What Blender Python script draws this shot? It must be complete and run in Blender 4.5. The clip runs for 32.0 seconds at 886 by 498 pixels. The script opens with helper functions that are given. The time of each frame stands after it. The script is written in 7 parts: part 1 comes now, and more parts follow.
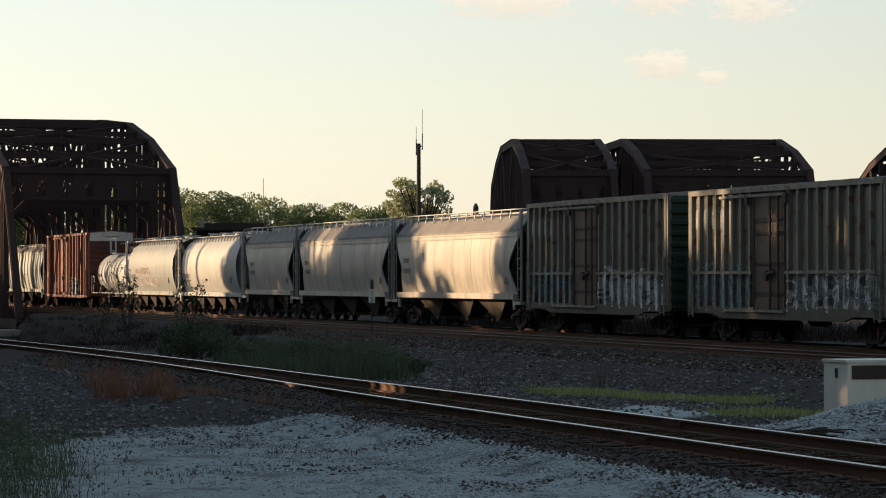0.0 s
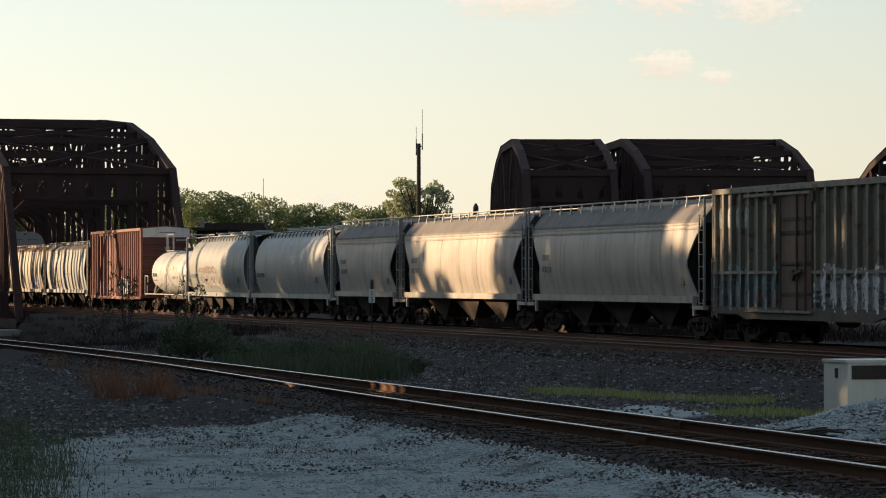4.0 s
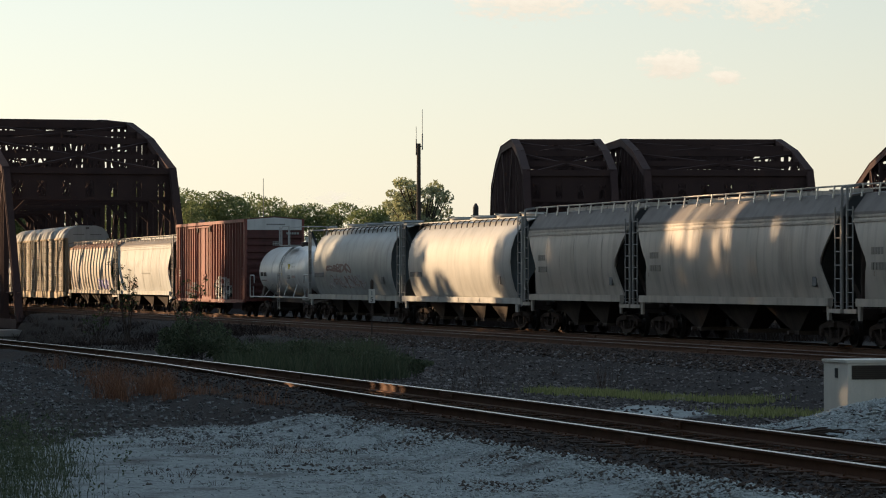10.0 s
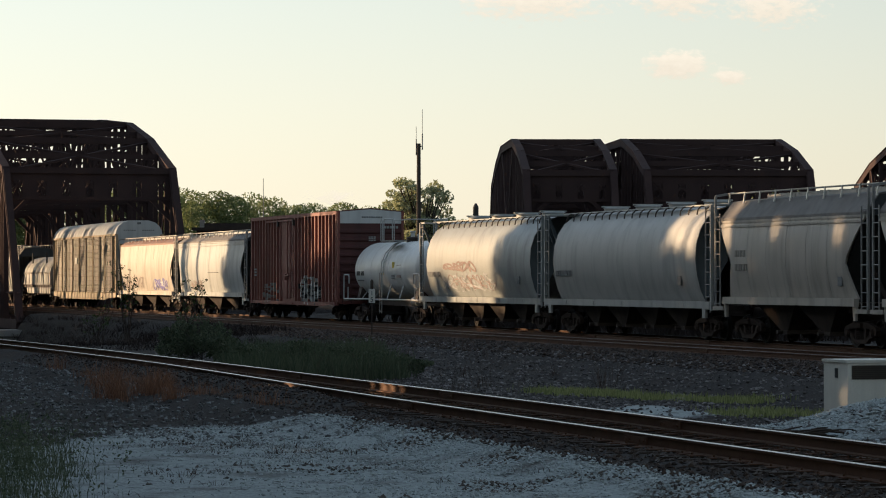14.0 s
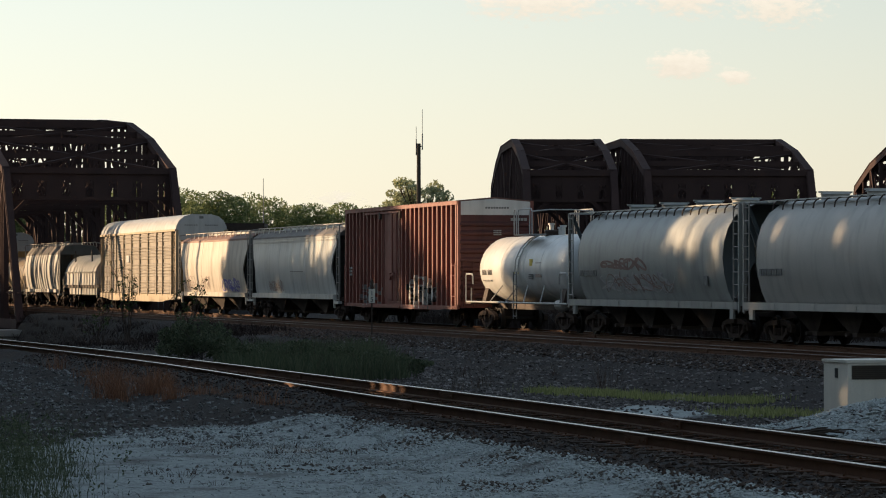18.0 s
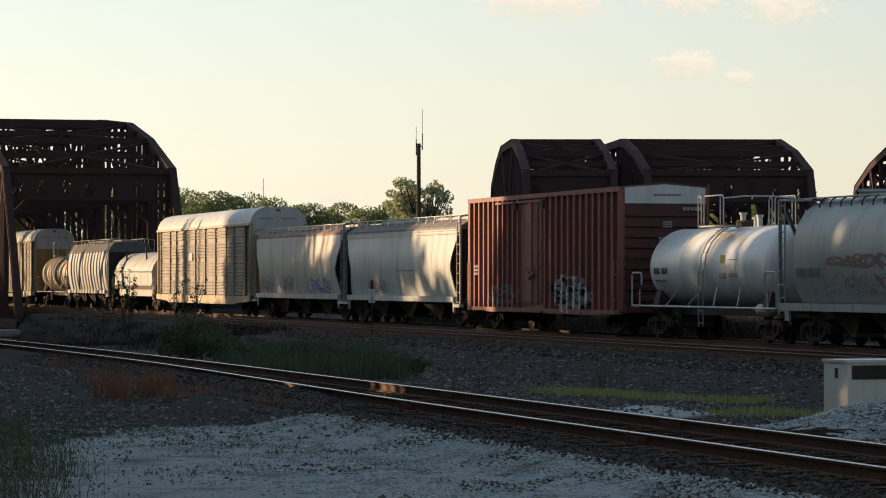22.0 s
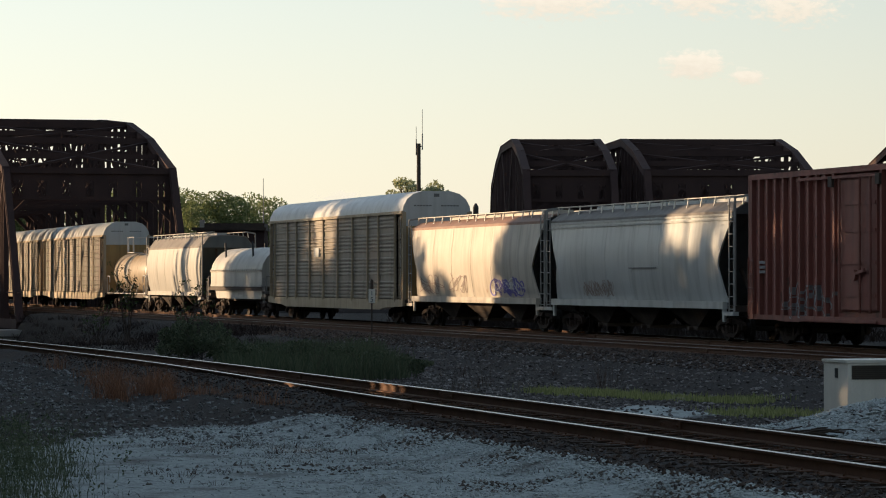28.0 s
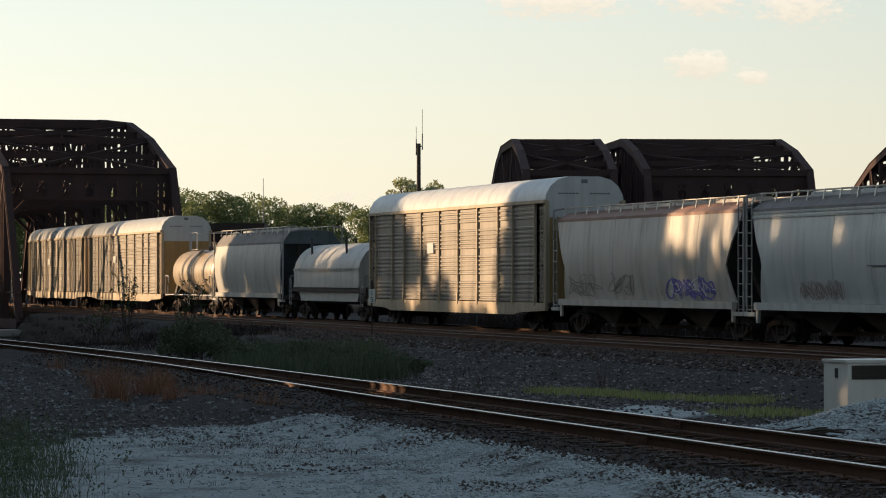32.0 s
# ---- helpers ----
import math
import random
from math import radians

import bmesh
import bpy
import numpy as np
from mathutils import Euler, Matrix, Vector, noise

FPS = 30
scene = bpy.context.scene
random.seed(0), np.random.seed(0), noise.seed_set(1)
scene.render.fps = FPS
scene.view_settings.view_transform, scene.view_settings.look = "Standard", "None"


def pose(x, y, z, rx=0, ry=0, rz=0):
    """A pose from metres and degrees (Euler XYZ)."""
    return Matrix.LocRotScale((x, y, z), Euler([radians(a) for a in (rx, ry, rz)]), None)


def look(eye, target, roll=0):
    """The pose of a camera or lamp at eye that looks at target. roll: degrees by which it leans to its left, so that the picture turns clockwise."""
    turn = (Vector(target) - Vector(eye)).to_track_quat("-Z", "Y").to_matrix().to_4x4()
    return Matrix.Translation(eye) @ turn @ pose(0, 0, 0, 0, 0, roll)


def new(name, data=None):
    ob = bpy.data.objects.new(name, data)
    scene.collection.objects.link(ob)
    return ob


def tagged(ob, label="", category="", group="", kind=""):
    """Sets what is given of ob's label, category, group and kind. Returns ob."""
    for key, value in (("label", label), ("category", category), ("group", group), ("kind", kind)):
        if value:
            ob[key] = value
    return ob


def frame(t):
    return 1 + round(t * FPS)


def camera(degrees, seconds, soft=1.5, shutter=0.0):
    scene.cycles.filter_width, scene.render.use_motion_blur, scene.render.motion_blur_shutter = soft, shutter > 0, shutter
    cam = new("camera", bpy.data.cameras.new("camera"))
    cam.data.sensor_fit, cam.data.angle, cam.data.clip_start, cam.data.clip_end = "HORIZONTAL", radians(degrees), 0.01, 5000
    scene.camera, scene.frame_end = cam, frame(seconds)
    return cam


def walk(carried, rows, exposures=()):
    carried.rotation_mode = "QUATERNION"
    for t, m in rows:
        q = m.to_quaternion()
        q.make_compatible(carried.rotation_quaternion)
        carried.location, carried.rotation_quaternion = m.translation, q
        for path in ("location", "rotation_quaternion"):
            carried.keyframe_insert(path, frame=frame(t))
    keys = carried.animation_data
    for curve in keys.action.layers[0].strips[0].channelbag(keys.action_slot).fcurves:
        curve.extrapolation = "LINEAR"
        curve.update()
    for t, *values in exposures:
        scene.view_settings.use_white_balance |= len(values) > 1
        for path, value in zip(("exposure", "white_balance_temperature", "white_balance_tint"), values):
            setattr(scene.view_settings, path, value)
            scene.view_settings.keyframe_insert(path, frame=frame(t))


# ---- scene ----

# camera and its walk
CLIP = 32.0
FOV = 15.18
EYE = (0.0, 0.0, 1.93)
THETA = radians(15.173)          # the main line runs away to the left of the view by this angle
SPEED = 5.2                      # metres per second
cam = camera(FOV, CLIP, soft=1.05)
CAM_POSE = pose(EYE[0], EYE[1], EYE[2], 90 + 0.5264, 0, 0)
EXPOSURE = 0.0
walk(cam, [(0.0, CAM_POSE), (CLIP, CAM_POSE)], exposures=[(0.0, EXPOSURE), (CLIP, EXPOSURE)])

# world and sun
SUN_EL = radians(12.0)
SUN_AZ = radians(25.0)           # how far the sun stands ahead of straight left
SUN_DIR = Vector((-math.cos(SUN_AZ) * math.cos(SUN_EL), math.sin(SUN_AZ) * math.cos(SUN_EL), math.sin(SUN_EL)))
world = bpy.data.worlds.new("sky")
scene.world = world
world.use_nodes = True
wn = world.node_tree
sky = wn.nodes.new("ShaderNodeTexSky")
sky.sky_type = "NISHITA"
sky.sun_disc = False
sky.sun_elevation = SUN_EL
sky.sun_rotation = SUN_AZ - math.pi / 2
sky.altitude, sky.air_density, sky.dust_density, sky.ozone_density = 100, 1.0, 1.0, 1.0
# thin evening haze: warm and bright low down, thinner overhead
w_co = wn.nodes.new("ShaderNodeTexCoord")
w_sep = wn.nodes.new("ShaderNodeSeparateXYZ")
w_ramp = wn.nodes.new("ShaderNodeValToRGB")
wn.links.new(w_co.outputs["Generated"], w_sep.inputs[0])
wn.links.new(w_sep.outputs["Z"], w_ramp.inputs[0])
for k, (p, c) in enumerate(((0.0, (0.66, 0.60, 0.49)), (0.10, (0.49, 0.53, 0.51)), (0.30, (0.29, 0.36, 0.43)), (1.0, (0.17, 0.23, 0.31)))):
    e = w_ramp.color_ramp.elements[k] if k < 2 else w_ramp.color_ramp.elements.new(p)
    e.position, e.color = p, (*c, 1)
w_toward = wn.nodes.new("ShaderNodeVectorMath")  # haze glows towards the sun and fades away from it
w_toward.operation = "DOT_PRODUCT"
w_toward.inputs[1].default_value = (-math.cos(SUN_AZ), math.sin(SUN_AZ), 0)
wn.links.new(w_co.outputs["Generated"], w_toward.inputs[0])
w_side = wn.nodes.new("ShaderNodeMapRange")
w_side.interpolation_type = "SMOOTHSTEP"
w_side.inputs["From Min"].default_value, w_side.inputs["From Max"].default_value = -0.55, 1.1
w_side.inputs["To Min"].default_value, w_side.inputs["To Max"].default_value = 0.49, 1.62
wn.links.new(w_toward.outputs["Value"], w_side.inputs[0])
w_scale = wn.nodes.new("ShaderNodeVectorMath")
w_scale.operation = "SCALE"
wn.links.new(w_ramp.outputs[0], w_scale.inputs[0])
wn.links.new(w_side.outputs[0], w_scale.inputs["Scale"])
w_haze = wn.nodes.new("ShaderNodeBackground")
w_haze.inputs["Strength"].default_value = 0.955
wn.links.new(w_scale.outputs[0], w_haze.inputs["Color"])
w_add = wn.nodes.new("ShaderNodeAddShader")
wn.nodes["Background"].inputs["Strength"].default_value = 0.055
wn.links.new(sky.outputs[0], wn.nodes["Background"].inputs["Color"])
wn.links.new(wn.nodes["Background"].outputs[0], w_add.inputs[0])
wn.links.new(w_haze.outputs[0], w_add.inputs[1])
wn.links.new(w_add.outputs[0], wn.nodes["World Output"].inputs["Surface"])
sun_data = bpy.data.lights.new("sun", "SUN")
sun_data.energy, sun_data.angle, sun_data.color = 8.5, radians(0.6), (1.0, 0.69, 0.41)
sun = new("sun", sun_data)
sun.matrix_world = look(SUN_DIR * 300, (0, 0, 0))

# the track's own axes: x along the way the train goes, y away from the camera, z up
TRACK = Matrix.Rotation(THETA - math.pi / 2, 4, "Z")
TAN = math.tan(THETA)
D_SIDE = 35.2                    # from the camera to the near side of the train
D_TRAIN = 36.78                  # centre of the train's track
D_NEXT = 32.45                   # centre of the empty track beside it


def at(a, d, z=0.0):
    """A place from track axes: a metres along, d metres across, z up."""
    return TRACK @ Vector((a, d, z))


def arrive(t0):
    """Where along the track a feature of the train stands at the start."""
    return D_SIDE * TAN - SPEED * t0


# ---------------------------------------------------------------- mesh helpers
def box(bm, x0, x1, y0, y1, z0, z1):
    v = [bm.verts.new((x, y, z)) for z in (z0, z1) for x, y in ((x0, y0), (x1, y0), (x1, y1), (x0, y1))]
    for f in ((3, 2, 1, 0), (4, 5, 6, 7), (0, 1, 5, 4), (1, 2, 6, 5), (2, 3, 7, 6), (3, 0, 4, 7)):
        bm.faces.new([v[i] for i in f])


def rod(bm, p, q, r, seg=8, r2=None):
    p, q = Vector(p), Vector(q)
    r2 = r if r2 is None else r2
    n = (q - p).normalized()
    a = n.orthogonal().normalized()
    b = n.cross(a)
    rings = []
    for c, rr in ((p, r), (q, r2)):
        rings.append([bm.verts.new(c + (a * math.cos(k * math.tau / seg) + b * math.sin(k * math.tau / seg)) * rr) for k in range(seg)])
    for k in range(seg):
        bm.faces.new((rings[0][k], rings[0][(k + 1) % seg], rings[1][(k + 1) % seg], rings[1][k]))
    bm.faces.new(rings[0][::-1])
    bm.faces.new(rings[1])


def pipe(bm, pts, r, seg=6):
    for p, q in zip(pts[:-1], pts[1:]):
        rod(bm, p, q, r, seg)


def beam(bm, p, q, w, h, side=(0, 1, 0)):
    """A rectangular bar from p to q: w wide along side, h across it."""
    p, q = Vector(p), Vector(q)
    n = (q - p).normalized()
    s = Vector(side)
    s = (s - n * s.dot(n)).normalized()
    u = n.cross(s)
    v = [bm.verts.new(c + s * (i * w / 2) + u * (j * h / 2)) for c in (p, q) for i, j in ((-1, -1), (1, -1), (1, 1), (-1, 1))]
    for f in ((3, 2, 1, 0), (4, 5, 6, 7), (0, 1, 5, 4), (1, 2, 6, 5), (2, 3, 7, 6), (3, 0, 4, 7)):
        bm.faces.new([v[i] for i in f])


def prism(bm, outline, axis, a0, a1):
    """An outline of pairs, extruded along axis x, y or z."""
    def put(p, a):
        return {"x": (a, p[0], p[1]), "y": (p[0], a, p[1]), "z": (p[0], p[1], a)}[axis]
    lo = [bm.verts.new(put(p, a0)) for p in outline]
    hi = [bm.verts.new(put(p, a1)) for p in outline]
    k = len(outline)
    for i in range(k):
        bm.faces.new((lo[i], lo[(i + 1) % k], hi[(i + 1) % k], hi[i]))
    bm.faces.new(lo[::-1])
    bm.faces.new(hi)


def shell(bm, rows, thick, inward):
    """A sheet from a grid of points (rows of equal length), given thickness along inward."""
    n = Vector(inward) * thick
    outer = [[bm.verts.new(p) for p in r] for r in rows]
    inner = [[bm.verts.new(Vector(p) + n) for p in r] for r in rows]
    for g, flip in ((outer, False), (inner, True)):
        for i in range(len(g) - 1):
            for j in range(len(g[0]) - 1):
                f = (g[i][j], g[i][j + 1], g[i + 1][j + 1], g[i + 1][j])
                bm.faces.new(f[::-1] if flip else f)
    edge = [(0, j) for j in range(len(rows[0]))] + [(i, -1) for i in range(1, len(rows))]
    edge += [(-1, j) for j in range(len(rows[0]) - 2, -1, -1)] + [(i, 0) for i in range(len(rows) - 2, 0, -1)]
    for (i, j), (k, l) in zip(edge, edge[1:] + edge[:1]):
        bm.faces.new((outer[i][j], inner[i][j], inner[k][l], outer[k][l]))


def lathe(bm, profile, seg=28):
    """Revolve pairs (x, r) about the x axis."""
    rings = []
    for x, r in profile:
        if r < 1e-4:
            rings.append([bm.verts.new((x, 0, 0))])
        else:
            rings.append([bm.verts.new((x, r * math.cos(k * math.tau / seg), r * math.sin(k * math.tau / seg))) for k in range(seg)])
    for a, b in zip(rings[:-1], rings[1:]):
        for k in range(seg):
            l = (k + 1) % seg
            if len(a) == 1:
                bm.faces.new((a[0], b[l], b[k]))
            elif len(b) == 1:
                bm.faces.new((a[k], a[l], b[0]))
            else:
                bm.faces.new((a[k], a[l], b[l], b[k]))


def mesh_of(name, bm, material, smooth=None):
    bmesh.ops.recalc_face_normals(bm, faces=bm.faces)
    me = bpy.data.meshes.new(name)
    bm.to_mesh(me)
    bm.free()
    me.materials.append(material)
    if smooth:
        me.shade_smooth()
        me.set_sharp_from_angle(angle=radians(smooth))
    return me


def part(name, bm, material, parent=None, label="", smooth=None, where=None):
    """A bmesh as one mesh object, under a thing or a part."""
    ob = new(name, mesh_of(name, bm, material, smooth))
    if parent:
        ob.parent = parent
    if where is not None:
        ob.matrix_basis = where
    return tagged(ob, label)


def empty(name, label="", category="", group="", kind=""):
    ob = new(name)
    ob.empty_display_size = 0.2
    return tagged(ob, label, category, group, kind)


def raw(name, verts, faces, material, smooth=False):
    me = bpy.data.meshes.new(name)
    me.from_pydata(verts, [], faces)
    me.materials.append(material)
    if smooth:
        me.shade_smooth()
    return new(name, me)


# ---------------------------------------------------------------- materials
def material(name, base, other=None, rough=0.7, metal=0.0, scale=2.0, amount=0.5, streak=0.0, grain=30.0, bump=0.15, rust=None, rust_at=0.62, spec=0.5, random_tint=0.0, coords="Object", streak_axis=2):
    """Weathered surface: large patches from base to other, fine grain, runs down the sides, and spots of rust."""
    m = bpy.data.materials.new(name)
    m.use_nodes = True
    t = m.node_tree
    p = t.nodes["Principled BSDF"]
    p.inputs["Roughness"].default_value, p.inputs["Metallic"].default_value = rough, metal
    p.inputs["Specular IOR Level"].default_value = spec
    co = t.nodes.new("ShaderNodeTexCoord")
    src = co.outputs[coords]

    def noise_node(s, detail, stretch=None):
        n = t.nodes.new("ShaderNodeTexNoise")
        n.inputs["Scale"].default_value, n.inputs["Detail"].default_value = s, detail
        if stretch:
            mp = t.nodes.new("ShaderNodeMapping")
            mp.inputs["Scale"].default_value = stretch
            t.links.new(src, mp.inputs["Vector"])
            t.links.new(mp.outputs[0], n.inputs["Vector"])
        else:
            t.links.new(src, n.inputs["Vector"])
        return n.outputs["Fac"]

    def mix(fac, a, b, lo=0.0, hi=1.0, kind="MIX"):
        r = t.nodes.new("ShaderNodeMapRange")
        r.inputs["From Min"].default_value, r.inputs["From Max"].default_value = lo, hi
        t.links.new(fac, r.inputs["Value"])
        x = t.nodes.new("ShaderNodeMix")
        x.data_type, x.blend_type = "RGBA", kind
        t.links.new(r.outputs[0], x.inputs[0])
        for i, v in ((6, a), (7, b)):
            if isinstance(v, tuple):
                x.inputs[i].default_value = (*v, 1)
            else:
                t.links.new(v, x.inputs[i])
        return x.outputs[2]

    other = other or tuple(c * 0.7 for c in base)
    col = mix(noise_node(scale, 5), base, other, 0.5 - 0.25 / max(amount, 0.01) * 0.5, 0.5 + 0.25 / max(amount, 0.01) * 0.5)
    if streak:
        st = [2.6, 2.6, 2.6]
        st[streak_axis] = 0.2
        dark = tuple(c * (1 - streak) for c in other)
        col = mix(noise_node(1.0, 5, tuple(st)), col, dark, 0.47, 0.85)
    fine = noise_node(grain, 6)
    col = mix(fine, col, tuple(c * 0.75 for c in base), 0.45, 1.1)
    if rust:
        col = mix(noise_node(scale * 2.3, 8), col, rust, rust_at, rust_at + 0.06)
    if random_tint:
        oi = t.nodes.new("ShaderNodeObjectInfo")
        col = mix(oi.outputs["Random"], col, tuple(c * (1 - random_tint) for c in other))
    t.links.new(col, p.inputs["Base Color"])
    rr = t.nodes.new("ShaderNodeMapRange")
    rr.inputs["To Min"].default_value, rr.inputs["To Max"].default_value = max(rough - 0.12, 0.02), min(rough + 0.15, 1)
    t.links.new(noise_node(scale * 3, 4), rr.inputs["Value"])
    t.links.new(rr.outputs[0], p.inputs["Roughness"])
    if bump:
        b = t.nodes.new("ShaderNodeBump")
        b.inputs["Strength"].default_value, b.inputs["Distance"].default_value = bump, 0.02
        t.links.new(fine, b.inputs["Height"])
        t.links.new(b.outputs[0], p.inputs["Normal"])
    return m


RUST = (0.16, 0.07, 0.035)
M_HOP_GREY = material("weathered grey hopper paint", (0.49, 0.44, 0.375), (0.35, 0.305, 0.25), 0.48, streak=0.45, scale=0.7, rust=RUST, rust_at=0.74)
M_HOP_PALE = material("pale grey hopper paint", (0.43, 0.42, 0.385), (0.34, 0.33, 0.30), 0.5, streak=0.3, scale=0.6, rust=RUST, rust_at=0.76)
M_HOP_BLUE = material("bluish grey hopper paint", (0.52, 0.535, 0.515), (0.40, 0.405, 0.375), 0.4, streak=0.4, scale=0.5, rust=(0.22, 0.14, 0.09), rust_at=0.72)
M_HOP_WHITE = material("dirty white hopper paint", (0.52, 0.475, 0.405), (0.42, 0.37, 0.30), 0.5, streak=0.45, scale=0.8, rust=(0.25, 0.12, 0.06), rust_at=0.72)
M_TANK_WHITE = material("glossy white tank paint", (0.70, 0.71, 0.69), (0.55, 0.54, 0.50), 0.34, streak=0.2, scale=0.8)
M_TANK_TAN = material("dusty tan tank paint", (0.42, 0.34, 0.25), (0.3, 0.24, 0.17), 0.4, streak=0.35, scale=0.8)
M_BOX_GREEN = material("faded dark green boxcar paint", (0.135, 0.136, 0.102), (0.25, 0.21, 0.155), 0.6, streak=0.7, scale=1.1, rust=(0.13, 0.06, 0.034), rust_at=0.575)
M_BOX_END_GREEN = material("dark green end paint", (0.014, 0.04, 0.027), (0.022, 0.036, 0.028), 0.6, streak=0.3, scale=0.9)
M_BOX_RED = material("oxide red boxcar paint", (0.27, 0.083, 0.06), (0.185, 0.066, 0.05), 0.6, streak=0.5, scale=0.8, rust=(0.10, 0.05, 0.035), rust_at=0.66)
M_BOX_WHITE = material("white roof-end paint", (0.7, 0.7, 0.68), (0.6, 0.6, 0.58), 0.6, streak=0.2)
M_ROOF_DULL = material("dull galvanised roof", (0.32, 0.31, 0.29), (0.22, 0.19, 0.16), 0.5, 0.3, scale=1.2, rust=RUST, rust_at=0.66)
M_RACK = material("galvanised rack panel", (0.29, 0.262, 0.222), (0.195, 0.168, 0.135), 0.5, 0.25, scale=0.6, streak=0.55, rust=(0.16, 0.08, 0.04), rust_at=0.72)
M_RACK_POST = material("tan rack post paint", (0.46, 0.37, 0.25), (0.33, 0.25, 0.155), 0.6, scale=1.0, streak=0.3)
M_RACK_ROOF = material("white rack roof", (0.53, 0.54, 0.53), (0.43, 0.435, 0.42), 0.4, scale=0.8, streak=0.25)
M_RACK_DOOR = material("mustard rack door paint", (0.36, 0.23, 0.08), (0.28, 0.17, 0.06), 0.6, scale=1.0, streak=0.3)
M_UNDER = material("dark grimy underframe", (0.042, 0.030, 0.024), (0.075, 0.05, 0.036), 0.8, scale=2.0, grain=60)
M_TRUCK = material("grimy brown truck steel", (0.032, 0.023, 0.019), (0.058, 0.038, 0.028), 0.85, scale=3.0, grain=60, spec=0.2)
M_WHEEL = material("worn wheel steel", (0.030, 0.023, 0.019), (0.018, 0.014, 0.012), 0.6, 0.2, scale=4.0, grain=60, spec=0.3)
M_BRIDGE = material("old rust-brown bridge steel", (0.052, 0.035, 0.034), (0.072, 0.046, 0.042), 0.85, scale=0.8, grain=20, rust=(0.085, 0.045, 0.035), rust_at=0.66, spec=0.1)
M_RAIL_SIDE = material("rusty rail side", (0.085, 0.042, 0.024), (0.13, 0.062, 0.034), 0.8, scale=3.0, grain=40, spec=0.25)
M_RAIL_TOP = material("polished rail head", (0.46, 0.42, 0.38), (0.30, 0.26, 0.22), 0.28, 1.0, scale=2.0, grain=40, bump=0.03)
M_RAIL_DULL = material("dull brown rail head", (0.085, 0.06, 0.048), (0.05, 0.035, 0.028), 0.5, 0.4, scale=2.0, grain=40, bump=0.03)
M_TIE = material("old creosoted tie", (0.034, 0.021, 0.015), (0.06, 0.04, 0.028), 0.95, scale=3.0, grain=40, bump=0.5, random_tint=0.3, spec=0.2)
M_CONCRETE = material("pale weathered concrete", (0.38, 0.35, 0.31), (0.30, 0.27, 0.24), 0.85, scale=1.5, grain=30, bump=0.3)
M_WATER = material("river water", (0.03, 0.035, 0.03), (0.025, 0.03, 0.028), 0.08, scale=0.2, grain=1.5, bump=0.1)
M_BEIGE = material("pale beige cabinet paint", (0.86, 0.81, 0.70), (0.76, 0.71, 0.60), 0.5, scale=2.0, streak=0.15)
M_DARK = material("flat black", (0.02, 0.02, 0.02), (0.03, 0.03, 0.03), 0.6)
M_WOODPOLE = material("dark wooden pole", (0.05, 0.04, 0.032), (0.08, 0.065, 0.05), 0.9, scale=2.0, streak=0.3)
M_GREYMETAL = material("grey metal", (0.30, 0.30, 0.30), (0.24, 0.24, 0.23), 0.5, 0.5)
M_WHITE = material("white lettering paint", (0.40, 0.40, 0.38), (0.30, 0.30, 0.28), 0.7, scale=5)
M_DARKLET = material("dark lettering paint", (0.12, 0.12, 0.12), (0.18, 0.18, 0.17), 0.7, scale=5)
M_YELLOW = material("yellow placard", (0.62, 0.45, 0.05), (0.55, 0.4, 0.06), 0.6)
M_GRAF_BLUE = material("violet spray paint", (0.07, 0.06, 0.28), (0.12, 0.1, 0.34), 0.5, scale=4)
M_GRAF_GREY = material("grey spray paint", (0.34, 0.34, 0.34), (0.20, 0.20, 0.20), 0.6, scale=3)
M_GRAF_WHITE = material("white spray paint", (0.74, 0.74, 0.71), (0.42, 0.41, 0.39), 0.6, scale=3)
M_GRAF_RUST = material("rust-brown spray paint", (0.14, 0.07, 0.055), (0.20, 0.13, 0.11), 0.6, scale=3)
M_GRAF_PINK = material("faded pink spray paint", (0.34, 0.20, 0.20), (0.26, 0.18, 0.15), 0.6, scale=3)
M_GRAF_TEAL = material("teal spray paint", (0.13, 0.25, 0.24), (0.28, 0.33, 0.31), 0.6, scale=3)
M_GRAF_BROWN = material("brown spray paint", (0.22, 0.14, 0.11), (0.32, 0.27, 0.24), 0.6, scale=3)


def leaf_material(name, base, other, through_light=0.35):
    m = bpy.data.materials.new(name)
    m.use_nodes = True
    t = m.node_tree
    p = t.nodes["Principled BSDF"]
    g = t.nodes.new("ShaderNodeNewGeometry")
    x = t.nodes.new("ShaderNodeMix")
    x.data_type = "RGBA"
    x.inputs[6].default_value, x.inputs[7].default_value = (*base, 1), (*other, 1)
    t.links.new(g.outputs["Random Per Island"], x.inputs[0])
    t.links.new(x.outputs[2], p.inputs["Base Color"])
    p.inputs["Roughness"].default_value = 0.6
    p.inputs["Specular IOR Level"].default_value = 0.25
    tr = t.nodes.new("ShaderNodeBsdfTranslucent")
    t.links.new(x.outputs[2], tr.inputs["Color"])
    mx = t.nodes.new("ShaderNodeMixShader")
    mx.inputs[0].default_value = through_light
    t.links.new(p.outputs[0], mx.inputs[1])
    t.links.new(tr.outputs[0], mx.inputs[2])
    t.links.new(mx.outputs[0], t.nodes["Material Output"].inputs["Surface"])
    return m


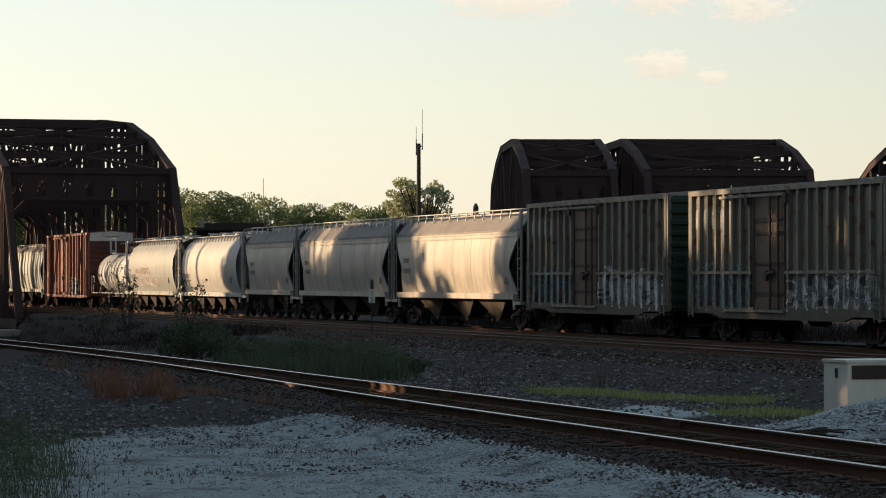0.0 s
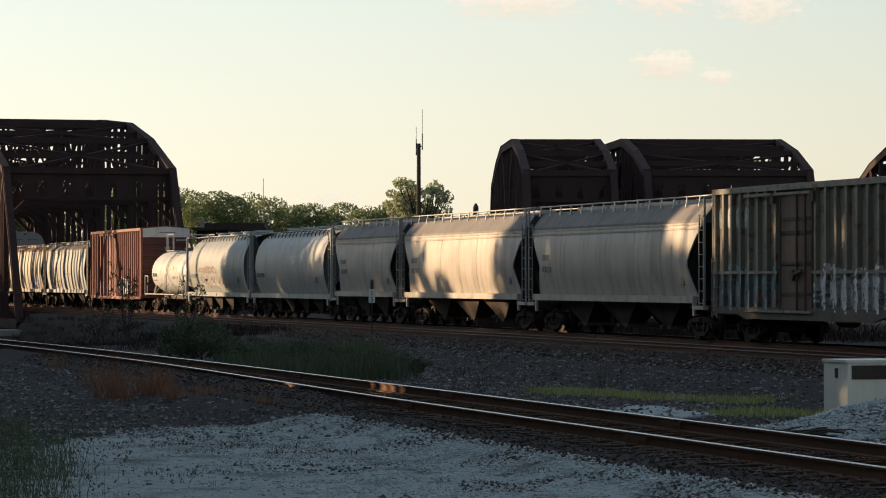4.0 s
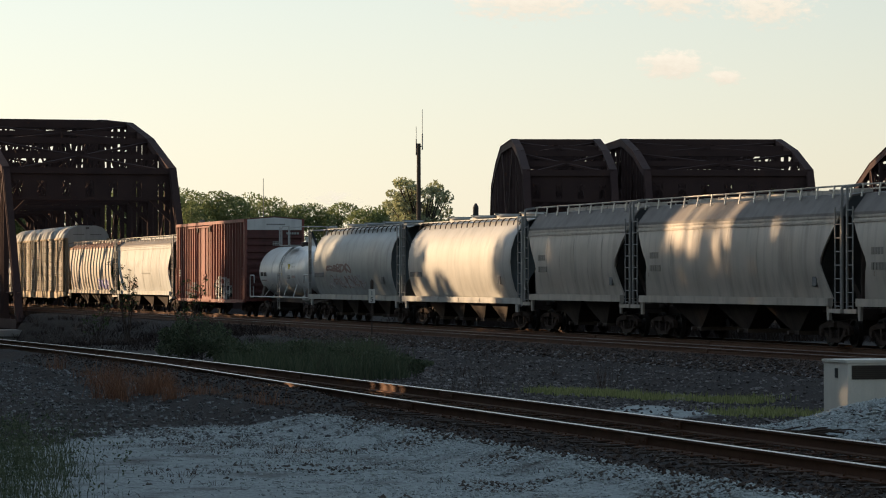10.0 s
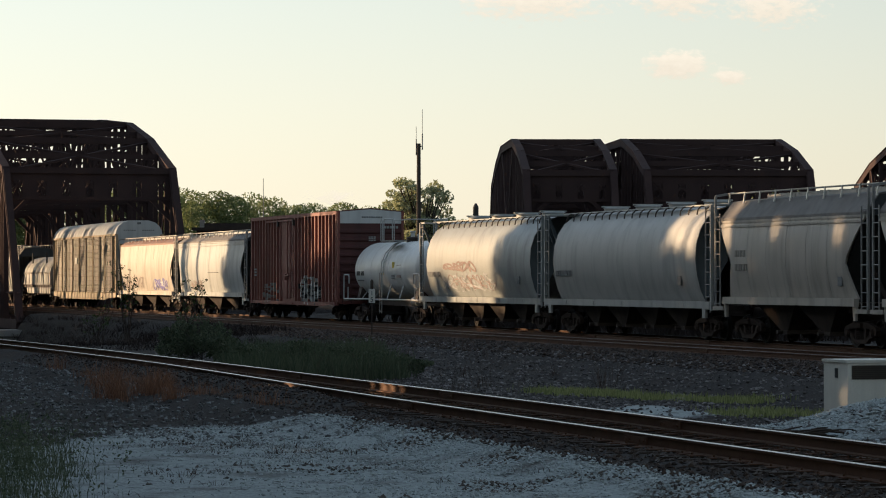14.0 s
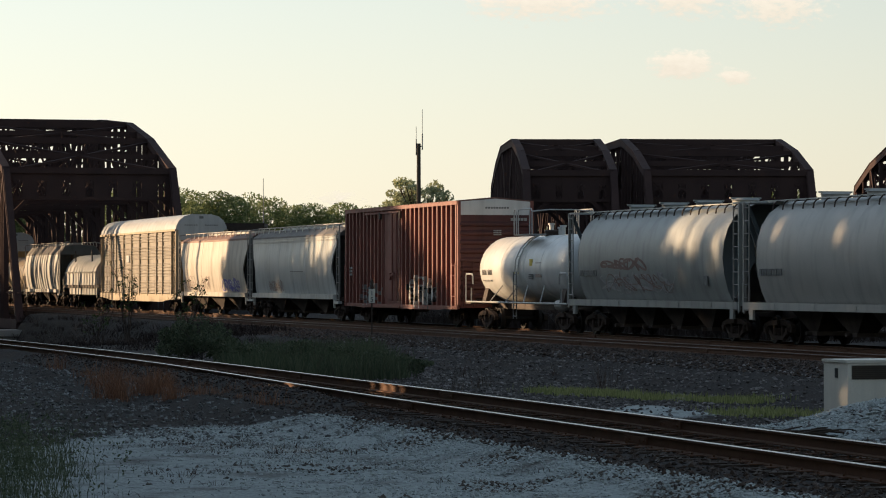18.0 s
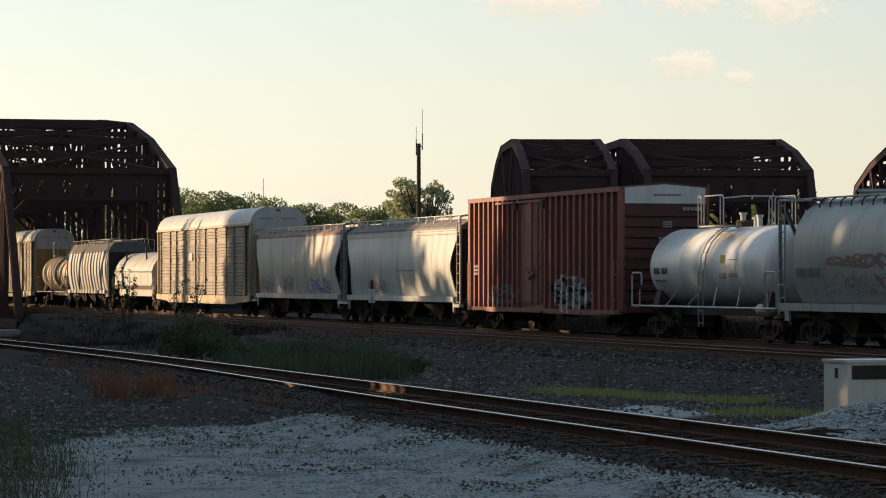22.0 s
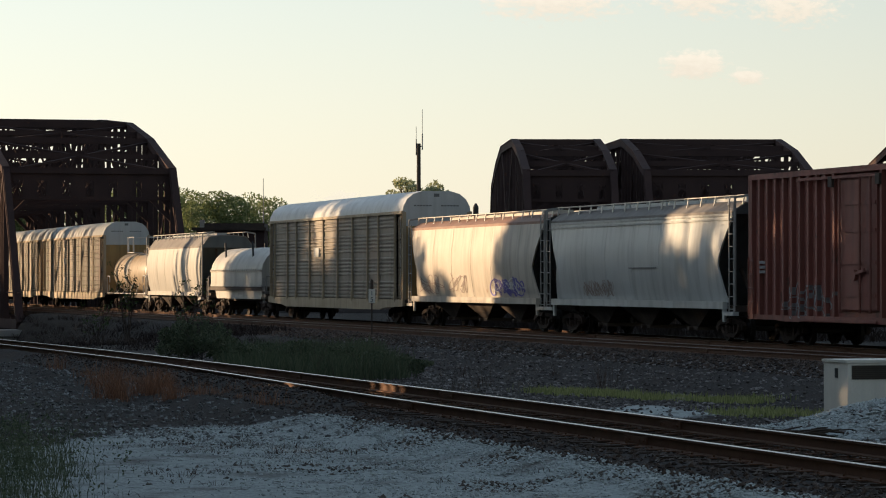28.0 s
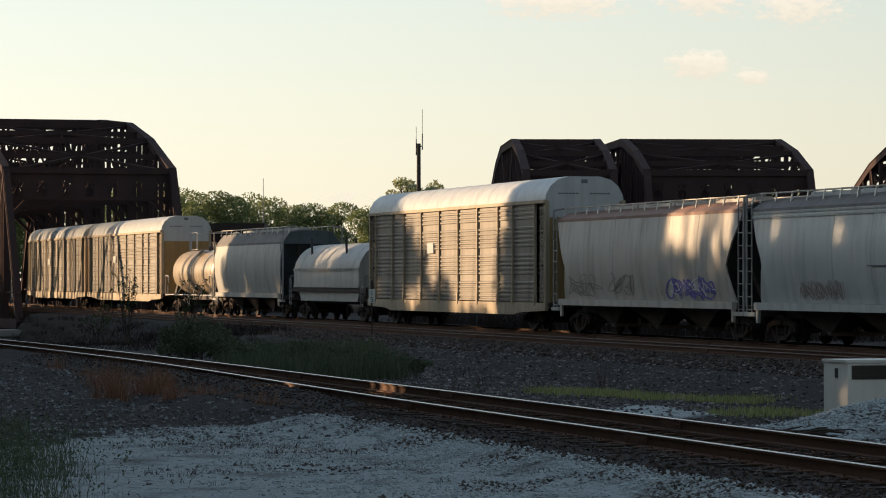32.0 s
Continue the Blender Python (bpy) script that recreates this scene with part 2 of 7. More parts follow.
M_LEAF_FAR = leaf_material("far tree leaves", (0.12, 0.165, 0.06), (0.29, 0.32, 0.14))
M_LEAF_TREE = leaf_material("grey-green tree leaves", (0.25, 0.28, 0.145), (0.48, 0.49, 0.30))
M_LEAF_DARK = leaf_material("dark tree leaves", (0.04, 0.07, 0.02), (0.07, 0.10, 0.03), 0.2)
M_WEED = leaf_material("green weeds", (0.06, 0.082, 0.045), (0.145, 0.162, 0.095))
# grass colour raised to carry the partial sun on the strip
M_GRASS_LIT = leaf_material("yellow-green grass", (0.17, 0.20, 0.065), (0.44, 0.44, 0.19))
M_DRY = leaf_material("dry rusty weeds", (0.13, 0.055, 0.032), (0.40, 0.20, 0.115))
M_TWIG = material("dark twigs", (0.05, 0.035, 0.028), (0.07, 0.05, 0.035), 0.9)
# hopper end sheets: grime plus the shade between the cars, put into the colour
M_HOP_END_SHADED = material("dirty end sheet darkened as shade", (0.075, 0.08, 0.08), (0.05, 0.05, 0.05), 0.7, streak=0.3, scale=0.8)
# blue-grey end colour, darkened to carry the shade inside the open ends
M_DISH_SHADED = material("blue-grey dished end darkened as shade", (0.10, 0.125, 0.135), (0.07, 0.085, 0.09), 0.6, streak=0.3, scale=0.8)
M_LADDER = material("dull grey ladder steel", (0.30, 0.29, 0.27), (0.22, 0.205, 0.185), 0.6, scale=3)
M_BOX_RED_ROOF = material("oxide red roof", (0.17, 0.07, 0.05), (0.12, 0.055, 0.04), 0.6, scale=1.2, streak=0.2)
M_DOOR_RUST = material("rust-stained dark door", (0.105, 0.072, 0.05), (0.17, 0.095, 0.058), 0.7, streak=0.55, scale=1.4, rust=RUST, rust_at=0.58)
M_NAME = material("faded white painted letters", (0.55, 0.55, 0.50), (0.38, 0.38, 0.33), 0.7, scale=6, rust=(0.16, 0.14, 0.10), rust_at=0.58)
M_HOP_ROOF = material("dirty brown-grey hopper roof", (0.20, 0.185, 0.165), (0.14, 0.12, 0.105), 0.7, scale=0.9, streak=0.3, streak_axis=1)
M_CHUTE = material("grimy brown chute steel", (0.060, 0.044, 0.034), (0.036, 0.026, 0.021), 0.85, scale=1.5, streak=0.4, spec=0.25)
M_STONE = leaf_material("pale limestone stones", (0.34, 0.368, 0.352), (0.50, 0.53, 0.515), 0.0)
M_STONE_DARK = leaf_material("dark ballast stones", (0.034, 0.024, 0.019), (0.28, 0.25, 0.235), 0.0)
M_STONE_MIX = leaf_material("mixed yard stones", (0.055, 0.05, 0.047), (0.31, 0.315, 0.305), 0.0)
M_STONE_BROWN = leaf_material("oily brown ballast stones", (0.022, 0.013, 0.009), (0.085, 0.054, 0.037), 0.0)
M_BRUSH = leaf_material("dark leafless brush", (0.020, 0.013, 0.011), (0.04, 0.026, 0.02), 0.1)
M_SCRUB = leaf_material("dead scrub", (0.05, 0.035, 0.028), (0.12, 0.08, 0.06), 0.1)
M_ROOF_RUST = material("rusty brown hopper roof", (0.22, 0.10, 0.065), (0.30, 0.20, 0.15), 0.7, scale=1.0, streak=0.3, streak_axis=1)
M_HOP_DULL = material("dull bluish hopper paint", (0.33, 0.35, 0.335), (0.25, 0.255, 0.235), 0.45, streak=0.4, scale=0.5, rust=RUST, rust_at=0.76)
M_SILL = material("grimy green-brown sill paint", (0.06, 0.055, 0.042), (0.10, 0.08, 0.058), 0.7, streak=0.5, scale=1.0, rust=(0.10, 0.05, 0.03), rust_at=0.6)
M_STONE_DIRT = leaf_material("dirty brown stones", (0.05, 0.038, 0.03), (0.17, 0.145, 0.12), 0.0)
M_LADDER_PALE = material("pale grey railing paint", (0.50, 0.50, 0.48), (0.38, 0.37, 0.35), 0.45, scale=3)
# walkway steel lightened to carry the sun and sky the boards catch
M_WALKWAY = material("galvanised walkway steel brightened as sunlit", (0.62, 0.60, 0.56), (0.48, 0.46, 0.42), 0.35, 0.6, scale=3.0)
M_FAINT = material("worn grey stencil paint", (0.27, 0.24, 0.20), (0.22, 0.195, 0.165), 0.7, scale=5)
# the boxcar's oxide red again, darkened because its ends face away from the sun
M_BOX_END_RED_SHADED = material("oxide red end paint darkened as shade", (0.105, 0.03, 0.026), (0.075, 0.026, 0.022), 0.65, streak=0.4, scale=0.8)
M_BARK = material("bark", (0.09, 0.075, 0.06), (0.06, 0.05, 0.04), 0.9, scale=2, streak=0.3, bump=0.6)


# ---------------------------------------------------------------- the train
R_WHEEL = 0.42
WHEELSETS = []
CARS = []
POSTS = {}


def make_wheelset():
    bm = bmesh.new()
    for s in (-1, 1):
        prof = [(0.66, 0.0), (0.66, 0.16), (0.70, 0.20), (0.72, 0.33), (0.685, 0.36), (0.685, R_WHEEL + 0.025), (0.715, R_WHEEL + 0.025), (0.725, R_WHEEL), (0.82, R_WHEEL - 0.006), (0.82, 0.35), (0.75, 0.33), (0.75, 0.20), (0.84, 0.15), (0.84, 0.0)]
        k = bmesh.new()
        lathe(k, [(x * s, r) for x, r in prof], 20)
        for v in k.verts:
            v.co = Vector((v.co.y, v.co.x, v.co.z))
        me = bpy.data.meshes.new("tmp")
        k.to_mesh(me)
        k.free()
        bm.from_mesh(me)
        bpy.data.meshes.remove(me)
        for i in range(4):
            a = i * math.pi / 2
            rod(bm, (0.27 * math.cos(a), 0.755 * s, 0.27 * math.sin(a)), (0.27 * math.cos(a), 0.765 * s, 0.27 * math.sin(a)), 0.05, 6)
    rod(bm, (0, -1.02, 0), (0, 1.02, 0), 0.08, 10)
    return mesh_of("wheelset", bm, M_WHEEL, 35)


def make_sideframe():
    bm = bmesh.new()
    top = [(-1.18, 0.50), (-1.10, 0.60), (-0.55, 0.72), (0.55, 0.72), (1.10, 0.60), (1.18, 0.50), (1.16, 0.36), (0.98, 0.36), (0.98, 0.46), (0.62, 0.55), (0.40, 0.56), (-0.40, 0.56), (-0.62, 0.55), (-0.98, 0.46), (-0.98, 0.36), (-1.16, 0.36)]
    prism(bm, top, "y", -0.07, 0.07)
    prism(bm, [(-0.98, 0.44), (-0.80, 0.50), (-0.36, 0.22), (-0.42, 0.14)], "y", -0.06, 0.06)
    prism(bm, [(0.98, 0.44), (0.80, 0.50), (0.36, 0.22), (0.42, 0.14)], "y", -0.06, 0.06)
    box(bm, -0.44, 0.44, -0.07, 0.07, 0.13, 0.24)
    for x in (-0.34, 0.34):
        box(bm, x - 0.06, x + 0.06, -0.06, 0.06, 0.22, 0.60)
    return mesh_of("sideframe", bm, M_TRUCK)


def make_small(kind):
    bm = bmesh.new()
    if kind == "spring":
        for i in range(5):
            rod(bm, (0, 0, 0.245 + i * 0.05), (0, 0, 0.275 + i * 0.05), 0.075, 10)
    elif kind == "bearing_cap":
        rod(bm, (0, -0.10, 0), (0, 0.06, 0), 0.13, 12)
        rod(bm, (0, -0.13, 0), (0, -0.10, 0), 0.085, 12)
    elif kind == "bolster":
        prism(bm, [(-1.15, 0.58), (-0.7, 0.46), (0.7, 0.46), (1.15, 0.58), (1.15, 0.70), (0.5, 0.80), (-0.5, 0.80), (-1.15, 0.70)], "x", -0.2, 0.2)
        rod(bm, (0, 0, 0.78), (0, 0, 0.92), 0.2, 12)
    elif kind == "brake_beam":
        beam(bm, (0, -0.75, 0.38), (0, 0.75, 0.38), 0.08, 0.10, (1, 0, 0))
        for y in (-0.74, 0.74):
            box(bm, -0.06, 0.06, y - 0.06, y + 0.06, 0.25, 0.52)
    return mesh_of(kind, bm, M_TRUCK, 40 if kind != "bolster" else None)


SHARED = {}


def shared(key, maker, *args):
    if key not in SHARED:
        SHARED[key] = maker(*args)
    return SHARED[key]


def sub(name, data, parent, m=None):
    o = new(name, data)
    o.parent = parent
    if m is not None:
        o.matrix_basis = m
    return o


def truck(car, x, number):
    t = sub("truck", shared("bolster", make_small, "bolster"), car, pose(x, 0, 0))
    for y in (-1.0, 1.0):
        sub("sideframe", shared("sideframe", make_sideframe), t, pose(0, y, 0))
        for sx in (-0.2, 0.0, 0.2):
            sub("spring", shared("spring", make_small, "spring"), t, pose(sx, y, 0))
        for sx in (-0.89, 0.89):
            sub("bearing_cap", shared("bearing_cap", make_small, "bearing_cap"), t, pose(sx, y, R_WHEEL, 0, 0, 180 if y > 0 else 0))
    for sx in (-0.36, 0.36):
        sub("brake_beam", shared("brake_beam", make_small, "brake_beam"), t, pose(sx, 0, 0))
    for i, sx in enumerate((-0.89, 0.89)):
        w = sub("wheelset", shared("wheelset", make_wheelset), t, pose(sx, 0, R_WHEEL))
        WHEELSETS.append((w, sx, (number * 37 + i * 53) % 90))


def coupler(car, x, s):
    bm = bmesh.new()
    box(bm, x, x + s * 0.75, -0.09, 0.09, 0.79, 0.95) if s > 0 else box(bm, x + s * 0.75, x, -0.09, 0.09, 0.79, 0.95)
    prism(bm, [(x + s * 0.6, -0.17), (x + s * 0.95, -0.15), (x + s * 1.0, 0.0), (x + s * 0.86, 0.02), (x + s * 0.84, 0.16), (x + s * 0.65, 0.15)], "z", 0.73, 1.01)
    part("coupler", bm, M_UNDER, car)
    bm = bmesh.new()
    pipe(bm, [(x, 0.3, 0.8), (x + s * 0.35, 0.28, 0.55), (x + s * 0.8, 0.18, 0.45)], 0.03)
    part("air_hose", bm, M_DARK, car)


def ladder(car, x, y, z0, z1, w, mat, along="x", n=None):
    """A ladder whose rungs run along x or y, centred at x, y."""
    bm = bmesh.new()
    ends = [(x - w / 2, y), (x + w / 2, y)] if along == "x" else [(x, y - w / 2), (x, y + w / 2)]
    for ex, ey in ends:
        beam(bm, (ex, ey, z0), (ex, ey, z1), 0.04, 0.035, (1, 0, 0))
    n = n or max(2, round((z1 - z0) / 0.38))
    for i in range(n):
        z = z0 + 0.1 + (z1 - z0 - 0.2) * i / (n - 1)
        rod(bm, (*ends[0], z), (*ends[1], z), 0.017, 6)
    return part("ladder", bm, mat, car)


def brake_wheel(car, x, y, z, s, mat):
    bm = bmesh.new()
    pts = [(x + s * 0.12, y + 0.27 * math.cos(a), z + 0.27 * math.sin(a)) for a in [i * math.tau / 14 for i in range(15)]]
    pipe(bm, pts, 0.018, 5)
    for i in range(4):
        a = i * math.pi / 2 + 0.4
        rod(bm, (x + s * 0.1, y, z), (x + s * 0.12, y + 0.27 * math.cos(a), z + 0.27 * math.sin(a)), 0.014, 5)
    rod(bm, (x, y, z), (x + s * 0.14, y, z), 0.05, 8)
    box(bm, min(x, x + s * 0.06), max(x, x + s * 0.06), y - 0.14, y + 0.14, z - 0.45, z + 0.1)
    part("brake_wheel", bm, mat, car)


def bars(car, name, label, x0, z0, w, h, n, mat, y, gap=0.3, lines=1, end=None):
    """Unreadable writing as plain bars on the near side (or, with end, on the front end at that x)."""
    bm = bmesh.new()
    for l in range(lines):
        for i in range(n):
            a = x0 + i * w / n
            b = a + w / n * (1 - gap)
            z = z0 - l * h * 1.6
            if end is None:
                box(bm, a, b, y - 0.004, y + 0.02, z, z + h)
            else:
                box(bm, end - 0.02, end + 0.004, a, b, z, z + h)
    return part(name, bm, mat, car, label)


def scrawl(car, label, x0, z0, w, h, mat, seed, y_of, n=6, thick=0.045, name="graffiti", over=0.014):
    """Sprayed tag: each looping stroke is one flat ribbon that follows the side, its posts and the posts' flanks."""
    r = random.Random(seed)
    posts = POSTS.get(car)
    for k in range(n):
        cx = x0 + w * (k + 0.5) / n
        ph = [r.uniform(0, 6.28) for _ in range(4)]
        fr = [r.uniform(3.0, 6.5) for _ in range(4)]
        top = h * r.uniform(0.75, 1.0)
        m = 200
        pts = []
        for i in range(m):
            u = i / (m - 1)
            px = cx + min(1.35 * w / n, 0.9) * (0.75 * math.sin(ph[0] + fr[0] * 1.4 * u) + 0.5 * math.sin(ph[1] + fr[1] * 2.6 * u))
            pz = z0 + top * (0.5 + 0.32 * math.sin(ph[2] + fr[2] * 2.1 * u) + 0.18 * math.sin(ph[3] + fr[3] * 3.3 * u))
            pts.append((px, pz))
        bm = bmesh.new()
        edge = None
        for i, (px, pz) in enumerate(pts):
            ax, az = pts[max(i - 1, 0)]
            bx, bz = pts[min(i + 1, m - 1)]
            d = Vector((bx - ax, bz - az))
            d = d.normalized() if d.length > 1e-5 else Vector((1, 0))
            t = thick * (0.6 + 0.8 * abs(d.y))
            lift, flank = 0.0, None
            if posts:
                q = min(posts, key=lambda g: abs(px - g))
                lift = 0.0 if abs(px - q) < 0.085 else 0.12
                flank = q + 0.095 if 0.0 < px - q < 0.16 else None
            deep = over - lift + 0.0006 * (k % 5)
            pair = [bm.verts.new((px - d.y * t * c, -y_of(pz) - deep, pz + d.x * t * c)) for c in (1, -1)]
            if edge and edge[1] == lift:
                bm.faces.new((edge[0][0], pair[0], pair[1], edge[0][1]))
            edge = (pair, lift)
            if flank:
                f = [bm.verts.new((flank, -y_of(pz) + dy, pz + dz)) for dy, dz in ((0.0, -t), (0.12, -t), (0.12, t), (0.0, t))]
                bm.faces.new(f)
        for v in [v for v in bm.verts if not v.link_faces]:
            bm.verts.remove(v)
        tagged(part(name, bm, mat, car, label), label, kind="stuff" if posts else "")


def new_car(name, label, category, t_front, t_rear):
    """An Empty on the rail under the middle of a car, and the car's half length."""
    car = empty(name, label, category, "cars of the freight train")
    a0, a1 = arrive(t_front), arrive(t_rear)
    CARS.append((car, (a0 + a1) / 2))
    return car, (a0 - a1) / 2


def sheet_profile(z, table):
    for (za, wa), (zb, wb) in zip(table[:-1], table[1:]):
        if za <= z <= zb:
            u = (z - za) / (zb - za)
            return wa + (wb - wa) * u
    return table[-1][1] if z > table[-1][0] else table[0][1]


def running_gear(car, h, inset, number, sill=True):
    for s in (-1, 1):
        truck(car, s * (h - inset), number + (s > 0))
        coupler(car, s * (h - 0.25), s)
    if sill:
        bm = bmesh.new()
        box(bm, -h + 0.2, h - 0.2, -0.32, 0.32, 0.78, 1.06)
        part("centre_sill", bm, M_UNDER, car)


def end_platform(car, h, s, mat, z=1.06):
    bm = bmesh.new()
    x = s * (h - 0.12)
    box(bm, x - 0.12, x + 0.12, -1.5, 1.5, z - 0.12, z + 0.06)
    for y in (-1.0, 1.0):
        beam(bm, (s * (h - 1.9), y * 1.3, z), (x, y * 0.4, z), 0.12, 0.12)
    part("end_platform", bm, mat, car)


def hatches(car, h, z, mat, n, round_hatch):
    for i in range(n):
        x = -h * 0.78 + 2 * h * 0.78 * (i + 0.5) / n
        bm = bmesh.new()
        if round_hatch:
            rod(bm, (x, 0, z - 0.08), (x, 0, z + 0.1), 0.42, 18)
            rod(bm, (x, 0, z + 0.1), (x, 0, z + 0.16), 0.47, 18, 0.40)
            box(bm, x - 0.05, x + 0.05, -0.52, 0.52, z + 0.14, z + 0.19)
        else:
            box(bm, x - h * 0.74 / n, x + h * 0.74 / n, -0.3, 0.3, z - 0.1, z + 0.1)
            for k in (-0.6, 0.0, 0.6):
                box(bm, x + k * h / n - 0.03, x + k * h / n + 0.03, -0.36, 0.36, z + 0.08, z + 0.13)
        part("hatch", bm, mat, car, smooth=30 if round_hatch else None)


def running_board(car, h, z, mat, y=0.95, step=1.25, roof_z=None):
    for s in (-1, 1):
        bm = bmesh.new()
        box(bm, -h + 0.1, h - 0.1, s * y - 0.16, s * y + 0.16, z - 0.03, z)
        board = part("running_board", bm, mat, car)
        n = int(2 * h / step)
        for i in range(n + 1):
            x = -h + 0.3 + (2 * h - 0.6) * i / n
            bm = bmesh.new()
            yy = s * (y + 0.15)
            beam(bm, (x, yy + s * 0.06, roof_z - 0.16), (x, yy, z), 0.05, 0.04, (1, 0, 0))
            part("bracket", bm, mat, board)


def bay_chutes(car, h, n, mat, z_top, half_w=1.25):
    """Tapered discharge bays under the side sills."""
    pitch = 2 * (h - 2.9) / n
    for i in range(n):
        c = -(h - 2.9) + pitch * (i + 0.5)
        bm = bmesh.new()
        for s in (-1, 1):
            lo = [(c - 0.28, s * 0.36), (c + 0.28, s * 0.36), (c + 0.28, s * 0.95), (c - 0.28, s * 0.95)]
            hi = [(c - pitch * 0.49, s * 0.3), (c + pitch * 0.49, s * 0.3), (c + pitch * 0.49, s * half_w), (c - pitch * 0.49, s * half_w)]
            a = [bm.verts.new((x, y, 0.40)) for x, y in lo]
            b = [bm.verts.new((x, y, z_top)) for x, y in hi]
            for k in range(4):
                bm.faces.new((a[k], a[(k + 1) % 4], b[(k + 1) % 4], b[k]))
            bm.faces.new(a)
            bm.faces.new(b)
        bay = part("discharge_bay", bm, M_CHUTE, car)
        bm = bmesh.new()
        box(bm, c - 0.36, c + 0.36, -1.0, 1.0, 0.30, 0.42)
        for y in (-1.12, 1.12):
            rod(bm, (c, y - 0.08, 0.36), (c, y + 0.08, 0.36), 0.07, 8)
        part("outlet_gate", bm, M_UNDER, bay)


def slope_ends(car, h, z_hi, z_lo, run, half_w, mat, cap):
    """The sloping end sheets under the roof, with the upright above them."""
    for s in (-1, 1):
        bm = bmesh.new()
        x0 = s * (h - 0.75)
        top = [(x0, -half_w, z_hi + cap), (x0, half_w, z_hi + cap)]
        mid = [(x0, -half_w, z_hi), (x0, half_w, z_hi)]
        low = [(x0 - s * run, -half_w, z_lo), (x0 - s * run, half_w, z_lo)]
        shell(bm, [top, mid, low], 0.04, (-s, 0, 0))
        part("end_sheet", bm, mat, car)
        bm = bmesh.new()
        for y in (-0.55, 0.55):
            beam(bm, (x0 - s * 0.1, y, z_hi), (x0 - s * 0.05, y, 1.05), 0.12, 0.10)
            beam(bm, (x0 - s * run * 0.6, y, z_hi + (z_lo - z_hi) * 0.6), (x0 + s * 0.1, y, 1.05), 0.10, 0.10)
        part("end_brace", bm, M_UNDER, car)


def flat_hopper(name, label, t_front, t_rear, mat, number, bays=3, z_sh=3.72, z_top=4.42, z_rb=4.62, taper=1.3, z_sill=1.38, knee=0.55, seams=True, ladders=M_LADDER, end_mat=M_HOP_END_SHADED, roof=M_HOP_ROOF, number_label=True):
    """Covered hopper with a smooth, slightly bowed side, sloping ends and a bent roof edge."""
    car, h = new_car(name, label, "freight car", t_front, t_rear)
    end_mat = end_mat or mat
    wide = [(z_sill, 1.38), (z_sill + 0.35, 1.465), (2.2, 1.555), (2.65, 1.58), (3.05, 1.565), (3.4, 1.52), (z_sh, 1.45)]
    zs = [z_sill + (z_sh - z_sill) * i / 12 for i in range(13)]

    def edge(z):
        u = (z_sh - z) / (z_sh - z_sill)
        if knee:
            return h - 0.35 - (taper * min(u / knee, 1.0) if u < knee else taper * (1 - 0.45 * (u - knee) / (1 - knee)))
        return h - 0.35 - taper * min(u / 0.78, 1.0) ** 1.25

    for s in (-1, 1):
        bm = bmesh.new()
        rows = [[(edge(z) * (-1 + 2 * j / 10), s * sheet_profile(z, wide), z) for j in range(11)] for z in zs]
        shell(bm, rows, 0.05, (0, -s, 0))
        side = part("side_panel", bm, mat, car, smooth=40)
        if s < 0:
            for i in range(1, 6):
                x = -(h - 1.4) + 2 * (h - 1.4) * i / 6
                bm = bmesh.new()
                shell(bm, [[(x - 0.012, -sheet_profile(z, wide) - 0.004, z), (x + 0.012, -sheet_profile(z, wide) - 0.007, z)] for z in zs], 0.006, (0, 1, 0))
                part("weld_seam", bm, mat, side)
        bm = bmesh.new()
        box(bm, -h + 0.9, h - 0.9, min(s * 1.44, s * 1.6), max(s * 1.44, s * 1.6), z_sill - 0.20, z_sill + 0.02)
        for e in (-1, 1):
            prism(bm, [(e * (h - 1.15), z_sill - 0.15), (e * (h - 0.9), z_sill - 0.15), (e * (h - 0.95), z_sill - 0.60), (e * (h - 1.1), z_sill - 0.60)], "y", s * 1.5 - 0.04, s * 1.5 + 0.04)
            box(bm, min(e * (h - 0.9), e * h), max(e * (h - 0.9), e * h), min(s * 1.4, s * 1.58), max(s * 1.4, s * 1.58), z_sill - 0.40, z_sill - 0.28)
        part("side_sill", bm, mat, car)
        if seams:
            for z in (z_sh - 0.02, z_sh - 0.16):
                bm = bmesh.new()
                w = sheet_profile(z, wide)
                box(bm, -edge(z), edge(z), min(s * w, s * (w + 0.04)), max(s * w, s * (w + 0.04)), z - 0.035, z + 0.035)
                part("side_rib", bm, mat, car)
        for e in (-1, 1):
            ladder(car, e * (h - 0.32), s * 1.52, z_sill - 0.3, z_sh + 0.25, 0.42, ladders)
        for e in (-1, 1):
            bm = bmesh.new()
            beam(bm, (e * (h - 0.06), s * 1.5, z_sill - 0.3), (e * (h - 0.06), s * 1.5, z_rb - 0.1), 0.06, 0.06)
            beam(bm, (e * (h - 0.06), s * 1.5, z_rb - 0.1), (e * (h - 0.06), s * 0.9, z_rb), 0.07, 0.07)
            part("corner_post", bm, ladders, car)
    bm = bmesh.new()
    prof = [(-1.45, z_sh), (-1.44, z_sh + 0.1), (-1.05, z_top - 0.08), (-0.45, z_top), (0.45, z_top), (1.05, z_top - 0.08), (1.44, z_sh + 0.1), (1.45, z_sh)]
    shell(bm, [[(x, y, z) for y, z in prof] for x in (-h + 0.35, -h * 0.5, 0, h * 0.5, h - 0.35)], 0.05, (0, 0, -1))
    part("roof", bm, roof or mat, car, smooth=25)
    for e in (-1, 1):
        bm = bmesh.new()
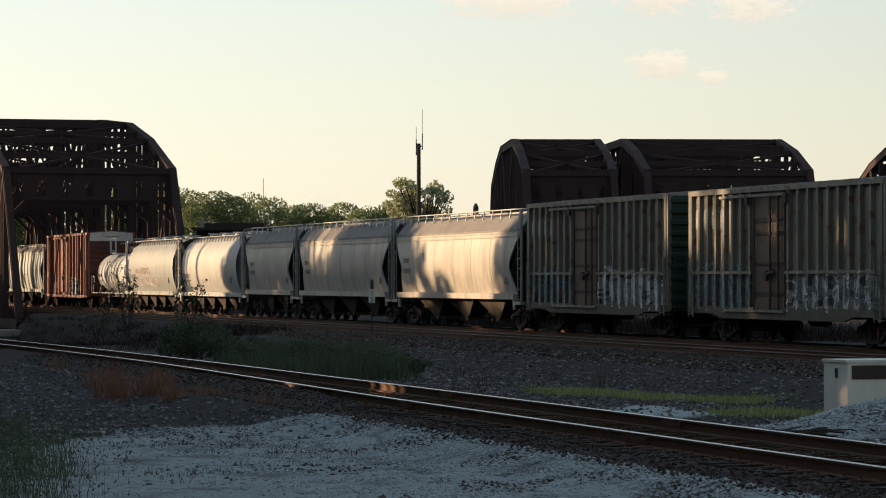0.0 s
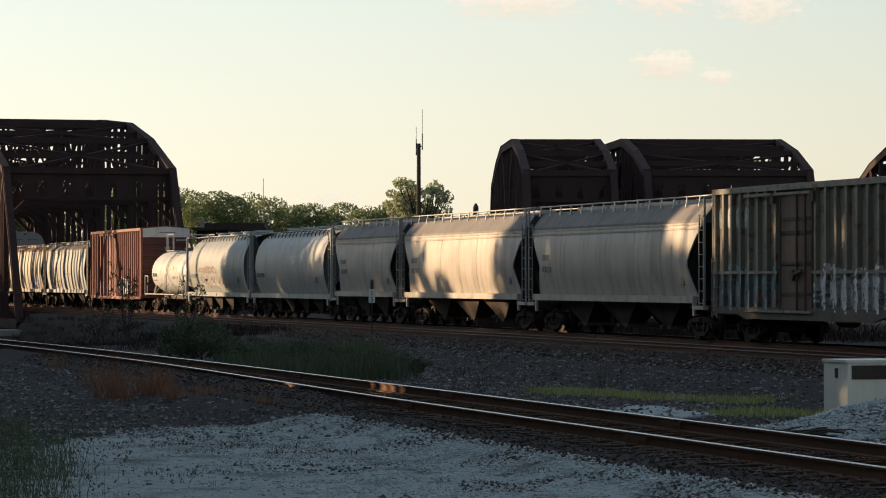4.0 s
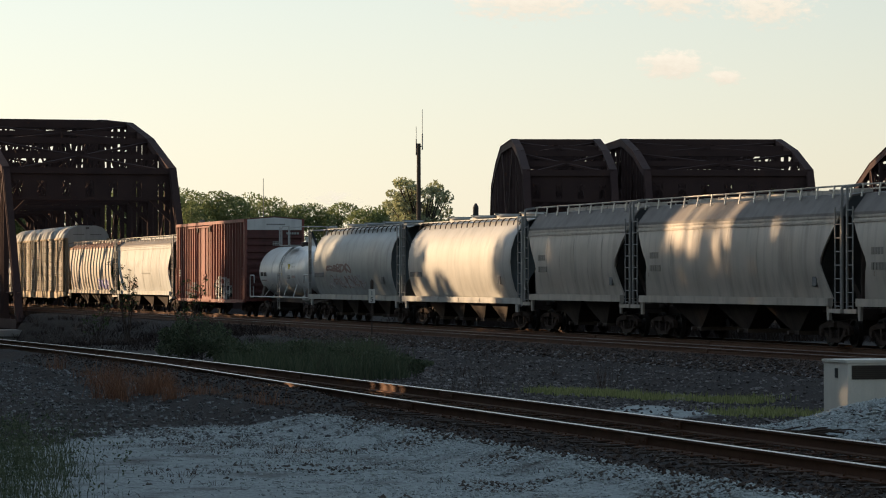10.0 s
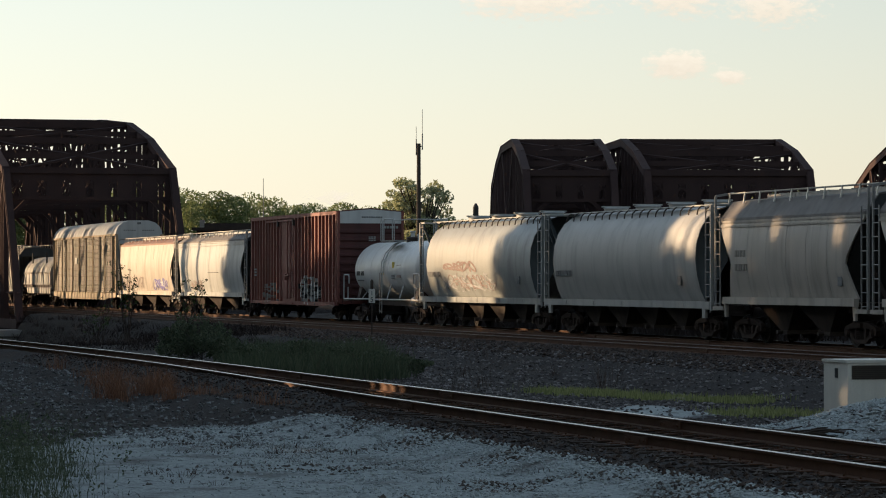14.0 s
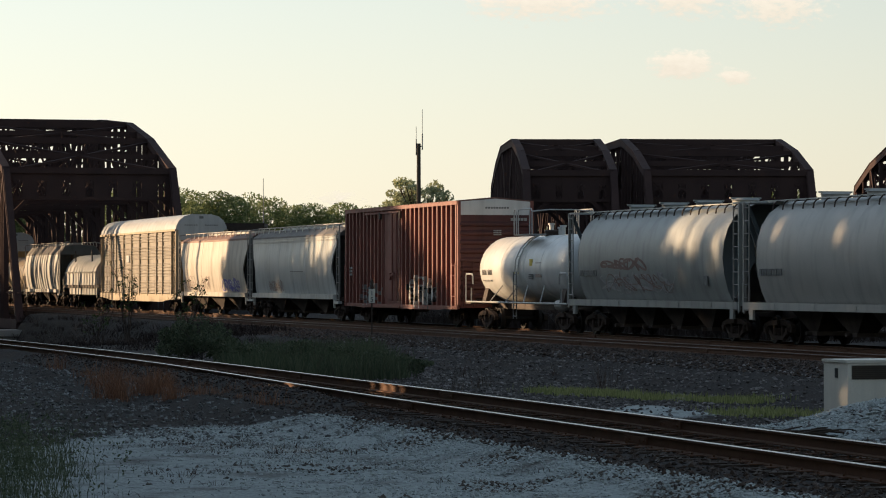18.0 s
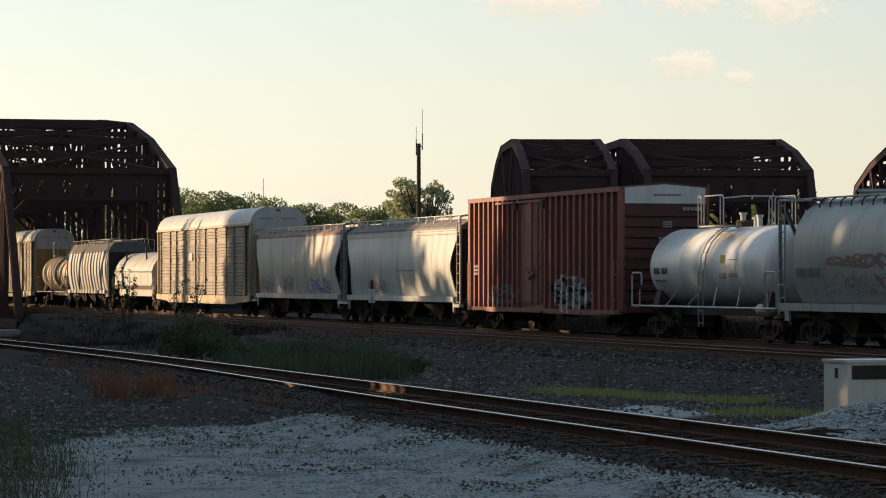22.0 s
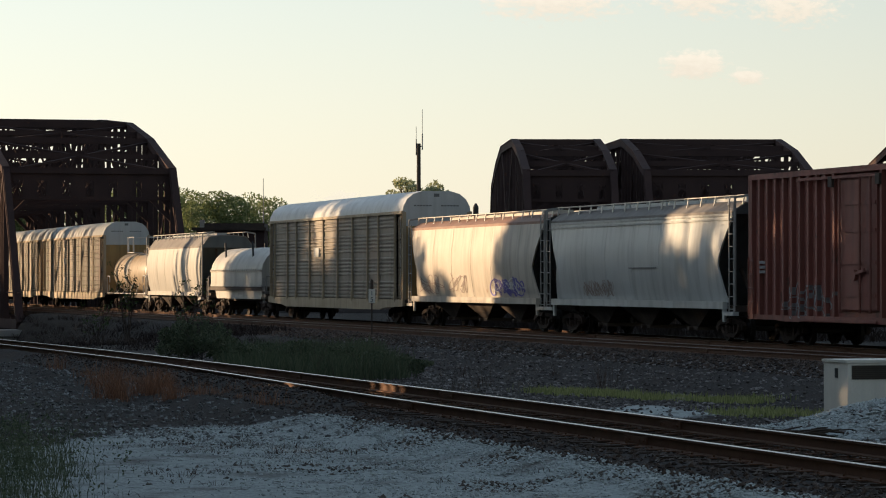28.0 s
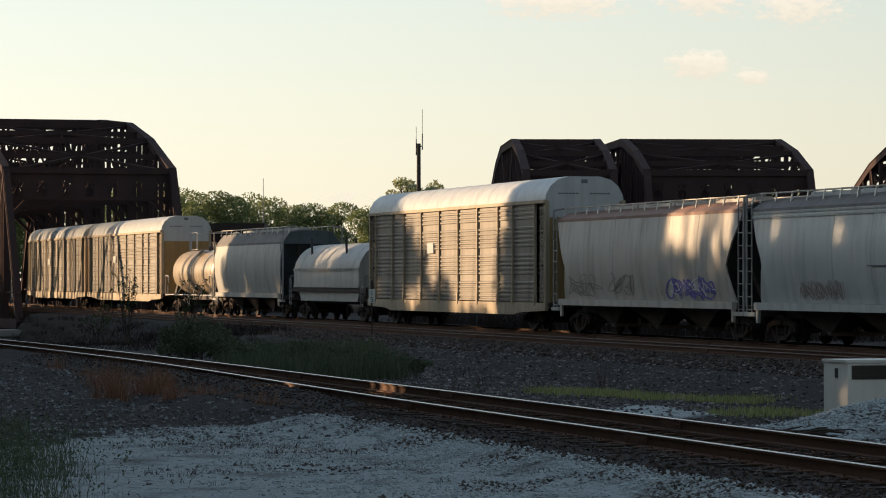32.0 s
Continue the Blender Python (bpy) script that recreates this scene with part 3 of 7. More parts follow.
        prism(bm, prof, "x", min(e * (h - 0.36), e * (h - 0.42)), max(e * (h - 0.36), e * (h - 0.42)))
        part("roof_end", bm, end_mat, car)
        end_platform(car, h, e, M_UNDER)
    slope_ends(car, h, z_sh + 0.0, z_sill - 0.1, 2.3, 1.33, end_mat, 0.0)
    hatches(car, h, z_top + 0.02, mat, 4, False)
    running_board(car, h, z_rb, M_WALKWAY, roof_z=z_top)
    bay_chutes(car, h, bays, mat, z_sill - 0.15)
    brake_wheel(car, -h + 0.3, 0.5, 2.4, -1, M_UNDER)
    running_gear(car, h, 1.75, number)
    if number_label:
        y = -1.585
        bars(car, "reporting_mark", "dark stencilled marks", -h + 2.0, 2.62, 0.9, 0.2, 4, M_FAINT, y)
        bars(car, "reporting_mark", "dark stencilled marks", -h + 2.0, 2.2, 1.1, 0.2, 5, M_FAINT, y)
        bars(car, "stencil_block", "small dark stencil block", h - 2.3, 1.75, 0.32, 0.3, 1, M_DARKLET, -1.515, 0.0, 1)
    return car, h, lambda z: sheet_profile(z, wide)


def round_hopper(name, label, t_front, t_rear, mat, number):
    """Covered hopper with a barrel-shaped body and dished, open ends."""
    car, h = new_car(name, label, "freight car", t_front, t_rear)
    prof = [(-1.24, 1.22), (-1.42, 1.6), (-1.55, 2.1), (-1.60, 2.6), (-1.56, 3.1), (-1.42, 3.55), (-1.18, 3.92), (-0.86, 4.15), (-0.45, 4.28), (0.0, 4.31)]
    prof = prof + [(-y, z) for y, z in prof[-2::-1]]

    def edge(z):
        return h - 1.35

    bm = bmesh.new()
    shell(bm, [[(edge(z) * u, y, z) for y, z in prof] for u in [-1 + i / 6 for i in range(13)]], 0.04, (0, 0, -1))
    part("body", bm, mat, car, smooth=50)
    for e in (-1, 1):
        bm = bmesh.new()
        rows = []
        for k, depth in ((1.0, 0.0), (0.96, 0.06), (0.6, 0.45), (0.2, 0.62)):
            rows.append([(e * (edge(z) - 0.03 - depth), y * k, 2.9 + (z - 2.9) * k) for y, z in prof])
        shell(bm, rows, 0.03, (-e, 0, 0))
        part("end_dish", bm, M_DISH_SHADED, car, smooth=50)
        end_platform(car, h, e, M_UNDER)
        for s in (-1, 1):
            bm = bmesh.new()
            beam(bm, (e * (h - 0.10), s * 1.5, 0.95), (e * (h - 0.10), s * 1.5, 4.28), 0.10, 0.09)
            part("corner_post", bm, mat, car)
            ladder(car, e * (h - 0.36), s * 1.53, 0.9, 4.2, 0.44, M_LADDER)
        bm = bmesh.new()
        box(bm, min(e * (h - 0.7), e * (h - 0.02)), max(e * (h - 0.7), e * (h - 0.02)), -1.5, 1.5, 4.24, 4.30)
        box(bm, min(e * (h - 1.4), e * (h - 0.7)), max(e * (h - 1.4), e * (h - 0.7)), -0.98, 0.98, 4.25, 4.29)
        part("end_walkway", bm, M_HOP_BLUE, car)
        bm = bmesh.new()
        beam(bm, (e * (h - 0.1), -1.4, 4.2), (e * (h - 0.3), -0.2, 1.1), 0.1, 0.1)
        beam(bm, (e * (h - 0.1), 1.4, 4.2), (e * (h - 0.3), 0.2, 1.1), 0.1, 0.1)
        part("end_brace", bm, M_DISH_SHADED, car)
    for s in (-1, 1):
        bm = bmesh.new()
        box(bm, -h + 0.2, h - 0.2, min(s * 1.36, s * 1.56), max(s * 1.36, s * 1.56), 1.02, 1.24)
        for e in (-1, 1):
            box(bm, min(e * (h - 0.6), e * (h - 0.9)), max(e * (h - 0.6), e * (h - 0.9)), s * 1.5 - 0.04, s * 1.5 + 0.04, 0.72, 1.04)
        for i in range(5):
            x = -h * 0.7 + 1.4 * h * i / 4
            box(bm, x - 0.15, x + 0.15, min(s * 1.56, s * 1.58), max(s * 1.56, s * 1.58), 1.06, 1.2)
        part("side_sill", bm, mat, car)
    hatches(car, h, 4.34, mat, 4, True)
    for s in (-1, 1):
        bm = bmesh.new()
        box(bm, -h + 0.1, h - 0.1, s * 0.85 - 0.13, s * 0.85 + 0.13, 4.28, 4.32)
        part("running_board", bm, M_HOP_BLUE, car)
        for i in range(19):
            x = -h + 1.6 + (2 * h - 3.2) * i / 18
            bm = bmesh.new()
            pipe(bm, [(x, s * 1.16, 4.0), (x, s * 1.13, 4.16), (x, s * 1.04, 4.26), (x, s * 0.9, 4.3)], 0.024, 5)
            part("bracket", bm, M_UNDER, car)
    bay_chutes(car, h, 4, mat, 1.15, 1.2)
    brake_wheel(car, -h + 0.3, 0.5, 2.4, -1, M_UNDER)
    running_gear(car, h, 1.75, number)
    bars(car, "reporting_mark", "dark stencilled marks", -h + 1.6, 2.05, 1.9, 0.2, 9, M_DARKLET, -1.585)
    bars(car, "stencil_block", "small dark stencil block", h - 3.2, 1.75, 0.35, 0.3, 1, M_DARKLET, -1.56, 0.0)
    return car, h, lambda z: sheet_profile(z, [(1.22, 1.24), (1.6, 1.42), (2.1, 1.55), (2.6, 1.60), (3.1, 1.56), (3.55, 1.42)])


def boxcar(name, label, t_front, t_rear, mat, end_mat, number, z_top, n_posts, door, white_top, sill_z=0.85, drop=0.55):
    """Outside-post boxcar: posts, plug door with locking bars, ribbed ends, ribbed roof."""
    car, h = new_car(name, label, "freight car", t_front, t_rear)
    bm = bmesh.new()
    foot = 0.78 if white_top else 1.0
    box(bm, -h, h, -1.46, 1.46, foot + 0.02, z_top - 0.14)
    part("body", bm, mat, car)
    d0, d1 = door
    for s in (-1, 1):
        bm = bmesh.new()
        lo = [(-h, sill_z), (-h + 2.2, sill_z), (-h + 2.9, drop), (h - 2.9, drop), (h - 2.2, sill_z), (h, sill_z), (h, foot + 0.1), (-h, foot + 0.1)]
        prism(bm, lo, "y", s * 1.54 - 0.05, s * 1.54 + 0.05)
        part("side_sill", bm, mat if white_top else M_SILL, car)
        if not white_top:
            for a, b in ((-h + 0.1, d0 - 0.05), (d1 + 0.05, h - 0.1)):
                bm = bmesh.new()
                box(bm, a, b, min(s * 1.56, s * 1.60), max(s * 1.56, s * 1.60), 2.10, 2.19)
                part("side_rail", bm, mat, car)
        bm = bmesh.new()
        box(bm, -h, h, min(s * 1.48, s * 1.60), max(s * 1.48, s * 1.60), z_top - 0.24, z_top - 0.08)
        part("top_chord", bm, mat, car)
        xs = [-h + 0.2 + (d0 + h - 0.45) * i / n_posts[0] for i in range(n_posts[0] + 1)]
        xs += [d1 + 0.25 + (h - 0.45 - d1) * i / n_posts[1] for i in range(n_posts[1] + 1)]
        POSTS[car] = xs
        for x in xs:
            bm = bmesh.new()
            prism(bm, [(x - 0.085, s * 1.45), (x - 0.075, s * 1.585), (x + 0.075, s * 1.585), (x + 0.085, s * 1.45)], "z", foot, z_top - 0.2)
            part("side_post", bm, mat, car)
        bm = bmesh.new()
        box(bm, d0 + 0.05, d1 - 0.05, min(s * 1.46, s * 1.57), max(s * 1.46, s * 1.57), 1.08, z_top - 0.4)
        dr = part("door", bm, mat if white_top else M_DOOR_RUST, car)
        for z in (1.5, 2.4, 3.3, z_top - 1.1):
            bm = bmesh.new()
            box(bm, d0 + 0.1, d1 - 0.1, min(s * 1.57, s * 1.6), max(s * 1.57, s * 1.6), z - 0.05, z + 0.05)
            part("door_rib", bm, mat if white_top else M_UNDER, dr)
        for x in (d0 + 0.35, d0 + (d1 - d0) * 0.62, d1 - 0.35):
            bm = bmesh.new()
            rod(bm, (x, s * 1.64, 1.0), (x, s * 1.64, z_top - 0.4), 0.035, 8)
            part("lock_bar", bm, mat if white_top else M_UNDER, dr)
        bm = bmesh.new()
        c = d0 + (d1 - d0) * 0.5
        beam(bm, (c - 0.1, s * 1.66, 2.05), (c + 0.75, s * 1.66, 2.2), 0.06, 0.08)
        rod(bm, (c, s * 1.6, 2.05), (c, s * 1.7, 2.05), 0.16, 12)
        part("door_handle", bm, mat if white_top else M_UNDER, dr)
        for z in (foot, z_top - 0.34):
            bm = bmesh.new()
            box(bm, d0 - (d1 - d0), d1 + 0.1, min(s * 1.62, s * 1.67), max(s * 1.62, s * 1.67), z - 0.05, z + 0.03)
            part("door_rail", bm, mat, car)
        for x in (d0 - 0.3, d1 + 0.2 if n_posts[1] > 6 else d1 + 0.4):
            bm = bmesh.new()
            box(bm, x - 0.14, x + 0.14, min(s * 1.6, s * 1.68), max(s * 1.6, s * 1.68), z_top - 0.62, z_top - 0.32)
            part("door_bracket", bm, M_UNDER, car)
        for e in (-1, 1):
            ladder(car, e * (h - 0.35), s * 1.64, 0.75, 2.6, 0.42, mat)
    for e in (-1, 1):
        zb = z_top - 0.15 - (0.50 if white_top else 0.0)
        bm = bmesh.new()
        z = 1.05
        prof = [(0.0, z)]
        while z < zb - 0.35:
            prof += [(0.0, z + 0.10), (0.07, z + 0.16), (0.07, z + 0.26), (0.0, z + 0.33)]
            z += 0.36
        prof.append((0.0, zb))
        shell(bm, [[(e * (h + 0.005 + dx), y, zz) for dx, zz in prof] for y in (-1.48, 1.48)], 0.02, (-e, 0, 0))
        part("end_panel", bm, end_mat, car, "ribbed end panel")
        if white_top:
            bm = bmesh.new()
            prism(bm, [(-1.5, zb), (1.5, zb), (1.5, z_top - 0.12), (0.0, z_top), (-1.5, z_top - 0.12)], "x", min(e * h, e * (h + 0.03)), max(e * h, e * (h + 0.03)))
            top = part("end_top", bm, M_BOX_WHITE, car, "white painted end top")
            if e > 0:
                bars(car, "warning_text", "small dark lettering", -0.42, z_top - 0.40, 1.0, 0.07, 9, M_DARKLET, 0, 0.25, 1, h + 0.032)
                bars(car, "end_number", "small white stencilled bars", 0.62, z_top - 0.88, 0.7, 0.11, 5, M_WHITE, 0, 0.25, 1, h + 0.09)
                bars(car, "end_stencil", "small white stencilled bars", -0.1, z_top - 1.30, 0.35, 0.05, 3, M_WHITE, 0, 0.2, 3, h + 0.09)
                bars(car, "end_stencil", "small white stencilled bars", -0.25, z_top - 1.85, 0.6, 0.05, 4, M_WHITE, 0, 0.2, 2, h + 0.09)
        for s in (-1, 1):
            bm = bmesh.new()
            box(bm, min(e * (h - 0.06), e * (h + 0.06)), max(e * (h - 0.06), e * (h + 0.06)), s * 1.51 - 0.06, s * 1.51 + 0.06, 0.9, z_top - 0.1)
            part("corner_post", bm, mat, car)
        ladder(car, e * (h + 0.12), -1.15, 0.85, 2.7, 0.42, end_mat, "y")
        bm = bmesh.new()
        box(bm, min(e * h, e * (h + 0.35)), max(e * h, e * (h + 0.35)), -0.8, 0.8, 1.12, 1.16)
        part("crossover_step", bm, M_UNDER, car)
    brake_wheel(car, h + 0.08, 0.75, 2.3, 1, end_mat)
    bm = bmesh.new()
    prism(bm, [(-1.58, z_top - 0.10), (0, z_top + 0.03), (1.58, z_top - 0.10), (1.58, z_top - 0.14), (-1.58, z_top - 0.14)], "x", -h, h)
    roof_mat = M_BOX_RED_ROOF if white_top else M_ROOF_DULL
    roof = part("roof", bm, roof_mat, car)
    n = int(2 * h / 1.2)
    for i in range(n + 1):
        x = -h + 0.06 + (2 * h - 0.12) * i / n
        bm = bmesh.new()
        prism(bm, [(-1.6, z_top - 0.08), (0, z_top + 0.07), (1.6, z_top - 0.08), (1.6, z_top - 0.12), (0, z_top + 0.02), (-1.6, z_top - 0.12)], "x", x - 0.05, x + 0.05)
        part("roof_rib", bm, roof_mat, roof)
    for x in [-h + 3.0 + i * 1.3 for i in range(int((2 * h - 6) / 1.3) + 1)]:
        bm = bmesh.new()
        box(bm, x - 0.08, x + 0.08, -1.45, 1.45, 0.8, 1.02)
        part("crossbearer", bm, M_UNDER, car)
    bm = bmesh.new()
    rod(bm, (0.8, -0.8, 0.75), (1.8, -0.8, 0.75), 0.2, 12)
    part("air_tank", bm, M_UNDER, car)
    bm = bmesh.new()
    box(bm, -1.6, -1.1, -1.0, -0.6, 0.6, 0.95)
    part("brake_valve", bm, M_UNDER, car)
    running_gear(car, h, 2.0, number)
    return car, h, lambda z: 1.585


def autorack(name, label, t_front, t_rear, number):
    """Enclosed auto rack: corrugated side panels between posts, curved roof, end doors."""
    car, h = new_car(name, label, "freight car", t_front, t_rear)
    widths = (2.9, 1.95, 2.85, 2.85, 2.85, 2.85, 2.85, 1.95, 2.9)
    grow = 2 * (h - 1.5) / sum(widths)
    edges = [-(h - 1.5)]
    for w in widths:
        edges.append(edges[-1] + w * grow)

    def panel_mesh(pitch, x_in):
        bm = bmesh.new()
        prof = []
        z, k = 1.10, 0
        while z < 4.62:
            prof += [(0.0, z), (0.045, z + 0.025), (0.045, z + 0.085), (0.0, z + 0.11)]
            k += 1
            z += 0.165 if k % 5 else 0.36
        prof.append((0.0, 4.74))
        shell(bm, [[(x, -dy, zz) for dy, zz in prof] for x in (-pitch / 2 + x_in, pitch / 2 - x_in)], 0.02, (0, 1, 0))
        return mesh_of("side_panel", bm, M_RACK)

    def post_mesh():
        bm = bmesh.new()
        prism(bm, [(-0.06, 0.0), (-0.045, -0.09), (0.045, -0.09), (0.06, 0.0)], "z", 0.95, 4.76)
        prism(bm, [(-0.1, 0.98), (0.1, 0.98), (0.06, 1.4), (-0.06, 1.4)], "y", -0.11, 0.0)
        return mesh_of("side_post", bm, M_RACK_POST)

    for s in (-1, 1):
        turn = 0 if s < 0 else 180
        for xa, xb in zip(edges[:-1], edges[1:]):
            sub("side_panel", shared(("rack", round(xb - xa, 3)), panel_mesh, xb - xa, 0.0), car, pose((xa + xb) / 2, s * 1.45, 0, 0, 0, turn))
        for x in edges:
            sub("side_post", shared("rackpost", post_mesh), car, pose(x, s * 1.46, 0, 0, 0, turn))
        for e in (-1, 1):
            sub("end_side_panel", shared("rackend", panel_mesh, 1.2, 0.02), car, pose(e * (h - 0.86), s * 1.34, 0, 0, 0, turn))
        bm = bmesh.new()
        prism(bm, [(-h + 0.1, 0.80), (-h + 3.2, 0.72), (-h + 4.2, 0.62), (h - 4.2, 0.62), (h - 3.2, 0.72), (h - 0.1, 0.80), (h - 0.1, 1.08), (-h + 0.1, 1.08)], "y", s * 1.48 - 0.06, s * 1.48 + 0.06)
        part("side_sill", bm, M_RACK_POST, car)
        bm = bmesh.new()
        box(bm, -h + 0.2, h - 0.2, s * 1.49 - 0.07, s * 1.49 + 0.07, 4.72, 4.84)
        part("top_rail", bm, M_RACK_POST, car)
        for e in (-1, 1):
            ladder(car, e * (h - 0.62), s * 1.5, 0.8, 4.6, 0.40, M_RACK_POST)
            bm = bmesh.new()
            box(bm, min(e * (h - 0.36), e * (h - 0.22)), max(e * (h - 0.36), e * (h - 0.22)), s * 1.42 - 0.08, s * 1.42 + 0.08, 0.9, 4.8)
            part("corner_post", bm, M_RACK_POST, car)
        bm = bmesh.new()
        box(bm, -3.3, -2.3, s * 1.475 - 0.06, s * 1.475 + 0.06, 3.0, 3.42)
        part("sign_plate", bm, M_RACK_ROOF, car, "small pale emblem plate")
    prof = [(-1.50, 4.84), (-1.46, 5.05), (-1.30, 5.35), (-1.02, 5.58), (-0.6, 5.70), (0.6, 5.70), (1.02, 5.58), (1.30, 5.35), (1.46, 5.05), (1.50, 4.84)]
    bm = bmesh.new()
    shell(bm, [[(x, y, z) for y, z in prof] for x in [-h + 0.3 + (2 * h - 0.6) * i / 8 for i in range(9)]], 0.04, (0, 0, -1))
    roof = part("roof", bm, M_RACK_ROOF, car, smooth=40)
    for i in range(1, 14):
        x = -h + 0.3 + (2 * h - 0.6) * i / 14
        bm = bmesh.new()
        shell(bm, [[(x + dx, y * 1.002, z + 0.005) for y, z in prof] for dx in (-0.02, 0.02)], 0.02, (0, 0, -1))
        part("roof_seam", bm, M_RACK_ROOF, roof, smooth=40)
    for e in (-1, 1):
        bm = bmesh.new()
        prism(bm, [(-1.46, 4.2)] + prof + [(1.46, 4.2)], "x", min(e * (h - 0.3), e * (h - 0.24)), max(e * (h - 0.3), e * (h - 0.24)))
        part("end_gable", bm, M_RACK_ROOF, car, "white end gable")
        for s in (-1, 1):
            bm = bmesh.new()
            rows = []
            for i in range(9):
                y = s * 1.44 * i / 8
                rows.append([(e * (h - 0.24 + (0.03 if i % 2 else 0.0)), y, z) for z in (1.1, 4.2)])
            shell(bm, rows, 0.03, (-e, 0, 0))
            part("end_door", bm, M_RACK_DOOR, car, "mustard-brown end door")
        bars(car, "warning_text", "small dark lettering", -1.0, 5.05, 0.8, 0.05, 6, M_DARKLET, 0, 0.2, 1, h - 0.235) if e > 0 else None
        bars(car, "warning_text", "small dark lettering", 0.2, 5.05, 0.8, 0.05, 6, M_DARKLET, 0, 0.2, 1, h - 0.235) if e > 0 else None
        bars(car, "vent", "small dark vent", -0.12, 5.45, 0.24, 0.14, 1, M_DARKLET, 0, 0.0, 1, h - 0.235) if e > 0 else None
        bm = bmesh.new()
        box(bm, min(e * (h - 0.4), e * h), max(e * (h - 0.4), e * h), -1.45, 1.45, 0.95, 1.08)
        part("end_platform", bm, M_UNDER, car)
    bm = bmesh.new()
    box(bm, -h + 0.4, h - 0.4, -1.42, 1.42, 0.92, 1.06)
    for z in (2.4, 3.6):
        box(bm, -h + 0.5, h - 0.5, -1.40, 1.40, z, z + 0.08)
    part("deck", bm, M_UNDER, car)
    running_gear(car, h, 3.2, number)
    return car, h, lambda z: 1.52


def tank_car(name, label, t_front, t_rear, mat, number, z_axis=2.33, r=1.27, clean=True):
    car, h = new_car(name, label, "tank car", t_front, t_rear)
    l = h - 0.75
    bm = bmesh.new()
    prof = [(-l, 0.0)] + [(-l + 0.75 * (1 - math.cos(a)), r * math.sin(a)) for a in [radians(k) for k in (18, 36, 54, 72, 90)]]
    prof += [(-l * 0.5, r), (0, r), (l * 0.5, r)] + [(-x, rr) for x, rr in prof[:0:-1]] + [(l, 0.0)]
    lathe(bm, prof, 40)
    for v in bm.verts:
        v.co.z += z_axis
    tank = part("tank", bm, mat, car, smooth=40)
    for x in (-l + 0.8, -l * 0.4, l * 0.1, l * 0.45, l - 0.8):
        bm = bmesh.new()
        lathe(bm, [(x - 0.02, r), (x - 0.015, r + 0.008), (x + 0.015, r + 0.008), (x + 0.02, r)], 40)
        for v in bm.verts:
            v.co.z += z_axis
        part("weld_band", bm, mat, tank, smooth=40)
    bm = bmesh.new()
    rod(bm, (0.35, 0, z_axis + r - 0.1), (0.35, 0, z_axis + r + 0.14), 0.34, 20)
    rod(bm, (0.35, 0, z_axis + r + 0.14), (0.35, 0, z_axis + r + 0.20), 0.38, 20, 0.3)
    part("manway", bm, M_UNDER, tank, "dark round manway", smooth=30)
    for x, tall in ((-0.25, 0.46), (0.95, 0.30), (1.25, 0.36)):
        bm = bmesh.new()
        rod(bm, (x, 0.1, z_axis + r - 0.1), (x, 0.1, z_axis + r + tall - 0.06), 0.09, 12)
        rod(bm, (x, 0.1, z_axis + r + tall - 0.06), (x, 0.1, z_axis + r + tall), 0.13, 12)
        part("valve", bm, mat, tank, smooth=30)
    zt = z_axis + r + 0.02
    for s in (-1, 1):
        bm = bmesh.new()
        box(bm, -0.85, 1.5, s * 0.92 - 0.28, s * 0.92 + 0.28, zt - 0.03, zt + 0.02)
        part("platform", bm, M_GREYMETAL, car)
        bm = bmesh.new()
        for xa, xb in ((-0.85, -0.55), (-0.3, 1.5)):
            pipe(bm, [(xa, s * 1.2, zt), (xa, s * 1.2, zt + 0.85), (xa + 0.1, s * 1.2, zt + 0.95), (xb - 0.1, s * 1.2, zt + 0.95), (xb, s * 1.2, zt + 0.85), (xb, s * 1.2, zt)], 0.024, 6)
        rod(bm, (1.2, s * 1.2, zt), (1.2, s * 1.2, zt + 0.95), 0.024, 6)
        part("platform_railing", bm, M_LADDER_PALE, car)
    bm = bmesh.new()
    pipe(bm, [(1.5, -1.2, zt + 0.85), (1.5, -0.5, zt + 0.92), (1.5, 0.5, zt + 0.92), (1.5, 1.2, zt + 0.85)], 0.024, 6)
    part("cross_railing", bm, M_LADDER_PALE, car)
    for s in (-1, 1):
        ladder(car, 0.0, s * 1.42, 0.45, z_axis - 0.1, 0.42, M_GREYMETAL)
        bm = bmesh.new()
        for x in (-0.21, 0.21):
            pipe(bm, [(x, s * (r + 0.1) * math.cos(a), z_axis + (r + 0.1) * math.sin(a)) for a in [radians(k) for k in (-5, 15, 35, 55, 70)]], 0.025, 5)
        for k in (5, 20, 35, 50, 64):
            a = radians(k)
            rod(bm, (-0.21, s * (r + 0.1) * math.cos(a), z_axis + (r + 0.1) * math.sin(a)), (0.21, s * (r + 0.1) * math.cos(a), z_axis + (r + 0.1) * math.sin(a)), 0.017, 5)
        part("curved_ladder", bm, M_LADDER_PALE, car)
        bm = bmesh.new()
        rod(bm, (-h + 0.2, s * 1.45, 1.06), (h - 0.2, s * 1.45, 1.06), 0.035, 8)
        for x in (-l * 0.55, -l * 0.2, l * 0.2, l * 0.55):
            rod(bm, (x, s * 1.45, 1.06), (x + 0.6 * (1 if x < 0 else -1), s * 1.1, 1.7), 0.025, 6)
        part("side_rail", bm, M_LADDER_PALE, car)
        for e in (-1, 1):
            bm = bmesh.new()
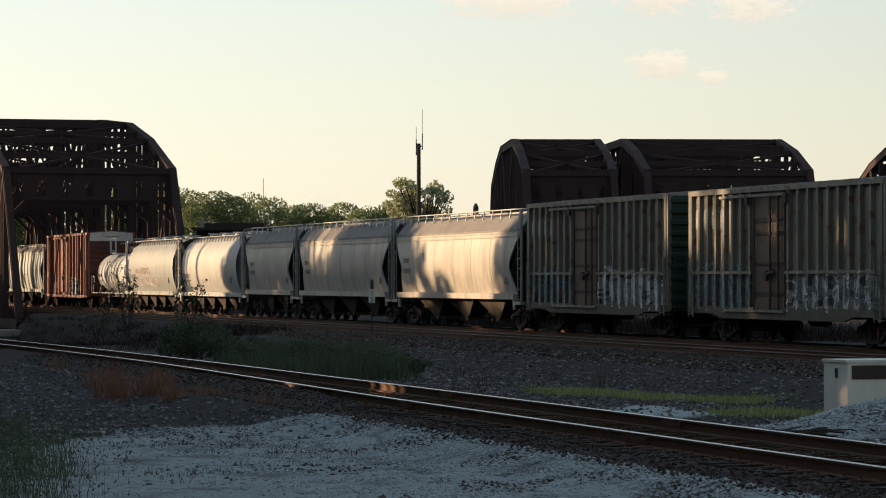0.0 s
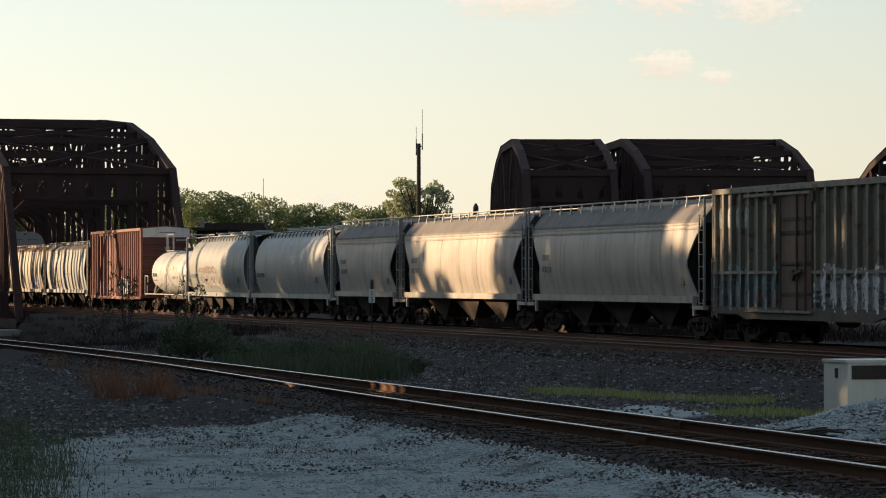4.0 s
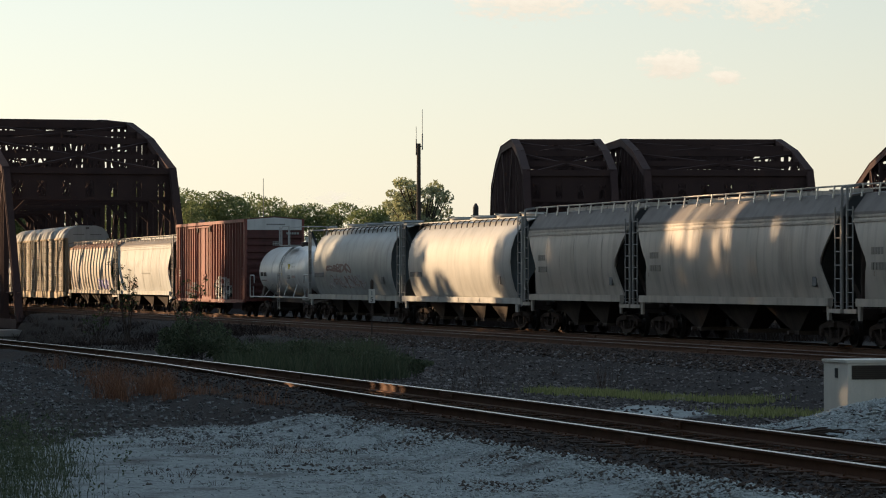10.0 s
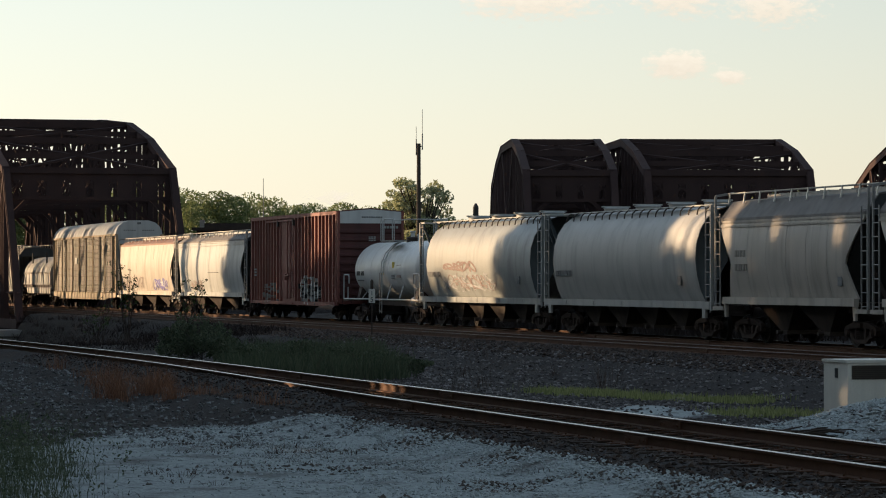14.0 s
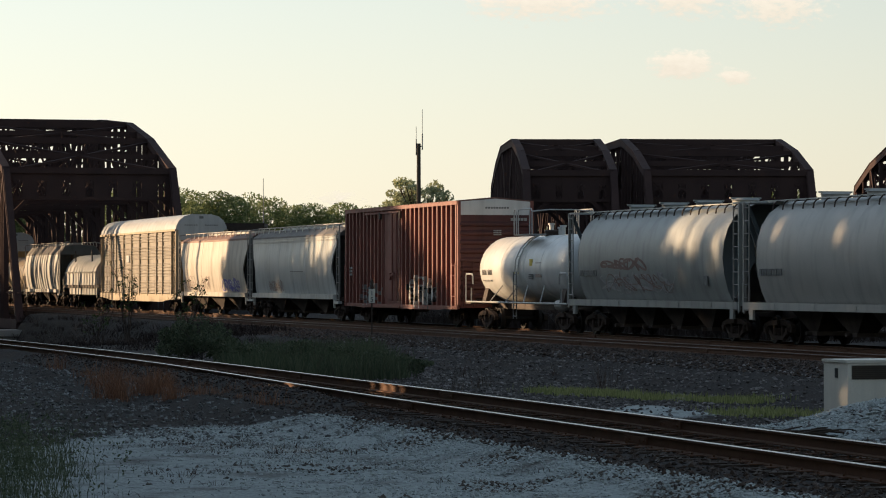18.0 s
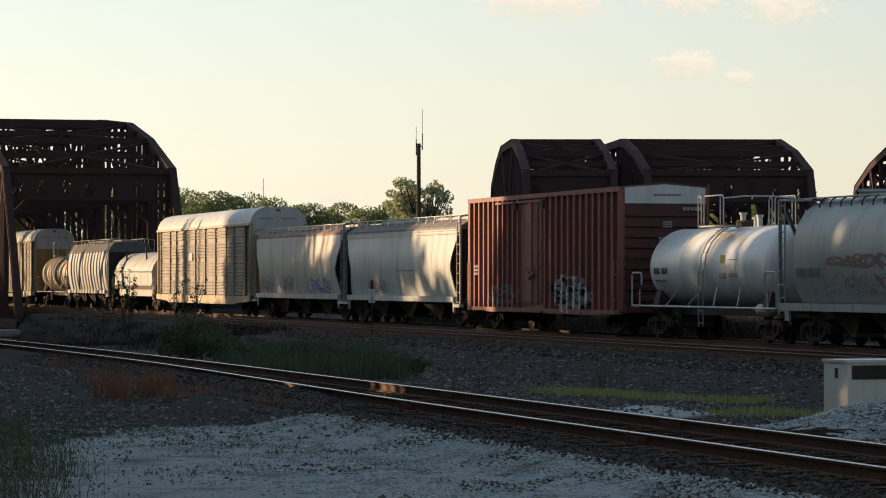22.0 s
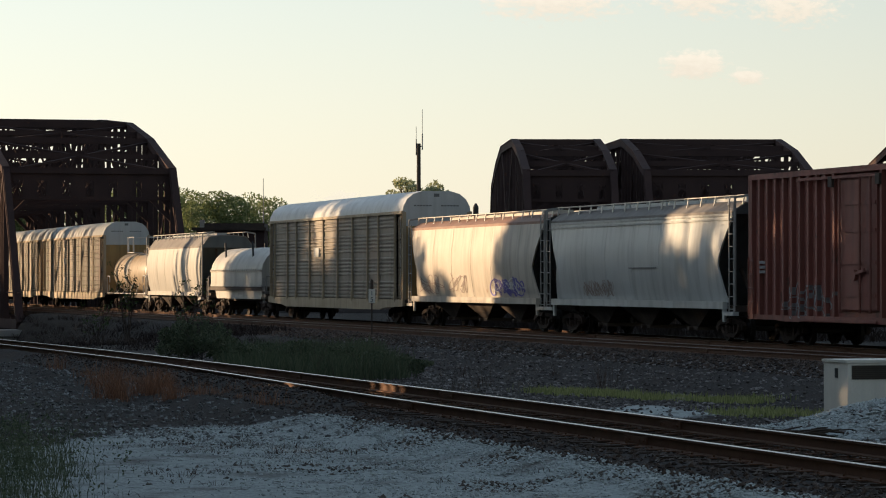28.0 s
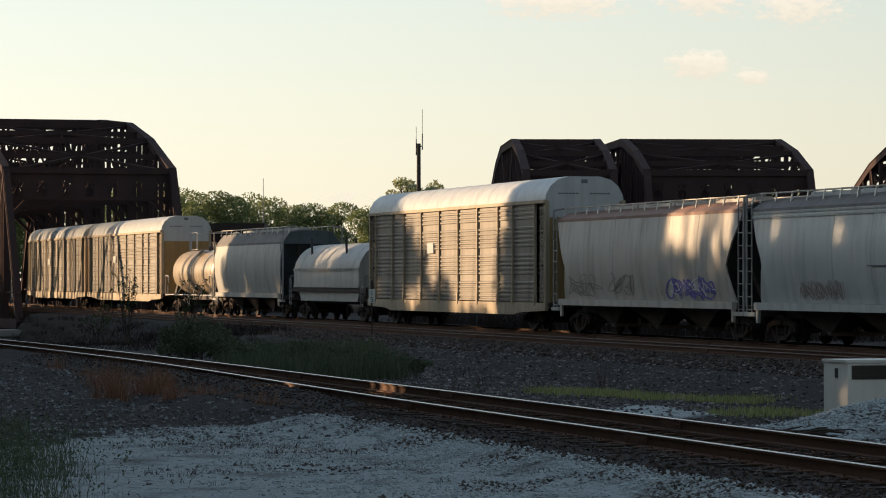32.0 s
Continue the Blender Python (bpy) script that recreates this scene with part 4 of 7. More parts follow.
            pipe(bm, [(e * (h - 0.1), s * 1.45, 1.06), (e * (h - 0.1), s * 1.45, 2.05), (e * (h - 0.2), s * 1.45, 2.15), (e * (h - 1.0), s * 1.45, 2.15), (e * (h - 1.1), s * 1.45, 2.05), (e * (h - 1.1), s * 1.45, 1.75)], 0.035, 6)
            pipe(bm, [(e * (h - 0.9), s * 1.45, 1.06), (e * (h - 0.9), s * 1.45, 1.6)], 0.03, 6)
            part("hand_rail", bm, M_LADDER_PALE, car)
    for e in (-1, 1):
        bm = bmesh.new()
        box(bm, min(e * (h - 0.9), e * (h - 0.05)), max(e * (h - 0.9), e * (h - 0.05)), -1.45, 1.45, 0.98, 1.05)
        part("end_platform", bm, M_UNDER, car)
        bm = bmesh.new()
        xs = e * (h - 1.75)
        prism(bm, [(-1.2, 1.0), (1.2, 1.0)] + [(r * 1.01 * math.cos(a), z_axis - r * 1.01 * math.sin(a)) for a in [radians(k) for k in (35, 60, 90, 120, 145)]], "x", xs - 0.25, xs + 0.25)
        part("saddle", bm, M_UNDER, car)
    bm = bmesh.new()
    rod(bm, (h - 2.6, -1.0, 1.0), (h - 1.7, -1.0, 1.0), 0.2, 12)
    rod(bm, (h - 1.7, -1.0, 1.0), (h - 1.6, -1.0, 1.0), 0.2, 12, 0.1)
    part("air_reservoir", bm, M_HOP_PALE, car)

    def y_of(z):
        return r * math.sqrt(max(0.05, 1 - ((z - z_axis) / r) ** 2))
    if clean:
        bars(car, "reporting_mark", "dark stencilled marks", -l + 1.1, z_axis - 0.22, 0.62, 0.2, 4, M_DARK, -r - 0.002, 0.4)
        bars(car, "reporting_mark", "dark stencilled marks", -l + 1.85, z_axis - 0.22, 0.62, 0.2, 4, M_DARK, -r - 0.002, 0.4)
        bars(car, "stencil_line", "faint stencilled line", -l + 1.1, z_axis - 0.46, 1.2, 0.05, 6, M_DARKLET, -r + 0.035, 0.2)
        bars(car, "placard", "yellow square placard", 1.35, z_axis - 0.02, 0.36, 0.38, 1, M_YELLOW, -r + 0.012, 0.0)
        bars(car, "placard_lines", "faint stencilled lines", 1.3, z_axis - 0.24, 0.5, 0.04, 1, M_DARKLET, -r + 0.002, 0.0, 3)
        bars(car, "test_panel", "brownish lettering panel", 2.1, z_axis - 0.32, 0.75, 0.55, 1, M_GRAF_BROWN, -r + 0.02, 0.0)
        bars(car, "stencil_bars", "small yellow stencil bars", -0.6, z_axis - 0.2, 0.9, 0.3, 2, M_YELLOW, -r + 0.01, 0.85)
    running_gear(car, h, 1.75, number)
    return car, h, y_of


def coil_car(name, label, t_front, t_rear, number):
    """Steel coil car under one long rounded hood, with lifting stakes."""
    car, h = new_car(name, label, "freight car", t_front, t_rear)
    l = h - 1.1
    prof = [(-1.45, 1.58), (-1.45, 2.40), (-1.36, 2.75), (-1.15, 3.10), (-0.85, 3.38), (-0.45, 3.56), (0.0, 3.62)]
    prof = prof + [(-y, z) for y, z in prof[-2::-1]]
    bm = bmesh.new()
    prism(bm, prof, "x", -l, l)
    hood = part("hood", bm, M_HOP_PALE, car, "rounded pale grey hood", smooth=35)
    for s in (-1, 1):
        bm = bmesh.new()
        box(bm, -l - 0.02, l + 0.02, s * 1.46 - 0.03, s * 1.46 + 0.03, 2.34, 2.42)
        part("hood_rim", bm, M_HOP_WHITE, hood)
        for i in range(24):
            x = -l + 0.2 + (2 * l - 0.4) * i / 23
            bm = bmesh.new()
            box(bm, x - 0.07, x + 0.07, s * 1.49 - 0.025, s * 1.49 + 0.025, 2.36, 2.46)
            part("rim_lug", bm, M_HOP_PALE, hood)
        bm = bmesh.new()
        box(bm, -l, l, s * 1.46 - 0.02, s * 1.46 + 0.02, 1.56, 1.66)
        part("hood_skirt", bm, M_HOP_PALE, hood)
    for x in (-l * 0.62, l * 0.45):
        for s in (-1, 1):
            bm = bmesh.new()
            y, z = s * 1.1, 3.15
            beam(bm, (x, y, z - 0.3), (x - 0.25, y, z + 0.75), 0.09, 0.09)
            part("lifting_stake", bm, M_DARK, hood)
    for i in range(5):
        x = -l + 2 * l * (i + 0.5) / 5
        bm = bmesh.new()
        shell(bm, [[(x + dx, y * 1.008, z + 0.012) for y, z in prof] for dx in (-0.03, 0.03)], 0.008, (0, 0, -1))
        part("hood_seam", bm, M_HOP_PALE, hood, smooth=35)
    bm = bmesh.new()
    prism(bm, [(-l + 0.3, 1.50), (-l + 0.9, 0.92), (l - 0.9, 0.92), (l - 0.3, 1.50)], "y", -1.3, 1.3)
    part("trough", bm, M_HOP_PALE, car)
    bm = bmesh.new()
    box(bm, -h + 0.1, h - 0.1, -1.42, 1.42, 1.36, 1.54)
    for e in (-1, 1):
        box(bm, min(e * (l + 0.1), e * h), max(e * (l + 0.1), e * h), -1.45, 1.45, 1.06, 1.2)
    part("frame", bm, M_UNDER, car)
    for e in (-1, 1):
        ladder(car, e * (h - 0.4), -1.48, 0.7, 2.0, 0.4, M_GREYMETAL)
        bm = bmesh.new()
        pipe(bm, [(e * (h - 0.1), -1.4, 1.2), (e * (h - 0.1), -1.4, 2.1), (e * (h - 0.1), 1.4, 2.1), (e * (h - 0.1), 1.4, 1.2)], 0.03, 6)
        part("end_rail", bm, M_GREYMETAL, car)
    running_gear(car, h, 1.75, number)
    return car, h, lambda z: 1.46


def build_train():
    c, h, y = boxcar("boxcar", "faded dark green outside-post boxcar with graffiti", 18.14, 21.20, M_BOX_GREEN, M_BOX_END_GREEN, 1, 4.80, (7, 9), (-2.25, 0.45), False, 0.88, 0.74)
    lettering(c, h, y, 11)
    c, h, y = boxcar("boxcar", "faded dark green boxcar with white graffiti low on its side", 21.61, 24.66, M_BOX_GREEN, M_BOX_END_GREEN, 3, 4.80, (7, 9), (-2.25, 0.45), False, 0.88, 0.74)
    lettering(c, h, y, 12)
    scrawl(c, "white spray-painted scrawl", 0.7, 0.95, 6.6, 1.5, M_GRAF_WHITE, 5, y, 15, 0.055)
    flat_hopper("covered_hopper", "long grey covered hopper with bowed sides", 24.83, 28.55, M_HOP_GREY, 5, 3)
    flat_hopper("covered_hopper", "long grey covered hopper with dull, streaked sides", 28.60, 32.18, M_HOP_GREY, 7, 3)
    flat_hopper("covered_hopper", "short two-bay grey covered hopper", 32.22, 34.62, M_HOP_GREY, 9, 2)
    c, h, y = round_hopper("covered_hopper", "barrel-bodied pale covered hopper with ladder ends", 34.66, 38.12, M_HOP_PALE, 11)
    c, h, y = round_hopper("covered_hopper", "barrel-bodied bluish covered hopper with worn graffiti", 38.16, 41.54, M_HOP_DULL, 13)
    scrawl(c, "worn brown graffiti", -4.3, 2.25, 3.6, 0.42, M_GRAF_RUST, 9, y, 5, 0.05)
    scrawl(c, "worn grey graffiti", -4.3, 1.45, 6.4, 0.8, M_GRAF_GREY, 10, y, 9, 0.04)
    scrawl(c, "worn brown graffiti", -4.0, 1.5, 6.0, 0.75, M_GRAF_RUST, 14, y, 6, 0.025, over=0.018)
    tank_car("tank_car", "glossy white short tank car with platform railing", 41.58, 44.22, M_TANK_WHITE, 15)
    c, h, y = boxcar("boxcar", "tall oxide red boxcar with white end tops", 44.36, 48.04, M_BOX_RED, M_BOX_END_RED_SHADED, 17, 5.16, (10, 12), (-2.5, 0.45), True, 0.74, 0.70)
    scrawl(c, "silver and white spray-painted tag", 2.0, 0.74, 4.0, 1.38, M_GRAF_WHITE, 21, y, 11, 0.042)
    scrawl(c, "black spray-painted shadow of the tag", 2.0, 0.74, 4.0, 1.3, M_DARK, 24, y, 8, 0.045, over=0.008)
    scrawl(c, "faint grey spray marks", -6.6, 0.74, 3.5, 1.15, M_GRAF_GREY, 22, y, 6, 0.02)
    bars(c, "stencil", "small white stencilled bars", -h + 0.95, 2.4, 0.5, 0.09, 3, M_GRAF_GREY, -1.592, 0.35, 3)
    c, h, y = flat_hopper("covered_hopper", "bluish white covered hopper with faint graffiti", 48.30, 52.12, M_HOP_BLUE, 19, 3, z_sh=3.95, z_top=4.40, z_rb=4.55, taper=1.15, z_sill=1.22, knee=0.55, number_label=False)
    scrawl(c, "faint brown graffiti", -h * 0.55, 1.35, 3.2, 0.6, M_GRAF_BROWN, 31, y, 18, 0.014)
    bars(c, "lettering_panel", "faint lettering", -0.2, 2.3, 2.8, 0.03, 1, M_DARKLET, -1.59, 0.0)
    c, h, y = flat_hopper("covered_hopper", "dirty white covered hopper with a violet tag", 52.14, 55.95, M_HOP_WHITE, 21, 3, z_sh=3.98, z_top=4.38, z_rb=4.52, taper=1.25, z_sill=1.22, knee=0.6, seams=False, number_label=False, roof=M_ROOF_RUST)
    scrawl(c, "violet spray-painted tag", 3.0, 1.32, 3.8, 0.72, M_GRAF_BLUE, 41, y, 8, 0.045)
    scrawl(c, "pale spray-painted highlights", 3.0, 1.4, 3.6, 0.6, M_GRAF_WHITE, 46, y, 5, 0.025)
    scrawl(c, "grey outlined graffiti", -2.9, 1.4, 2.0, 0.9, M_GRAF_BROWN, 42, y, 3, 0.022)
    scrawl(c, "grey outlined graffiti", -7.8, 1.35, 2.9, 0.8, M_GRAF_BROWN, 43, y, 5, 0.02)
    autorack("autorack_car", "tall enclosed auto rack with corrugated panels and white roof", 56.10, 61.32, 23)
    coil_car("coil_car", "steel coil car under a rounded pale hood", 61.48, 64.45, 25)
    flat_hopper("covered_hopper", "pale grey covered hopper with upright side ends", 64.66, 68.02, M_HOP_PALE, 27, 3, z_sh=3.70, z_top=4.40, z_rb=4.58, taper=0.25, z_sill=1.22, knee=None, seams=False, number_label=False, end_mat=M_DISH_SHADED)
    tank_car("tank_car", "dusty tan tank car with top railing", 68.12, 70.90, M_TANK_TAN, 29, clean=False)
    autorack("autorack_car", "enclosed auto rack with mustard end doors under white gable", 71.05, 76.35, 31)
    autorack("autorack_car", "enclosed auto rack following another through the bridge", 76.52, 81.82, 33)


def lettering(car, h, y, seed):
    """Railway name near the rear of the side as plain white shapes on the posts, and mixed spray marks."""
    for i, (qa, qb) in enumerate(zip(POSTS[car][:4], POSTS[car][1:5])):
        bm = bmesh.new()
        prism(bm, [(qa + 0.13, 3.6), (qa + 0.25, 3.5), (qb - 0.2, 3.53), (qb - 0.14, 3.78), (qb - 0.3, 3.9), (qb - 0.15, 4.08), (qa + 0.28, 4.14), (qa + 0.13, 4.0)], "y", -1.475, -1.455)
        part("painted_shape", bm, M_NAME, car, "faded white painted shape")
    scrawl(car, "teal and grey spray paint", -h + 0.6, 0.95, 5.2, 1.5, M_GRAF_TEAL, seed, y, 8, 0.06)
    scrawl(car, "faded pink spray paint", -h + 0.4, 0.95, 5.4, 0.8, M_GRAF_PINK, seed + 35, y, 6, 0.06, over=0.010)
    scrawl(car, "black spray-painted outlines", -h + 0.6, 0.95, 5.2, 1.5, M_DARKLET, seed + 20, y, 10, 0.03)
    scrawl(car, "grey spray paint", -h + 0.3, 1.3, 3.6, 1.2, M_GRAF_GREY, seed + 50, y, 5, 0.05)
    scrawl(car, "pale spray-painted scrawl", 0.7, 1.0, 6.5, 1.3, M_GRAF_WHITE, seed + 70, y, 16, 0.035)
    scrawl(car, "black spray-painted outlines", 0.7, 1.0, 6.5, 1.3, M_DARKLET, seed + 90, y, 12, 0.03)


# ---------------------------------------------------------------- ground
def smooth_step(a, b, x):
    u = min(max((x - a) / (b - a), 0.0), 1.0)
    return u * u * (3 - 2 * u)


def near_bend(s):
    """How far the near track swings aside at a distance s along it."""
    return -0.00065 * max(s - 70.0, 0.0) ** 2 if s < 160 else -0.00065 * 8100 - 0.117 * (s - 160)


D_NEAR = 14.48


def ground_height(s, d):
    dn = d - near_bend(s) * (1 - smooth_step(18, 24, d))
    z = -0.46 + 0.20 * smooth_step(11.0, 12.2, dn) + 0.02 * smooth_step(12.2, 13.5, dn)
    z += 0.15 * smooth_step(52, 62, s) * smooth_step(12.5, 13.3, dn) * (1 - smooth_step(13.62, 13.9, dn))
    z += -0.57 * smooth_step(16.2, 19.5, dn) + 0.62 * smooth_step(25.0, 29.6, d)
    deep = smooth_step(135, 200, s) * smooth_step(17.0, 20.0, d) * (1 - smooth_step(27.6, 29.8, d))
    z -= 2.6 * deep
    z += -0.05 * smooth_step(39.6, 41.5, d)
    if 20 < s < 220 and -10 < d < 60:
        p = Vector((s, d, 0))
        amp = 0.05 if (d < 11.5 or 17.5 < d < 28) else 0.02
        z += amp * noise.noise(p * 0.7) + amp * 0.5 * noise.noise(p * 2.3)
        z += 0.72 * math.exp(-((s - 53.0) / 2.6) ** 2 - ((d - 22.6) / 1.7) ** 2) + 0.18 * math.exp(-((s - 64.0) / 2.0) ** 2 - ((d - 21.8) / 0.9) ** 2)
    if 209 < s < 262:
        z -= 5.5 * smooth_step(209.5, 214, s) * (1 - smooth_step(254, 262, s))
    return z


def ground_material():
    """Ballast, pale gravel, soil and grass, mixed by the sheet's own masks with ragged edges."""
    m = bpy.data.materials.new("railway yard ground")
    m.use_nodes = True
    t = m.node_tree
    p = t.nodes["Principled BSDF"]
    p.inputs["Roughness"].default_value = 0.92
    p.inputs["Specular IOR Level"].default_value = 0.2
    co = t.nodes.new("ShaderNodeTexCoord")
    at_node = t.nodes.new("ShaderNodeAttribute")
    at_node.attribute_name = "cover"
    sep = t.nodes.new("ShaderNodeSeparateColor")
    t.links.new(at_node.outputs["Color"], sep.inputs[0])

    def tex(scale, detail=6, rough=0.6):
        n = t.nodes.new("ShaderNodeTexNoise")
        n.inputs["Scale"].default_value, n.inputs["Detail"].default_value, n.inputs["Roughness"].default_value = scale, detail, rough
        t.links.new(co.outputs["Object"], n.inputs["Vector"])
        return n.outputs["Fac"]

    def cells(scale):
        n = t.nodes.new("ShaderNodeTexVoronoi")
        n.inputs["Scale"].default_value = scale
        t.links.new(co.outputs["Object"], n.inputs["Vector"])
        return n

    def ramp(fac, lo, hi):
        r = t.nodes.new("ShaderNodeMapRange")
        r.inputs["From Min"].default_value, r.inputs["From Max"].default_value = lo, hi
        t.links.new(fac, r.inputs["Value"])
        return r.outputs[0]

    def mix(fac, a, b):
        x = t.nodes.new("ShaderNodeMix")
        x.data_type = "RGBA"
        t.links.new(fac, x.inputs[0])
        for i, v in ((6, a), (7, b)):
            if isinstance(v, tuple):
                x.inputs[i].default_value = (*v, 1)
            else:
                t.links.new(v, x.inputs[i])
        return x.outputs[2]

    def ragged(mask, scale, strength):
        a = t.nodes.new("ShaderNodeMath")
        a.operation = "MULTIPLY_ADD"
        t.links.new(tex(scale), a.inputs[0])
        a.inputs[1].default_value = strength
        t.links.new(mask, a.inputs[2])
        return ramp(a.outputs[0], 0.5 + strength * 0.5 - 0.1, 0.5 + strength * 0.5 + 0.1)

    big, fine = tex(0.35), tex(14.0)
    stone = cells(16.0)
    ball = mix(stone.outputs["Color"], (0.010, 0.008, 0.007), (0.050, 0.043, 0.040))
    ball = mix(ramp(big, 0.45, 0.7), ball, (0.032, 0.022, 0.017))
    ball = mix(ramp(tex(2.2, 8, 0.7), 0.54, 0.62), ball, (0.009, 0.007, 0.006))
    grav = mix(stone.outputs["Color"], (0.31, 0.338, 0.325), (0.45, 0.485, 0.465))
    grav = mix(ramp(tex(0.8, 8), 0.51, 0.70), grav, (0.13, 0.12, 0.105))
    grav = mix(ramp(tex(3.5, 8, 0.7), 0.57, 0.68), grav, (0.05, 0.038, 0.03))
    soil = mix(fine, (0.010, 0.008, 0.007), (0.040, 0.032, 0.026))
    # ground beyond the train, coloured dark to carry the shade behind the cars
    yard = mix(fine, (0.016, 0.012, 0.010), (0.05, 0.04, 0.034))
    col = mix(ragged(sep.outputs[0], 0.9, 0.9), ball, grav)
    col = mix(ragged(sep.outputs[1], 0.7, 0.8), col, soil)
    col = mix(ragged(sep.outputs[2], 0.3, 0.3), col, yard)
    t.links.new(col, p.inputs["Base Color"])
    b = t.nodes.new("ShaderNodeBump")
    b.inputs["Strength"].default_value, b.inputs["Distance"].default_value = 0.7, 0.035
    t.links.new(stone.outputs["Distance"], b.inputs["Height"])
    b2 = t.nodes.new("ShaderNodeBump")
    b2.inputs["Strength"].default_value, b2.inputs["Distance"].default_value = 0.35, 0.05
    t.links.new(tex(5.0), b2.inputs["Height"])
    t.links.new(b.outputs[0], b2.inputs["Normal"])
    t.links.new(b2.outputs[0], p.inputs["Normal"])
    return m


def build_ground():
    ss = [-4000, -1500, -500, -150, -40, 0, 12, 22] + [22 + 0.5 * i for i in range(1, 196)] + [120 + 2.0 * i for i in range(0, 78)] + [280, 320, 400, 600, 1000, 2000, 4500]
    ds = [-4000, -1500, -500, -150, -60, -30, -15, -5] + [-4 + 0.4 * i for i in range(0, 122)] + [46, 48, 52, 58, 66, 80, 110, 180, 400, 1000, 2500, 4500]
    verts, faces, cover = [], [], []
    for s in ss:
        for d in ds:
            verts.append(at(-s, d, ground_height(s, d)))
            dn = d - near_bend(s) * (1 - smooth_step(18, 24, d))
            gravel = 1 - smooth_step(11.75, 12.5, dn)
            gravel *= 1 - 0.92 * smooth_step(51.0, 55.5, s + max(0.0, 9.8 - d) * 1.9)
            gravel = max(gravel, 1.3 * math.exp(-((s - 53.0) / 3.4) ** 2 - ((d - 22.4) / 2.4) ** 2), 1.1 * math.exp(-((s - 64.0) / 2.4) ** 2 - ((d - 21.8) / 1.2) ** 2))
            soil = smooth_step(16.8, 18.4, d) * (1 - smooth_step(23, 27, d)) * smooth_step(66, 76, s) * (1 - 0.5 * smooth_step(140, 160, s))
            soil = max(soil, 1.2 * smooth_step(135, 150, s) * smooth_step(16.8, 18.4, d) * (1 - smooth_step(29, 30, d)), 1.0 if (s > 280 or s < -60 or d < -40) else 0.0)
            soil = max(soil, 0.85 * smooth_step(28.4, 29.6, d) * (1 - smooth_step(39.2, 40.2, d)))
            yard = smooth_step(39.5, 41.0, d) * (1 - smooth_step(95, 120, d)) * (1 - smooth_step(88, 98, s))
            cover.append((gravel, soil, yard, 1.0))
    k = len(ds)
    for i in range(len(ss) - 1):
        for j in range(k - 1):
            faces.append((i * k + j, i * k + j + 1, (i + 1) * k + j + 1, (i + 1) * k + j))
    g = raw("ground", verts, faces, ground_material(), True)
    at_layer = g.data.color_attributes.new("cover", "FLOAT_COLOR", "POINT")
    at_layer.data.foreach_set("color", np.array(cover, dtype=np.float32).ravel())
    tagged(g, "gravel yard, dark ballast and weedy soil", "ground", "", "structure")
    bm = bmesh.new()
    box(bm, -600, 600, -30, 30, -0.2, 0.0)
    w = part("water", bm, M_WATER)
    w.matrix_world = TRACK @ pose(-235, 50, -5.0, 0, 0, 90)
    tagged(w, "dark river under the bridges", "water", "", "structure")


def stones(name, label, region, count, size, seed, material_):
    """Loose crushed stones as one heap of small angular lumps; region gives a random (s, d)."""
    rng = np.random.default_rng(seed)
    base = np.array([(1, 0, 0), (-1, 0, 0), (0, 1, 0), (0, -1, 0), (0, 0, 1), (0, 0, -1)], float)
    tri = [(0, 2, 4), (2, 1, 4), (1, 3, 4), (3, 0, 4), (2, 0, 5), (1, 2, 5), (3, 1, 5), (0, 3, 5)]
    verts, faces = [], []
    for _ in range(count):
        s, d = region(rng)
        c = at(-s, d, ground_height(s, d))
        r = rng.uniform(*size)
        v = (base + rng.normal(0, 0.28, base.shape)) * r * np.array([rng.uniform(0.8, 1.4), rng.uniform(0.7, 1.1), rng.uniform(0.5, 0.8)])
        a = rng.uniform(0, 6.28)
        ca, sa = math.cos(a), math.sin(a)
        i = len(verts)
        for x, y, z in v:
            verts.append((c.x + x * ca - y * sa, c.y + x * sa + y * ca, c.z + z + r * 0.25))
        faces += [(i + p, i + q, i + w) for p, q, w in tri]
    return tagged(raw(name, verts, faces, material_), label, "gravel", "", "stuff")


# ---------------------------------------------------------------- track
RAIL = [(-0.068, -0.172), (0.068, -0.172), (0.068, -0.158), (0.012, -0.142), (0.010, -0.042), (0.035, -0.034), (0.036, -0.006), (0.026, 0.0), (-0.026, 0.0), (-0.036, -0.006), (-0.035, -0.034), (-0.010, -0.042), (-0.012, -0.142), (-0.068, -0.158)]


